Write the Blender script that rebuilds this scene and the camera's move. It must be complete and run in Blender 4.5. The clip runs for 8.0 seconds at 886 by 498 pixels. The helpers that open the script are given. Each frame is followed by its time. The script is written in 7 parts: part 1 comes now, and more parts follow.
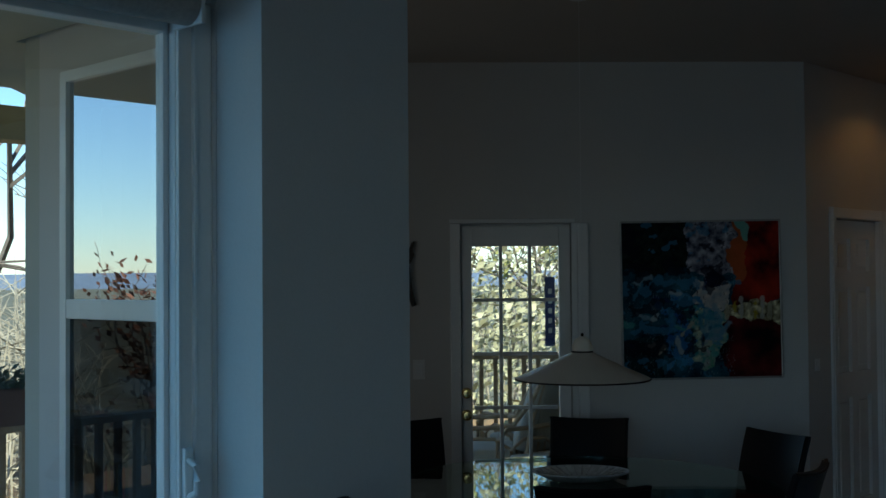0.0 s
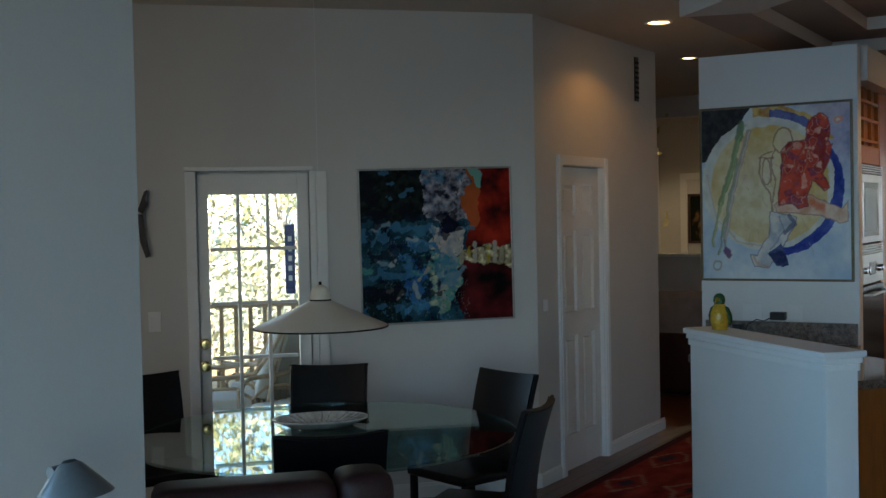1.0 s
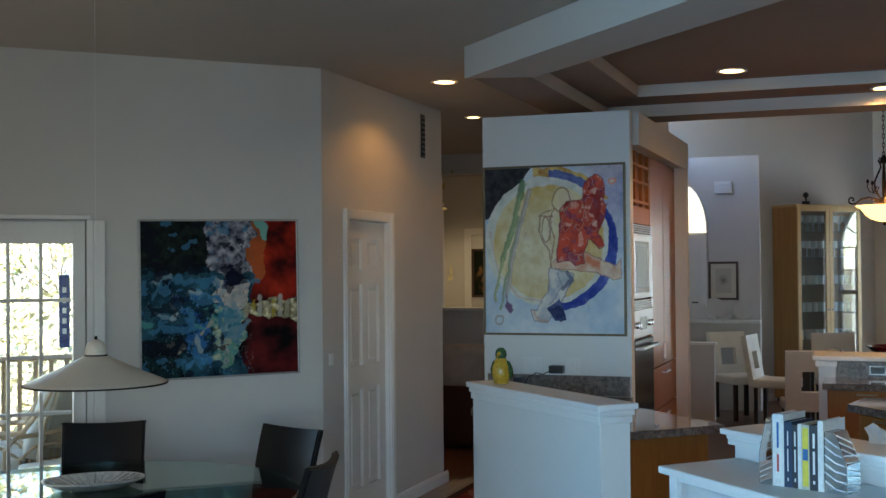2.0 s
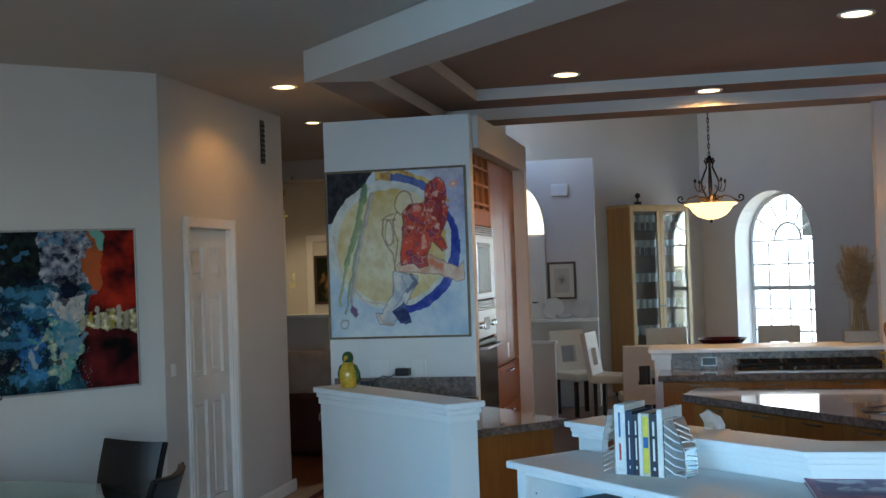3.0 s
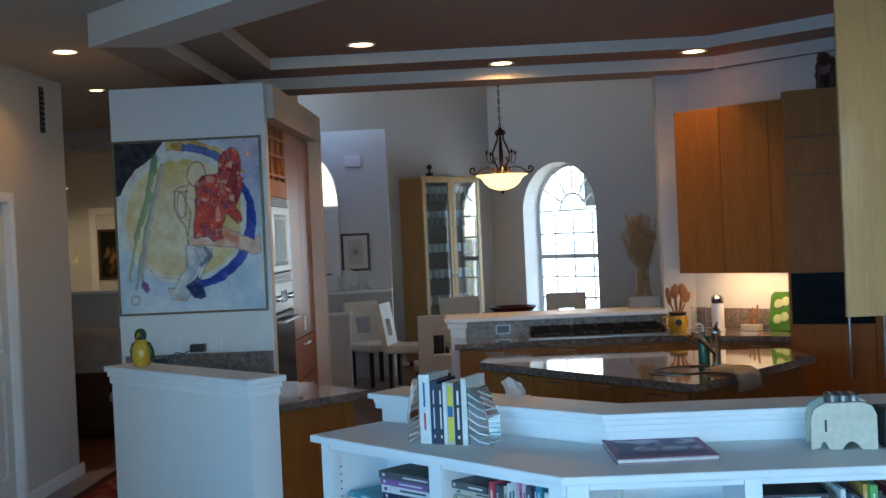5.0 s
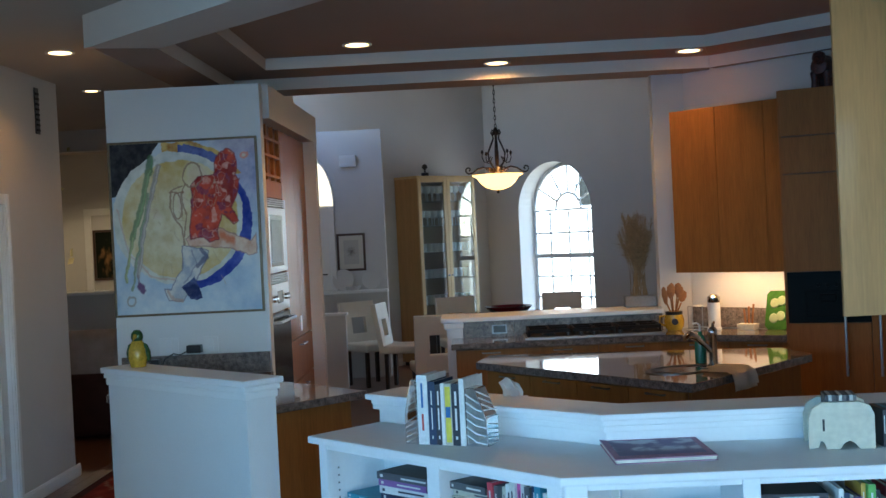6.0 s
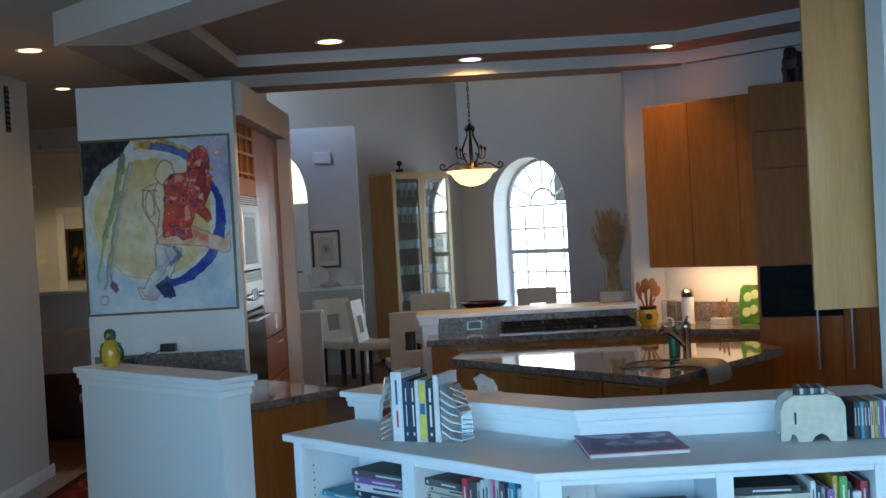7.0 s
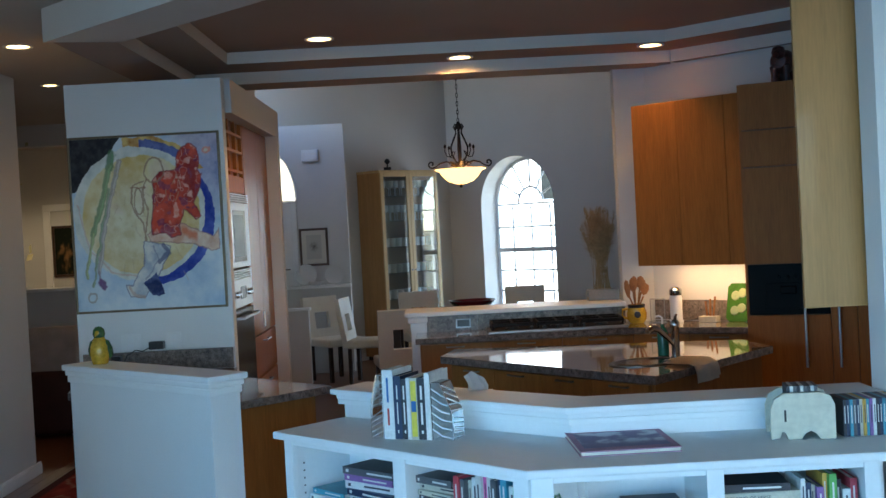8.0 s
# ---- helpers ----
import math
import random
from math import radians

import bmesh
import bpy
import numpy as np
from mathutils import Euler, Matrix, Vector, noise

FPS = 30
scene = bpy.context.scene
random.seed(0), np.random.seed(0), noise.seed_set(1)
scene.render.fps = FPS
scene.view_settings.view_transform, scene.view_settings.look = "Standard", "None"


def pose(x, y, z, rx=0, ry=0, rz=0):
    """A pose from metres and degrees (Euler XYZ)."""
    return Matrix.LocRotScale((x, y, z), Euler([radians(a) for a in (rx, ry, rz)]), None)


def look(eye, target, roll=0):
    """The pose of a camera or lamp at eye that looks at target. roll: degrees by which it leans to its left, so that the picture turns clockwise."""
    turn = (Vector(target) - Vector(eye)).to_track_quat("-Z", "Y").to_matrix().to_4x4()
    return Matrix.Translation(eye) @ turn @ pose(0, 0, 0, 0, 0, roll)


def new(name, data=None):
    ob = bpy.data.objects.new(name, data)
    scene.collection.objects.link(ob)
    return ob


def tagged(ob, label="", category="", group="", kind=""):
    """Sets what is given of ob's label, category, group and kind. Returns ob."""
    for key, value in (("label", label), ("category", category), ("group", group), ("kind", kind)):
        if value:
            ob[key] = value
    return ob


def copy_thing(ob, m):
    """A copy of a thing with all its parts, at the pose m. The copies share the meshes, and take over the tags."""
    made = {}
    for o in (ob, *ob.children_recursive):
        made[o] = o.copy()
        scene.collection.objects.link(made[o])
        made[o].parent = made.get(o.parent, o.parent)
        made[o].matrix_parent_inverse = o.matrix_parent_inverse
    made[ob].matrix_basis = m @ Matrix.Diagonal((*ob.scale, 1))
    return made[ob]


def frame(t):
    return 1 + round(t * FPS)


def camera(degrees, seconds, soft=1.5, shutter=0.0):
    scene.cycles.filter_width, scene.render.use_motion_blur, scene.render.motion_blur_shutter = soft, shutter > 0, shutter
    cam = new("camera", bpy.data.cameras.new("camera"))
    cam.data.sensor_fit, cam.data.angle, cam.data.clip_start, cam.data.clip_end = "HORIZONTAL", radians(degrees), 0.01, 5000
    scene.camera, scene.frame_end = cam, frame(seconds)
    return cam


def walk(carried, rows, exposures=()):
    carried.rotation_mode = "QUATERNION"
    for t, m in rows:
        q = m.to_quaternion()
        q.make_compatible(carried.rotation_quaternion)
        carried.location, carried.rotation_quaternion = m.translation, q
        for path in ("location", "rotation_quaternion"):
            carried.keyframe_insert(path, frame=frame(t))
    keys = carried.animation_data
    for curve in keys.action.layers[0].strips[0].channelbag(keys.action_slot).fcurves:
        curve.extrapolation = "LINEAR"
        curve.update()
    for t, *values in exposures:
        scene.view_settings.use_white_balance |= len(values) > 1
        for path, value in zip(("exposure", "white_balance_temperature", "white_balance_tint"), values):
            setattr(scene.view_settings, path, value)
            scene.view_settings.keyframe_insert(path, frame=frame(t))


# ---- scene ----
cam = camera(41.96, 8.0, soft=1.5)
PATH = [
    (0, pose(0.005, -0.034, 1.685, 91.39, 0.44, 43.44)),
    (0.5, pose(0.045, -0.009, 1.698, 88.86, 1.37, 37.90)),
    (1, pose(0.026, -0.016, 1.702, 88.48, 1.16, 30.76)),
    (1.5, pose(0.009, 0.019, 1.724, 88.81, 0.79, 25.89)),
    (1.7, pose(0.027, 0.009, 1.721, 90.23, 0.18, 23.16)),
    (2.8, pose(0.023, -0.028, 1.697, 91.28, 2.38, 14.79)),
    (3, pose(0.015, -0.026, 1.695, 91.08, 2.00, 12.39)),
    (3.5, pose(0.009, -0.018, 1.697, 90.68, 2.24, 8.32)),
    (4, pose(-0.005, -0.009, 1.699, 90.05, 3.02, 6.19)),
    (4.5, pose(-0.027, 0.011, 1.697, 89.49, 3.02, 3.62)),
    (5, pose(-0.043, 0.018, 1.696, 89.26, 2.62, 1.96)),
    (6.5, pose(-0.052, 0.020, 1.703, 89.17, 2.97, 1.45)),
    (7, pose(-0.043, 0.020, 1.702, 88.97, 3.15, 0.50)),
    (7.5, pose(-0.052, 0.022, 1.701, 89.08, 2.88, -0.60)),
    (8, pose(-0.061, 0.017, 1.702, 88.84, 3.03, -0.17)),
]
walk(cam, PATH, exposures=[(0.0, 0.5, 5800, 2), (0.5, 1.95, 6150, 6), (1.0, 2.45, 6450, 8), (1.5, 2.85, 6600, 8), (3.0, 3.2, 6350, 8), (4.5, 3.04, 6000, 8), (8.0, 3.02, 6100, 8)])

# ---- light ----
world = bpy.data.worlds.new("sky")
scene.world = world
world.use_nodes = True
wn = world.node_tree
sky = wn.nodes.new("ShaderNodeTexSky")
sky.sky_type = "NISHITA"
sky.sun_disc = False
sky.sun_elevation = radians(42)
sky.sun_rotation = radians(138)
sky.air_density = 1.0
sky.dust_density = 0.05
sky.ozone_density = 5.0
wn.nodes["Background"].inputs["Strength"].default_value = 0.15
wn.links.new(sky.outputs[0], wn.nodes["Background"].inputs["Color"])

SUN_FROM = Vector((0.50, -0.55, 0.67))
sun = new("sun", bpy.data.lights.new("sun", "SUN"))
sun.data.energy, sun.data.angle, sun.data.color = 5.0, radians(0.5), (1.0, 0.93, 0.82)
sun.matrix_world = look((0, 0, 20), Vector((0, 0, 20)) - SUN_FROM)


def area_light(name, place, target, sx, sy, power, color, spread=180):
    ob = new(name, bpy.data.lights.new(name, "AREA"))
    ob.data.shape, ob.data.size, ob.data.size_y = "RECTANGLE", sx, sy
    ob.data.energy, ob.data.color, ob.data.spread = power, color, radians(spread)
    ob.matrix_world = look(place, target)
    return ob


SKYBLUE = (0.13, 0.53, 1.0)
area_light("window_light_back", (0.9, -2.55, 1.5), (0.7, 5, -1.6), 3.6, 2.2, 3.8, SKYBLUE, 130)
area_light("window_light_slider", (-2.85, -1.0, 1.3), (0.4, 2.6, -0.6), 2.4, 2.2, 12.0, SKYBLUE, 140)
area_light("window_light_arch", (1.157, 15.752, 1.42), (-0.257, 14.338, 1.42), 1.15, 1.85, 2.7, (0.85, 0.93, 1.0))
area_light("window_light_nook", (-4.2, 2.74, 1.55), (-3.9, 6, 1.2), 1.0, 2.0, 0.9, (1.0, 0.94, 0.84))

WARM = (1.0, 0.47, 0.13)


def down_lamp(x, y, z, power, cone=95, blend=0.35, color=WARM):
    ob = new("down_lamp", bpy.data.lights.new("down_lamp", "SPOT"))
    ob.data.energy, ob.data.color = power * 0.6, color
    ob.data.spot_size, ob.data.spot_blend, ob.data.shadow_soft_size = radians(cone), blend, 0.05
    ob.matrix_world = look((x, y, z), (x, y + 0.001, 0))
    return ob


# ---- materials ----
def mat(name, color, rough=0.6, metal=0.0, var=0.12, scale=6.0, fine=80.0, bump=0.15, dist=0.002, stretch=(1, 1, 1), coat=0.0, per_object=0.0, spec=0.5, dark=None):
    """A procedural surface: a large-scale and a fine variation of one base colour, and a fine relief."""
    m = bpy.data.materials.new(name)
    m.use_nodes = True
    nt = m.node_tree
    b = nt.nodes["Principled BSDF"]
    b.inputs["Roughness"].default_value = rough
    b.inputs["Metallic"].default_value = metal
    b.inputs["Coat Weight"].default_value = coat
    b.inputs["Specular IOR Level"].default_value = spec
    co = nt.nodes.new("ShaderNodeTexCoord")
    mp = nt.nodes.new("ShaderNodeMapping")
    mp.inputs["Scale"].default_value = stretch
    nt.links.new(co.outputs["Object"], mp.inputs["Vector"])
    n1 = nt.nodes.new("ShaderNodeTexNoise")
    n1.inputs["Scale"].default_value, n1.inputs["Detail"].default_value = scale, 4
    n2 = nt.nodes.new("ShaderNodeTexNoise")
    n2.inputs["Scale"].default_value, n2.inputs["Detail"].default_value = fine, 3
    for n in (n1, n2):
        nt.links.new(mp.outputs[0], n.inputs["Vector"])
    add = nt.nodes.new("ShaderNodeMath")
    add.operation = "ADD"
    nt.links.new(n1.outputs[0], add.inputs[0])
    nt.links.new(n2.outputs[0], add.inputs[1])
    src = add.outputs[0]
    if per_object:
        oi = nt.nodes.new("ShaderNodeObjectInfo")
        ma = nt.nodes.new("ShaderNodeMath")
        ma.operation, ma.inputs[1].default_value, ma.inputs[2].default_value = "MULTIPLY_ADD", per_object, -per_object / 2
        nt.links.new(oi.outputs["Random"], ma.inputs[0])
        a2 = nt.nodes.new("ShaderNodeMath")
        a2.operation = "ADD"
        nt.links.new(src, a2.inputs[0])
        nt.links.new(ma.outputs[0], a2.inputs[1])
        src = a2.outputs[0]
    ramp = nt.nodes.new("ShaderNodeValToRGB")
    lo = dark or tuple(c * (1 - 2 * var) for c in color)
    hi = tuple(min(1, c * (1 + var)) for c in color)
    ramp.color_ramp.elements[0].position, ramp.color_ramp.elements[0].color = 0.30, (*lo, 1)
    ramp.color_ramp.elements[1].position, ramp.color_ramp.elements[1].color = 0.72, (*hi, 1)
    half = nt.nodes.new("ShaderNodeMath")
    half.operation, half.inputs[1].default_value = "MULTIPLY", 0.5
    nt.links.new(src, half.inputs[0])
    nt.links.new(half.outputs[0], ramp.inputs[0])
    nt.links.new(ramp.outputs[0], b.inputs["Base Color"])
    bp = nt.nodes.new("ShaderNodeBump")
    bp.inputs["Strength"].default_value, bp.inputs["Distance"].default_value = bump, dist
    nt.links.new(n2.outputs[0], bp.inputs["Height"])
    nt.links.new(bp.outputs[0], b.inputs["Normal"])
    return m


def glow(name, color, strength):
    m = bpy.data.materials.new(name)
    m.use_nodes = True
    nt = m.node_tree
    b = nt.nodes["Principled BSDF"]
    b.inputs["Base Color"].default_value = (*color, 1)
    b.inputs["Emission Color"].default_value = (*color, 1)
    b.inputs["Emission Strength"].default_value = strength
    return m


def glass(name, color=(1, 1, 1), rough=0.0, ior=1.45):
    m = bpy.data.materials.new(name)
    m.use_nodes = True
    b = m.node_tree.nodes["Principled BSDF"]
    b.inputs["Base Color"].default_value = (*color, 1)
    b.inputs["Roughness"].default_value = rough
    b.inputs["IOR"].default_value = ior
    b.inputs["Transmission Weight"].default_value = 1.0
    return m


def pane(name, color=(0.95, 0.98, 0.97), gloss=0.08):
    """Thin clear sheet: lets light straight through, with a mirror film on top."""
    m = bpy.data.materials.new(name)
    m.use_nodes = True
    nt = m.node_tree
    nt.nodes.remove(nt.nodes["Principled BSDF"])
    out = nt.nodes["Material Output"]
    tr = nt.nodes.new("ShaderNodeBsdfTransparent")
    tr.inputs[0].default_value = (*color, 1)
    gl = nt.nodes.new("ShaderNodeBsdfGlossy")
    gl.inputs["Roughness"].default_value = 0.01
    mix = nt.nodes.new("ShaderNodeMixShader")
    lw = nt.nodes.new("ShaderNodeLayerWeight")
    lw.inputs["Blend"].default_value = 0.5
    pw = nt.nodes.new("ShaderNodeMath")
    pw.operation, pw.inputs[1].default_value = "POWER", 4.0
    nt.links.new(lw.outputs["Facing"], pw.inputs[0])
    ma = nt.nodes.new("ShaderNodeMath")
    ma.operation, ma.inputs[1].default_value, ma.inputs[2].default_value = "MULTIPLY_ADD", 0.7, gloss * 0.5 + 0.02
    nt.links.new(pw.outputs[0], ma.inputs[0])
    nt.links.new(ma.outputs[0], mix.inputs[0])
    nt.links.new(tr.outputs[0], mix.inputs[1])
    nt.links.new(gl.outputs[0], mix.inputs[2])
    nt.links.new(mix.outputs[0], out.inputs["Surface"])
    return m


def tinted(name, rough=0.6, bump=0.3, fine=120.0, mixin=0.35):
    """Colour from the mesh's own colour layer, broken up by brush-like noise."""
    m = mat(name, (0.5, 0.5, 0.5), rough, 0, 0.25, 14, fine, bump, 0.002)
    nt = m.node_tree
    b = nt.nodes["Principled BSDF"]
    b.inputs["Specular IOR Level"].default_value = 0.12
    at = nt.nodes.new("ShaderNodeVertexColor")
    at.layer_name = "paint"
    ramp = b.inputs["Base Color"].links[0].from_node
    mx = nt.nodes.new("ShaderNodeMix")
    mx.data_type, mx.blend_type = "RGBA", "OVERLAY"
    mx.inputs[0].default_value = mixin
    nt.links.new(at.outputs[0], mx.inputs[6])
    nt.links.new(ramp.outputs[0], mx.inputs[7])
    nt.links.new(mx.outputs[2], b.inputs["Base Color"])
    return m


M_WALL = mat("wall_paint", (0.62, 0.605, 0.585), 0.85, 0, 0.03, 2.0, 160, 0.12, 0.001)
M_WHITE = mat("pale_wall", (0.76, 0.76, 0.75), 0.7, 0, 0.03, 2.0, 160, 0.12, 0.001)
M_CEIL = mat("ceiling_paint", (0.56, 0.50, 0.44), 0.9, 0, 0.03, 2.0, 120, 0.15, 0.001)
M_TRIM = mat("white_enamel", (0.80, 0.80, 0.79), 0.35, 0, 0.02, 4.0, 90, 0.05, 0.001)
M_DOOR = mat("door_enamel", (0.78, 0.78, 0.76), 0.4, 0, 0.03, 4.0, 90, 0.06, 0.001)
M_SHELF = mat("shelf_enamel", (0.80, 0.81, 0.81), 0.5, 0, 0.02, 4.0, 60, 0.05, 0.001)
M_EXT = mat("stucco", (0.52, 0.52, 0.46), 0.9, 0, 0.08, 3.0, 140, 0.6, 0.004)
M_FLOOR = mat("dark_wood_floor", (0.13, 0.055, 0.025), 0.28, 0, 0.4, 3, 30, 0.1, 0.001, (1, 8, 1), per_object=0.35)
M_MAPLE = mat("honey_veneer", (0.34, 0.135, 0.034), 0.5, 0, 0.14, 2.0, 14, 0.06, 0.001, (9, 9, 0.7), 0.0, per_object=0.12, spec=0.14)
M_MAPLE_L = mat("daylit_veneer", (0.45, 0.225, 0.07), 0.45, 0, 0.12, 2.0, 14, 0.06, 0.001, (8, 8, 0.6), 0.1)
M_SPLASH = mat("honed_brown_granite", (0.24, 0.19, 0.16), 0.38, 0, 0.55, 35, 160, 0.05, 0.0006)
M_GRANITE = mat("brown_granite", (0.20, 0.165, 0.145), 0.06, 0, 0.55, 35, 160, 0.03, 0.0005, coat=0.3)
M_LEATHER = mat("black_leather", (0.007, 0.0055, 0.006), 0.4, 0, 0.3, 6, 220, 0.25, 0.001, spec=0.22)
M_LACQ = mat("lacquered_veneer", (0.30, 0.12, 0.042), 0.26, 0, 0.12, 2.0, 14, 0.03, 0.001, (9, 9, 0.7), per_object=0.1, spec=0.16)
M_BROWN = mat("brown_leather", (0.034, 0.010, 0.008), 0.5, 0, 0.35, 5, 150, 0.3, 0.001, spec=0.22)
M_CREAM = mat("cream_leather", (0.80, 0.76, 0.66), 0.5, 0, 0.06, 5, 150, 0.15, 0.001)
M_ESPRESSO = mat("espresso_wood", (0.03, 0.018, 0.012), 0.4, 0, 0.3, 4, 30, 0.1, 0.001)
M_STEEL = mat("brushed_steel", (0.34, 0.34, 0.34), 0.38, 1.0, 0.08, 3, 60, 0.05, 0.0005, (1, 1, 30))
M_CHROME = mat("chrome", (0.52, 0.52, 0.53), 0.1, 1.0, 0.03, 3, 60, 0.0, 0.0005)
M_BRASS = mat("brass", (0.70, 0.52, 0.22), 0.2, 1.0, 0.1, 8, 60, 0.05, 0.0005)
M_BLACK = mat("black_plastic", (0.015, 0.015, 0.016), 0.35, 0, 0.2, 8, 100, 0.1, 0.0005)
M_BLACKGLASS = mat("black_glass", (0.006, 0.006, 0.007), 0.16, 0, 0.1, 8, 100, 0.0, 0.0005, spec=0.25)
M_IRON = mat("dark_iron", (0.010, 0.007, 0.006), 0.6, 0.0, 0.3, 10, 90, 0.2, 0.001, spec=0.18)
M_FRAME_G = mat("gilt_frame", (0.17, 0.125, 0.07), 0.4, 0.4, 0.2, 10, 60, 0.2, 0.001)
M_FRAME_S = mat("silver_frame", (0.42, 0.40, 0.38), 0.35, 0.7, 0.15, 10, 60, 0.1, 0.001)
M_FRAME_D = mat("dark_wood_frame", (0.07, 0.035, 0.02), 0.4, 0, 0.2, 10, 60, 0.1, 0.001)
M_PANE = pane("window_glass")
M_MIRRORPANE = pane("sky_glass", (0.12, 0.13, 0.14), 1.5)
M_TABLEGLASS = pane("table_glass", (0.66, 0.82, 0.78), 0.20)
M_CRYSTAL = glass("crystal", (0.97, 0.99, 1.0), 0.02)
M_CAN = glow("lamp_glow", (1.0, 0.62, 0.24), 1.3)
M_PAINT = tinted("oil_paint")
M_PRINT = tinted("print", 0.7, 0.05, 60, 0.1)


# ---- mesh helpers ----
def part(name, bm, material, parent=None, label="", smooth=False, category="", kind="", group=""):
    """Links a bmesh as one mesh object, under a thing or a part where one is given."""
    me = bpy.data.meshes.new(name)
    bmesh.ops.recalc_face_normals(bm, faces=bm.faces)
    bm.to_mesh(me)
    bm.free()
    if smooth:
        for p in me.polygons:
            p.use_smooth = True
        me.set_sharp_from_angle(angle=radians(40))
    if material:
        me.materials.append(material)
    ob = new(name, me)
    ob.parent = parent
    return tagged(ob, label, category, group, kind)


def thing(name, label, category, m=None, group="", kind=""):
    ob = new(name)
    ob.empty_display_size = 0.1
    ob.matrix_world = m if m else Matrix()
    return tagged(ob, label, category, group, kind)


def bx(x0, x1, y0, y1, z0, z1, bevel=0.0, bm=None, m=None, seg=2):
    """A box between two corners, with rounded edges, added to bm."""
    own = bmesh.new()
    vs = [own.verts.new((x, y, z)) for z in (z0, z1) for y in (y0, y1) for x in (x0, x1)]
    for q in ((0, 1, 3, 2), (4, 6, 7, 5), (0, 4, 5, 1), (2, 3, 7, 6), (0, 2, 6, 4), (1, 5, 7, 3)):
        own.faces.new([vs[i] for i in q])
    if bevel:
        bmesh.ops.bevel(own, geom=list(own.edges), offset=bevel, segments=seg, profile=0.6, affect="EDGES")
    if m:
        own.transform(m)
    if bm is None:
        return own
    return merge(bm, own)


def merge(bm, own):
    me = bpy.data.meshes.new("tmp")
    own.to_mesh(me)
    own.free()
    bm.from_mesh(me)
    bpy.data.meshes.remove(me)
    return bm


def prism(pts, z0, z1, bevel=0.0, bm=None, m=None):
    """A polygon of the plan, pulled up from z0 to z1."""
    own = bmesh.new()
    lo = [own.verts.new((x, y, z0)) for x, y in pts]
    hi = [own.verts.new((x, y, z1)) for x, y in pts]
    own.faces.new(lo[::-1])
    own.faces.new(hi)
    n = len(pts)
    for i in range(n):
        own.faces.new((lo[i], lo[(i + 1) % n], hi[(i + 1) % n], hi[i]))
    if bevel:
        bmesh.ops.bevel(own, geom=list(own.edges), offset=bevel, segments=2, profile=0.6, affect="EDGES")
    if m:
        own.transform(m)
    return own if bm is None else merge(bm, own)


def lathe(profile, seg=28, bm=None, m=None):
    """A turned shape: rows of radius and height round the z axis."""
    own = bmesh.new()
    rings = []
    for r, z in profile:
        if r < 1e-5:
            rings.append([own.verts.new((0, 0, z))])
        else:
            rings.append([own.verts.new((r * math.cos(2 * math.pi * i / seg), r * math.sin(2 * math.pi * i / seg), z)) for i in range(seg)])
    for a, b in zip(rings, rings[1:]):
        for i in range(seg):
            j = (i + 1) % seg
            if len(a) == 1 and len(b) == 1:
                continue
            if len(a) == 1:
                own.faces.new((a[0], b[i], b[j]))
            elif len(b) == 1:
                own.faces.new((a[i], b[0], a[j]))
            else:
                own.faces.new((a[i], b[i], b[j], a[j]))
    if m:
        own.transform(m)
    return own if bm is None else merge(bm, own)


def tube(pts, r, seg=8, bm=None, m=None, closed=False):
    """A round bar along a line of points; r may be one radius or one for each point."""
    own = bmesh.new()
    pts = [Vector(p) for p in pts]
    n = len(pts)
    rs = r if isinstance(r, (list, tuple)) else [r] * n
    rings = []
    up = Vector((0.13, 0.27, 0.95)).normalized()
    for i, p in enumerate(pts):
        a = pts[(i - 1) % n] if (closed or i > 0) else p
        b = pts[(i + 1) % n] if (closed or i < n - 1) else p
        d = (b - a).normalized()
        s = d.cross(up)
        if s.length < 0.05:
            s = d.cross(Vector((1, 0, 0)))
        s.normalize()
        u = s.cross(d)
        rings.append([own.verts.new(p + (s * math.cos(2 * math.pi * k / seg) + u * math.sin(2 * math.pi * k / seg)) * rs[i]) for k in range(seg)])
    last = n if closed else n - 1
    for i in range(last):
        a, b = rings[i], rings[(i + 1) % n]
        for k in range(seg):
            own.faces.new((a[k], a[(k + 1) % seg], b[(k + 1) % seg], b[k]))
    if not closed:
        own.faces.new(rings[0][::-1])
        own.faces.new(rings[-1])
    if m:
        own.transform(m)
    return own if bm is None else merge(bm, own)


def run(x, y, turn):
    """The pose of a straight piece in plan: local x along it, turned by degrees."""
    return pose(x, y, 0, 0, 0, turn)


def wall(name, p0, p1, thick, z0, z1, openings=(), material=None, label="plain white painted plaster wall"):
    """A straight wall from p0 to p1; its body lies to the left of that way. Openings: start, end, bottom, top along it."""
    p0, p1 = Vector(p0), Vector(p1)
    d = p1 - p0
    L = d.length
    bm = bmesh.new()
    cuts = sorted({0.0, L, *[o[0] for o in openings], *[o[1] for o in openings]})
    for a, b in zip(cuts, cuts[1:]):
        mid = (a + b) / 2
        gaps = sorted((o[2], o[3]) for o in openings if o[0] < mid < o[1])
        z = z0
        for g0, g1 in gaps + [(z1, z1)]:
            if g0 > z + 1e-4:
                bx(a, b, 0, thick, z, g0, 0, bm)
            z = max(z, g1)
    bmesh.ops.remove_doubles(bm, verts=bm.verts, dist=1e-4)
    ob = part(name, bm, material or M_WALL, None, label, False, "wall", "structure")
    ob.matrix_world = run(p0.x, p0.y, math.degrees(math.atan2(d.y, d.x)))
    return ob

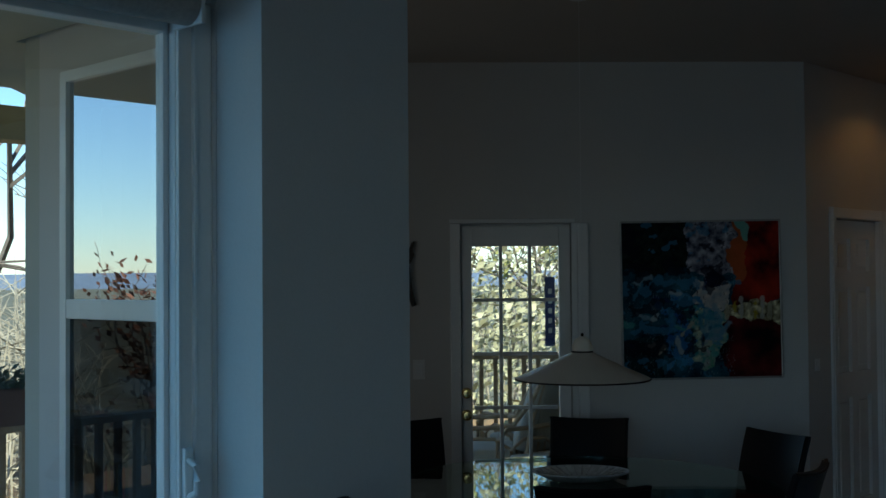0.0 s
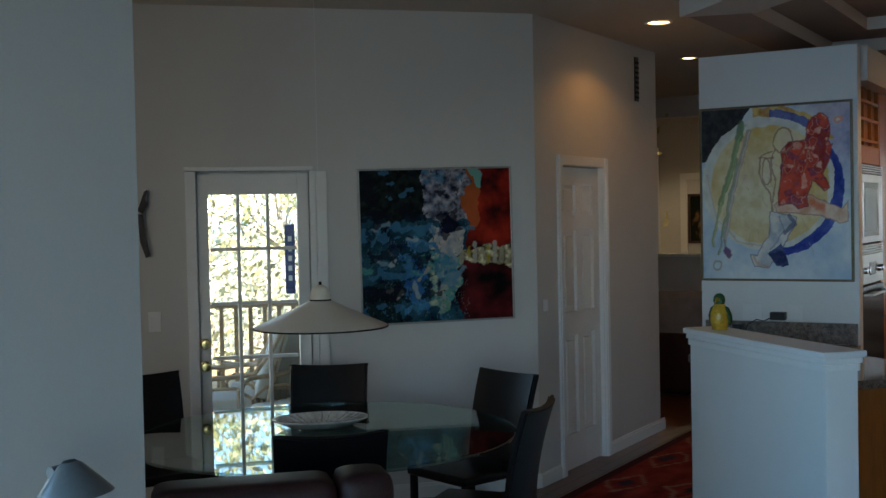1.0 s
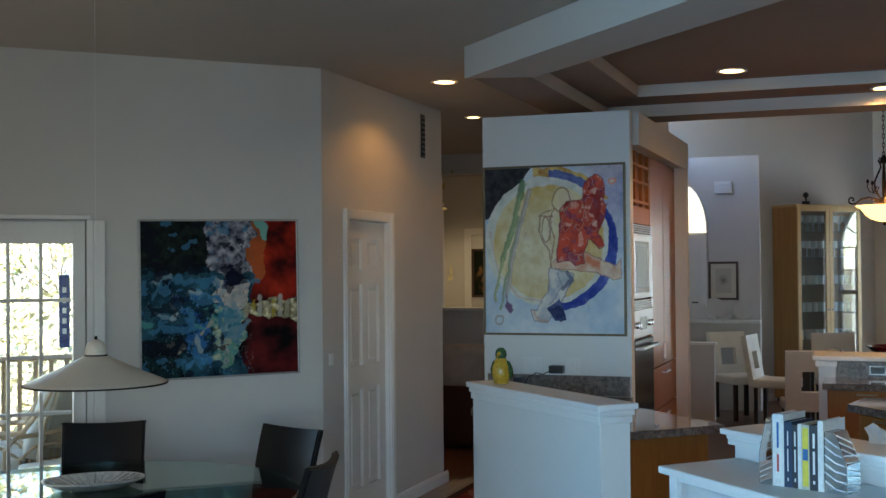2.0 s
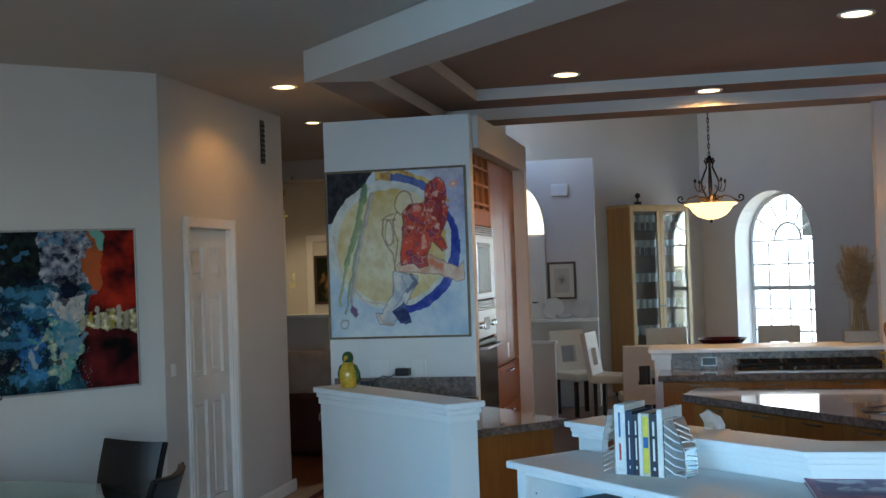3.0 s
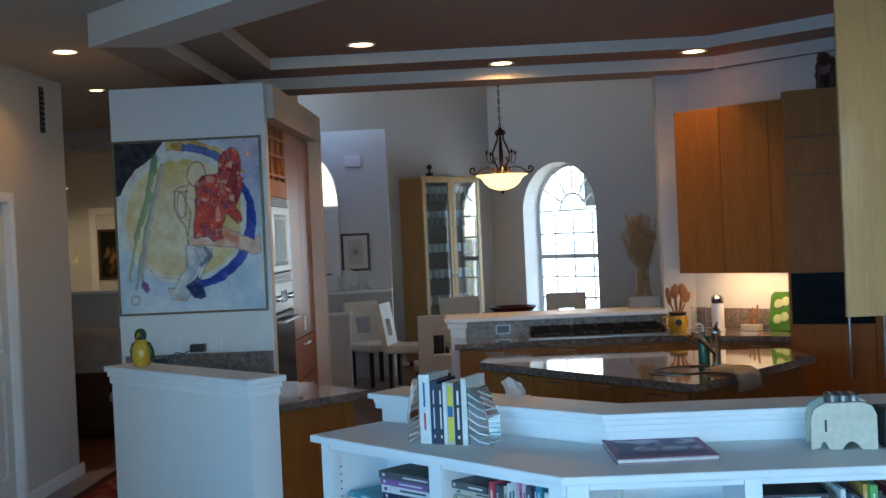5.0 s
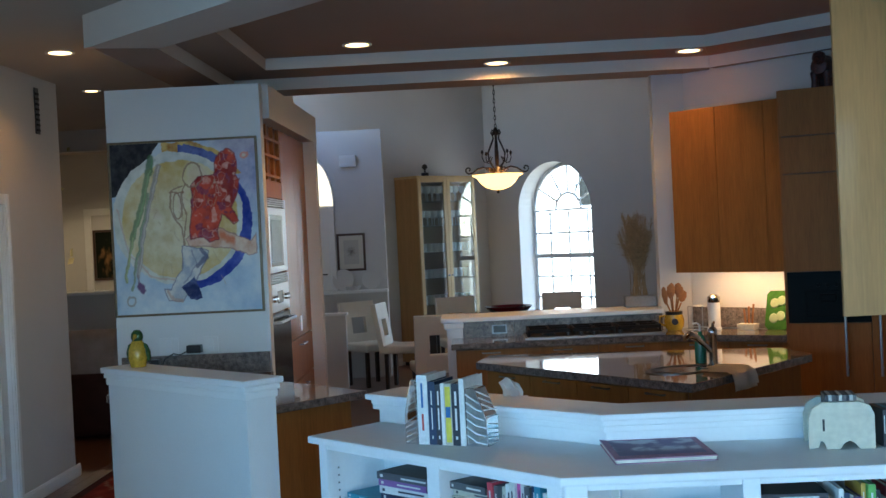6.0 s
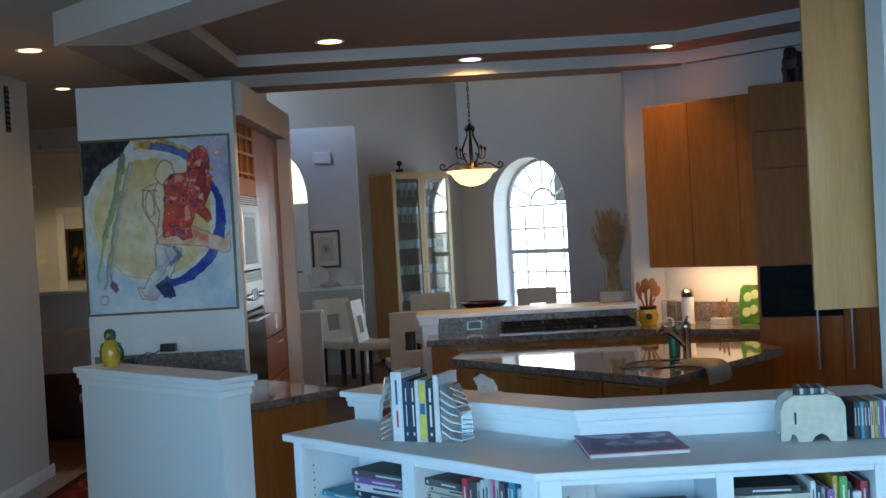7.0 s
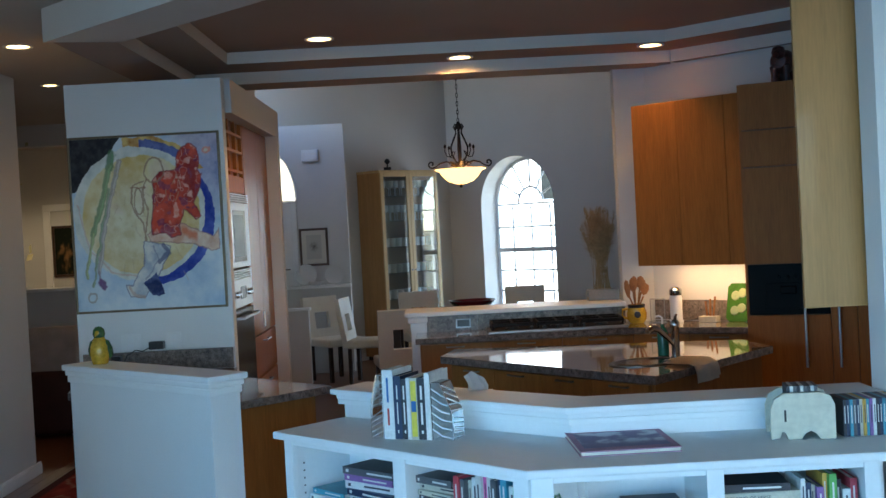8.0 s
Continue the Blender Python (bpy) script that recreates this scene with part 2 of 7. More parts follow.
# ---- structure ----
H, H2 = 2.96, 4.3
YN = 2.55
part("floor", prism([(-3.3, -2.74), (4.6, -2.74), (4.6, 16.3), (-6.6, 16.3), (-6.6, 8.72), (-3.26, 8.72), (-3.26, 6.5), (-5.05, 4.7), (-5.05, 2.45), (-3.3, 2.45)], -0.05, 0.0), M_FLOOR, None, "dark polished wooden floor", False, "floor", "structure")

# the wall with the glass door, at 45 degrees
S2 = math.sqrt(0.5)
W1A, W1B = Vector((-5.0, 4.63)), Vector((-3.16, 6.47))


def w1(s):
    """A place on the slanting wall, s metres along it."""
    return W1A + Vector((S2, S2)) * s


GD0, GD1, GDH = 0.53, 1.19, 2.0
wall("wall_slanting", W1A, W1B, 0.14, 0, H, [(GD0, GD1 + 0.0, 0, GDH)])
wall("wall_hall", (-3.16, 6.47), (-3.16, 8.62), 0.12, 0, H, [(0.37, 1.06, 0, 2.03)])
wall("wall_hall_return", (-3.285, 8.62), (-6.5, 8.62), 0.12, 0, H)
wall("wall_dining_west", (-5.0, YN + 0.14), (-5.0, 4.63), 0.14, 0, H)
wall("wall_nook", (-3.30, YN), (-5.0, YN), -0.14, 0, H, [(0.38, 1.46, 0.45, 2.61)])
part("wall_nook_end", prism([(-2.616, 2.577), (-2.616, 1.99), (-2.96, 1.99), (-2.96, YN), (-3.30, YN), (-3.30, YN + 0.14), (-2.735, YN + 0.14)], 0, H), M_WALL, None, "white plaster pier beside the sliding door", False, "wall", "structure")
SLX = -2.83
wall("wall_slider", (SLX, -4.0), (SLX, 1.988), 0.13, 0, H, [(0.6, 5.986, 0.04, 2.50)])
wall("wall_back", (4.5, -2.6), (SLX, -2.6), 0.14, 0, H, [(0.9, 5.2, 0.35, 2.6)])
wall("wall_right", (4.5, 8.55), (4.5, -4.0), 0.14, 0, H)
wall("wall_kitchen", (1.27, 8.55), (1.52, 8.55), 0.14, 0, H2)
wall("wall_kitchen_corner", (1.50, 8.55), (2.62, 7.43), 0.14, 0, H2)
wall("wall_kitchen_side", (2.62, 4.3), (2.62, 7.60), -0.14, 0, H)
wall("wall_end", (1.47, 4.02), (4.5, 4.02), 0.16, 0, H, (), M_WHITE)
FC = Vector((0.10, 16.30))
AR0, AR1, ARZ = 0.60, 1.875, 1.945
wall("wall_far", FC, FC + Vector((S2, -S2)) * 5.0, 0.38, 0, H2, [(AR0, AR1, 0.45, ARZ + (AR1 - AR0) / 2)])
wall("wall_far_slanting", (-2.9, 13.30), FC, 0.14, 0, H2)
wall("wall_dining_right", (3.5, 13.2), (3.5, 8.0), 0.14, 0, H2)
wall("wall_hall_far", (-6.5, 12.0), (-2.0, 12.0), 0.14, 0, H, [(2.05, 2.85, 1.27, 2.74)])
wall("wall_foyer", (-6.5, 16.0), (-2.4, 16.0), 0.14, 0, H2)
wall("wall_west", (-6.5, 8.7), (-6.5, 16.0), 0.14, 0, H2)
wall("wall_above_block", (-1.92, 8.64), (-1.92, 12.14), 0.12, 2.68, H2)

# ceilings
part("ceiling", prism([(-5.1, -4.1), (4.6, -4.1), (4.6, 8.64), (-1.92, 8.64), (-1.92, 12.1), (-6.6, 12.1), (-6.6, 6.6), (-5.1, 6.6)], H, H + 0.1), M_CEIL, None, "plain white painted ceiling", False, "ceiling", "structure")
part("ceiling_dining", prism([(-6.7, 12.0), (-2.04, 12.0), (-2.04, 7.80), (4.7, 7.80), (4.7, 16.8), (-6.7, 16.8)], H2, H2 + 0.1), M_CEIL, None, "high white painted ceiling", False, "ceiling", "structure")
wall("wall_over_beam", (4.6, 8.65), (-1.925, 8.65), -0.1, 2.961, H2 - 0.001)
M_TRAY = mat("taupe_and_soffit_shade", (0.36, 0.265, 0.21), 0.9, 0, 0.03, 2.0, 120, 0.15, 0.001)
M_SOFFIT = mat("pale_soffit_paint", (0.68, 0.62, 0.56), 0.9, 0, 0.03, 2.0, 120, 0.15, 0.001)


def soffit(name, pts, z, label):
    """A boxed piece of ceiling with pale sides; its underside's taupe includes painted shade."""
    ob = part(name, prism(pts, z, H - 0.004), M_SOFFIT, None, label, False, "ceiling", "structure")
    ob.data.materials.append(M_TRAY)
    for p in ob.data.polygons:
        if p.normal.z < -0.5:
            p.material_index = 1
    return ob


Z_LOW, Z_MID, Z_TRAY = 2.782, 2.866, 2.945
part("ceiling_beam_slanting", prism([(-2.1, 6.14), (1.5, 2.54), (1.85, 2.69), (-1.71, 6.25)], 2.778, H - 0.004), M_SOFFIT, None, "pale boxed ceiling beam running aslant", False, "ceiling", "structure")
LEFT = "lower soffit step of the tray ceiling, underside taupe darkened as shade"
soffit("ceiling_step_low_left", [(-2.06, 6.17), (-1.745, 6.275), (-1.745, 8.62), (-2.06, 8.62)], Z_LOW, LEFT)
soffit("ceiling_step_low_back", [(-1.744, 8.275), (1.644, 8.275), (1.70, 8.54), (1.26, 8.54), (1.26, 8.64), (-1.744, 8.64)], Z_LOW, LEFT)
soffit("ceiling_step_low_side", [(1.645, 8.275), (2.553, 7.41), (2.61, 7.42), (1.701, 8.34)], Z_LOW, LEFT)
UPPER = "upper soffit step of the tray ceiling, underside taupe darkened as shade"
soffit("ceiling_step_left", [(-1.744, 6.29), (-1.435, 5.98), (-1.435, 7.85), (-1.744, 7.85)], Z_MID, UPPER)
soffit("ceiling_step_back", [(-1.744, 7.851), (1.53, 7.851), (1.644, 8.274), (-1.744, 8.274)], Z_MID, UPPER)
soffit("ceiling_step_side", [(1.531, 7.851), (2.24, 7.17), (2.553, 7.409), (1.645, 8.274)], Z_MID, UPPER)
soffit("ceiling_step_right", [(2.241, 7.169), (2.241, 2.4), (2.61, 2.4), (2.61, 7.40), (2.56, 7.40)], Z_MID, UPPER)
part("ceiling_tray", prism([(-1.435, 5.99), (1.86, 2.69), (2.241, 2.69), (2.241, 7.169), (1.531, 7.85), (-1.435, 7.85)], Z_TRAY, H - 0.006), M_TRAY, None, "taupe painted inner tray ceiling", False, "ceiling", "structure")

# ground and deck outside
M_DECK = mat("deck_boards", (0.42, 0.27, 0.13), 0.7, 0, 0.2, 4, 30, 0.2, 0.002, (1, 8, 1))
M_GROUND = mat("dry_ground", (0.17, 0.16, 0.10), 0.95, 0, 0.3, 0.4, 6, 0.5, 0.05)
part("ground", prism([(-900, -900), (900, -900), (900, 900), (-900, 900)], -3.1, -3.0), M_GROUND, None, "dry leaf-strewn ground falling away below the house", False, "ground", "structure")
part("deck", prism([(-9.5, -3.0), (-3.3, -3.0), (-3.3, 11.0), (-9.5, 11.0)], -0.16, -0.06), M_DECK, None, "sunlit wooden deck boards", False, "deck", "structure")
part("porch_ceiling", prism([(-6.4, -4.2), (-2.97, -4.2), (-2.97, 2.50), (-5.14, 2.50), (-5.14, 3.4), (-6.4, 3.4)], 2.80, 2.9), M_EXT, None, "shaded stucco porch ceiling", False, "ceiling", "structure")

# Added out-of-view slab that blocks direct sun through the back window.
part("sun_block_back", prism([(-2.95, -5.6), (5.2, -5.6), (5.2, -2.76), (-2.95, -2.76)], 2.80, 2.9), M_EXT, None, "unseen overhang added to keep sun out of the back window", False, "ceiling", "structure")

# Unseen roof added so the rattan chairs stand in shade.
pr = part("porch_ceiling_unseen", prism([(-2.2, 0.16), (2.40, 0.16), (2.40, 2.95), (-2.2, 2.95)], 2.86, 2.96), M_EXT, None, "unseen porch ceiling added to shade the deck chairs", False, "ceiling", "structure")
pr.matrix_world = run(W1A.x, W1A.y, 45)

# ---- openings, doors and trim ----
W1M = run(W1A.x, W1A.y, 45)
W2M = run(-3.16, 6.47, 90)


def lever(parent, x, y, z):
    bm = lathe([(0, 0), (0.030, 0), (0.030, 0.012), (0.012, 0.018), (0.012, 0.03), (0.027, 0.04), (0.030, 0.055), (0.022, 0.068), (0, 0.07)], 20, None, pose(x, y, z, 90, 0, 0))
    return part("door_knob", bm, M_BRASS, parent, "round polished brass knob", True)


# glazed door
door = thing("door_1", "white glazed door with fifteen panes, closed", "door", W1M, "", "structure")
D0, D1 = GD0 + 0.006, GD1 - 0.006
G0, G1, GZ0, GZ1 = 0.598, 1.117, 0.27, 1.865
for a, b, z0, z1 in ((D0, G0, 0.015, 1.985), (G1, D1, 0.015, 1.985), (G0, G1, 0.015, GZ0), (G0, G1, GZ1, 1.985)):
    part("door_stile" if b - a < 0.2 else "door_rail", bx(a, b, 0.012, 0.055, z0, z1, 0.003), M_DOOR, door)
for i in range(1, 3):
    x = G0 + (G1 - G0) * i / 3
    part("muntin", bx(x - 0.010, x + 0.010, 0.016, 0.050, GZ0, GZ1, 0.003), M_DOOR, door)
for k in range(1, 5):
    z = GZ0 + (GZ1 - GZ0) * k / 5
    for i in range(3):
        a, b = G0 + (G1 - G0) * i / 3, G0 + (G1 - G0) * (i + 1) / 3
        part("muntin", bx(a + 0.011, b - 0.011, 0.017, 0.049, z - 0.010, z + 0.010, 0.003), M_DOOR, door)
for k in range(5):
    for i in range(3):
        a, b = G0 + (G1 - G0) * i / 3, G0 + (G1 - G0) * (i + 1) / 3
        z0, z1 = GZ0 + (GZ1 - GZ0) * k / 5, GZ0 + (GZ1 - GZ0) * (k + 1) / 5
        p = part("pane", bx(a + 0.006, b - 0.006, 0.031, 0.035, z0 + 0.006, z1 - 0.006), M_PANE, door)
        p.visible_shadow = False
for z in (1.0, 0.87, 0.53):
    lever(door, G0 - 0.036, 0.012, z)
trim = thing("trim_door_1", "white painted casing round the glazed door", "trim", W1M, "", "structure")
part("door_stop", bx(GD0 + 0.001, GD0 + 0.03, 0.058, 0.10, 0, 1.999, 0.002), M_TRIM, trim)
part("door_stop", bx(GD1 - 0.03, GD1 - 0.001, 0.058, 0.10, 0, 1.999, 0.002), M_TRIM, trim)
part("door_stop", bx(GD0 + 0.031, GD1 - 0.031, 0.058, 0.10, 1.955, 1.999, 0.002), M_TRIM, trim)
part("casing", bx(GD0 - 0.06, GD0, -0.018, 0.001, 0, 2.0, 0.004), M_TRIM, trim)
part("casing", bx(GD1, GD1 + 0.035, -0.010, 0.001, 0, 2.0, 0.003), M_TRIM, trim)
part("casing", bx(GD1 + 0.037, GD1 + 0.10, -0.024, 0.001, 0, 2.0, 0.006), M_TRIM, trim)
part("head_casing", bx(GD0 - 0.065, GD1 + 0.02, -0.026, 0.001, 2.003, 2.026, 0.004), M_TRIM, trim)

# six-panel door in the hall wall; local x runs along the wall, y into it
door = thing("door_2", "white six-panel door, closed", "door", W2M, "", "structure")
A0, A1 = 0.375, 1.055
bm = bmesh.new()
cols = ((A0, A0 + 0.10), (A0 + 0.295, A0 + 0.385), (A1 - 0.10, A1))
for a, b in cols:
    bx(a, b, 0.030, 0.068, 0.01, 2.025, 0, bm)
for z0, z1 in ((0.01, 0.24), (0.90, 1.06), (1.60, 1.70), (1.91, 2.025)):
    for a, b in ((A0 + 0.10, A0 + 0.295), (A0 + 0.385, A1 - 0.10)):
        bx(a, b, 0.030, 0.068, z0, z1, 0, bm)
part("door_frame", bm, M_DOOR, door)
for a, b in ((A0 + 0.10, A0 + 0.295), (A0 + 0.385, A1 - 0.10)):
    for z0, z1 in ((0.24, 0.90), (1.06, 1.60), (1.70, 1.91)):
        bm = bx(a, b, 0.052, 0.064, z0, z1)
        bx(a + 0.03, b - 0.03, 0.036, 0.056, z0 + 0.03, z1 - 0.03, 0.012, bm)
        part("door_panel", bm, M_DOOR, door)
trim = thing("trim_door_2", "white painted casing round the panelled door", "trim", W2M, "", "structure")
for a, b in ((A0 - 0.072, A0 - 0.004), (A1 + 0.004, A1 + 0.072)):
    bm = bx(a, b, -0.018, 0.001, 0, 2.10, 0.004)
    bx(a + 0.012, b - 0.012, -0.024, -0.012, 0, 2.098, 0.003, bm)
    part("casing", bm, M_TRIM, trim)
part("head_casing", bx(A0 - 0.003, A1 + 0.003, -0.018, 0.001, 2.034, 2.10, 0.004), M_TRIM, trim)
for a, b in ((A0 - 0.0045, A0 - 0.0005), (A1 + 0.0005, A1 + 0.0045)):
    part("jamb", bx(a, b, 0.001, 0.118, 0, 2.03), M_TRIM, trim)


def skirting(m, a, b):
    bm = bx(a, b, -0.014, 0.001, 0, 0.075, 0.003)
    bx(a, b, -0.009, 0.001, 0.072, 0.092, 0.003, bm)
    ob = part("baseboard", bm, M_TRIM, None, "white painted baseboard", False, "baseboard", "structure")
    ob.matrix_world = m


skirting(W1M, 0.0, GD0 - 0.065)
skirting(W1M, GD1 + 0.105, 2.60)
skirting(W2M, 0.0, A0 - 0.076)
skirting(W2M, A1 + 0.076, 2.23)
skirting(run(-2.9, 13.30, 45), 0.1, 4.2)

# hall vent slot, switches, thermostat
v = thing("wall_vent", "narrow black slot vent high on the hall wall", "vent", W2M)
part("frame", bx(1.70, 1.775, -0.008, 0.0, 2.55, 2.88, 0.002), M_BLACK, v)
for i in range(8):
    part("slat", bx(1.708, 1.767, -0.014, -0.007, 2.57 + i * 0.037, 2.585 + i * 0.037, 0.001), M_IRON, v)


def switch(m, x, z, w=0.07, h=0.115, label="white plastic light switch on the wall"):
    sw = thing("light_switch", label, "switch", m)
    part("plate", bx(x - w / 2, x + w / 2, -0.008, 0.0, z - h / 2, z + h / 2, 0.003), M_TRIM, sw)
    part("rocker", bx(x - 0.016, x + 0.016, -0.013, -0.006, z - 0.033, z + 0.033, 0.002), M_SHELF, sw)
    return sw


switch(W1M, 0.28, 1.14)
switch(W2M, 0.11, 1.14, 0.06, 0.075, "small white wall thermostat with two studs")

# slider to the deck, jamb and latch
sl = thing("window_1", "white-framed sliding glass door to the deck", "window", run(SLX, -4.268, 90), "", "structure")
part("stile", bx(6.125, 6.254, 0.02, 0.10, 0.05, 2.50, 0.006), M_TRIM, sl)
part("stile", bx(6.105, 6.123, 0.05, 0.09, 0.05, 2.50, 0.004), M_TRIM, sl)
part("track", bx(6.127, 6.137, 0.006, 0.02, 0.05, 2.48, 0.003), M_TRIM, sl)
part("track", bx(6.18, 6.192, 0.004, 0.02, 0.05, 2.48, 0.003), M_TRIM, sl)
part("head", bx(0.6, 6.105, 0.03, 0.10, 2.40, 2.50, 0.005), M_TRIM, sl)
part("sill", bx(0.6, 6.105, 0.0, 0.13, 0.03, 0.09, 0.005), M_TRIM, sl)
h = part("latch", bx(6.135, 6.165, -0.012, 0.006, 1.02, 1.20, 0.006), M_TRIM, sl)
part("latch_grip", tube([(6.15, -0.010, 1.06), (6.15, -0.045, 1.075), (6.15, -0.050, 1.11), (6.15, -0.045, 1.15), (6.15, -0.010, 1.165)], 0.010, 8), M_TRIM, h, "", True)
p = part("pane", bx(0.6, 6.105, 0.068, 0.073, 0.09, 2.40), M_PANE, sl)
p.visible_shadow = False
sh = thing("roller_shade", "grey fabric roller shade, rolled up over the sliding door", "shade", run(SLX, -4.235, 90))
part("roll", tube([(1.0, -0.085, 2.462), (6.068, -0.085, 2.462)], 0.062, 20), mat("grey_shade_fabric", (0.42, 0.40, 0.37), 0.8), sh, "", True)
part("end_bracket", bx(6.070, 6.084, -0.145, 0.0, 2.40, 2.53, 0.004), M_TRIM, sh)

# hung window in the outer wall of the nook; local x runs along it, away from its free end
NM = run(-2.57, YN, 180)
w = thing("window_2", "white hung window, upper sash mirroring the sky", "window", NM, "", "structure")
N0, N1, NZ0, NZ1, NR = 1.11, 2.19, 0.46, 2.61, 1.56
for a, b, z0, z1 in ((N0, N0 + 0.055, NZ0, NZ1), (N1 - 0.055, N1, NZ0, NZ1), (N0 + 0.055, N1 - 0.055, NZ1 - 0.05, NZ1), (N0 + 0.055, N1 - 0.055, NZ0, NZ0 + 0.05)):
    part("frame", bx(a, b, -0.03, 0.03, z0, z1, 0.004), M_TRIM, w)
part("meeting_rail", bx(N0 + 0.055, N1 - 0.055, -0.022, 0.028, NR - 0.045, NR + 0.04, 0.005), M_TRIM, w)
part("pane", bx(N0 + 0.055, N1 - 0.055, 0.004, 0.009, NR + 0.04, NZ1 - 0.05), M_MIRRORPANE, w)
part("screen_pane", bx(N0 + 0.055, N1 - 0.055, 0.004, 0.009, NZ0 + 0.05, NR - 0.045), pane("screen", (0.06, 0.065, 0.08), 0.02), w)
part("screen_frame", bx(N1 - 0.10, N1 - 0.056, -0.016, 0.003, NZ0 + 0.05, NR - 0.046, 0.003), M_FRAME_S, w)
ext = part("trim_outer_wall", bx(0.395, 2.57, -0.020, -0.002, -0.1, 0.455), M_EXT, None, "shaded stucco outer wall of the house", False, "wall", "structure")
ext.matrix_world = NM
for i, (a, b, z0, z1) in enumerate(((0.395, N0 - 0.001, 0.455, H), (N1 + 0.001, 2.57, 0.455, H), (N0 - 0.001, N1 + 0.001, NZ1 + 0.001, H))):
    ext = part("trim_outer_wall", bx(a, b, -0.020, -0.002, z0, z1), M_EXT, None, "shaded stucco outer wall of the house", False, "wall", "structure")
    ext.matrix_world = NM

# arched window
AM = run(FC.x, FC.y, -45)
CX, RA = (AR0 + AR1) / 2, (AR1 - AR0) / 2
arc = [(CX + RA * math.cos(math.pi * i / 24), ARZ + RA * math.sin(math.pi * i / 24)) for i in range(25)]


def flat(pts, y0, y1):
    """A shape drawn in the wall's x and z, between two depths."""
    return prism([(x, z) for x, z in pts], -y1, -y0, 0, None, pose(0, 0, 0, 90, 0, 0))


for half in (arc[:13], arc[12:]):
    cx = AR1 if half is not arc[12:] and half[0][0] > CX else AR0
    pts = half + ([(CX, ARZ + RA + 0.003), (AR1, ARZ + RA + 0.003)] if half[0][0] > CX + 0.1 else [(AR0, ARZ + RA + 0.003), (CX, ARZ + RA + 0.003)])
    sp = part("trim_arch", flat(pts, 0.001, 0.379), M_WALL, None, "plaster spandrel of the arched opening", False, "wall", "structure")
    sp.matrix_world = AM
w = thing("window_3", "white arched window with a fan of bars above a hung sash", "window", AM, "", "structure")
YW = 0.30


def bar(p, q, r=0.0125):
    return tube([(p[0], YW, p[1]), (q[0], YW, q[1])], r, 6)


M_SASH = mat("white_sash", (0.62, 0.63, 0.64), 0.4, 0, 0.03)
part("frame", tube([(x, YW, z) for x, z in [(AR1 - 0.03, 0.48)] + [(CX + (x - CX) * 0.955, ARZ + (z - ARZ) * 0.955) for x, z in arc] + [(AR0 + 0.03, 0.48)]], 0.024, 6), M_SASH, w)
part("meeting_rail", bx(AR0 + 0.03, AR1 - 0.03, YW - 0.03, YW + 0.03, 1.29, 1.35, 0.004), M_SASH, w)
part("window_sill", bx(AR0 + 0.002, AR1 - 0.002, 0.02, 0.36, 0.451, 0.48, 0.004), M_TRIM, w)
for x in (CX - 0.33, CX, CX + 0.33):
    part("muntin", bar((x, 0.48), (x, 1.92)), M_SASH, w)
for z in (0.76, 1.04, 1.63, 1.94):
    part("muntin", bar((AR0 + 0.04, z), (AR1 - 0.04, z)), M_SASH, w)
for k in range(1, 6):
    t = math.pi * k / 6
    part("muntin", bar((CX + 0.22 * math.cos(t), ARZ + 0.22 * math.sin(t)), (CX + 0.63 * math.cos(t), ARZ + 0.63 * math.sin(t))), M_SASH, w)
part("fan_arc", tube([(CX + 0.22 * math.cos(math.pi * i / 16), YW, ARZ + 0.22 * math.sin(math.pi * i / 16)) for i in range(17)], 0.016, 6), M_SASH, w)
p = part("pane", flat([(AR1 - 0.03, 0.48)] + [(CX + (x - CX) * 0.95, ARZ + (z - ARZ) * 0.95) for x, z in arc] + [(AR0 + 0.03, 0.48)], YW + 0.001, YW + 0.004), M_PANE, w)
p.visible_shadow = False


# ---- recessed lamps ----
def can(x, y, z, power, r=0.075, cone=100):
    c = thing("recessed_light", "round recessed ceiling light, switched on, white trim", "ceiling light", pose(x, y, z), "recessed lights")
    part("trim_ring", lathe([(r, -0.001), (r + 0.022, -0.001), (r + 0.020, -0.009), (r, -0.006), (r - 0.004, 0.0)], 28), M_TRIM, c, "", True)
    part("lens", lathe([(0, -0.002), (r - 0.002, -0.002), (r - 0.002, -0.005), (0, -0.006)], 28), M_CAN, c, "glowing warm lens")
    if power:
        down_lamp(x, y, z - 0.012, power, cone)


can(-2.63, 7.26, H, 3.2, 0.07, 140)
can(-3.04, 9.07, H, 3.5, 0.05)
can(-0.77, 7.475, Z_TRAY, 7)
can(0.141, 8.07, Z_MID, 11, 0.072, 164)
can(1.45, 7.97, Z_MID, 8.0, 0.072, 88)
can(0.866, 6.22, Z_TRAY, 11)
can(-4.32, 13.2, H, 0)


# ---- the oven block with the plate painting ----
B0, B1 = -2.29, -1.34
# Front gets the paler wall tone, the other pieces the darker one.
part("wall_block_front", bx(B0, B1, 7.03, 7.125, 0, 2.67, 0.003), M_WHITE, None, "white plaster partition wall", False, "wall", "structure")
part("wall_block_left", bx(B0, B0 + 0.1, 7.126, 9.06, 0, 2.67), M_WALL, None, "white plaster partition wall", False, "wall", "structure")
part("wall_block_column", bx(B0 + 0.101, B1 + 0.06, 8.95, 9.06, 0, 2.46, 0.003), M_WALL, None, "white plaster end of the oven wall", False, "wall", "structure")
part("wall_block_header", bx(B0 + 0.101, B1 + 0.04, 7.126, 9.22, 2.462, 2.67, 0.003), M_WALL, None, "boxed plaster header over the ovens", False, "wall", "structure")
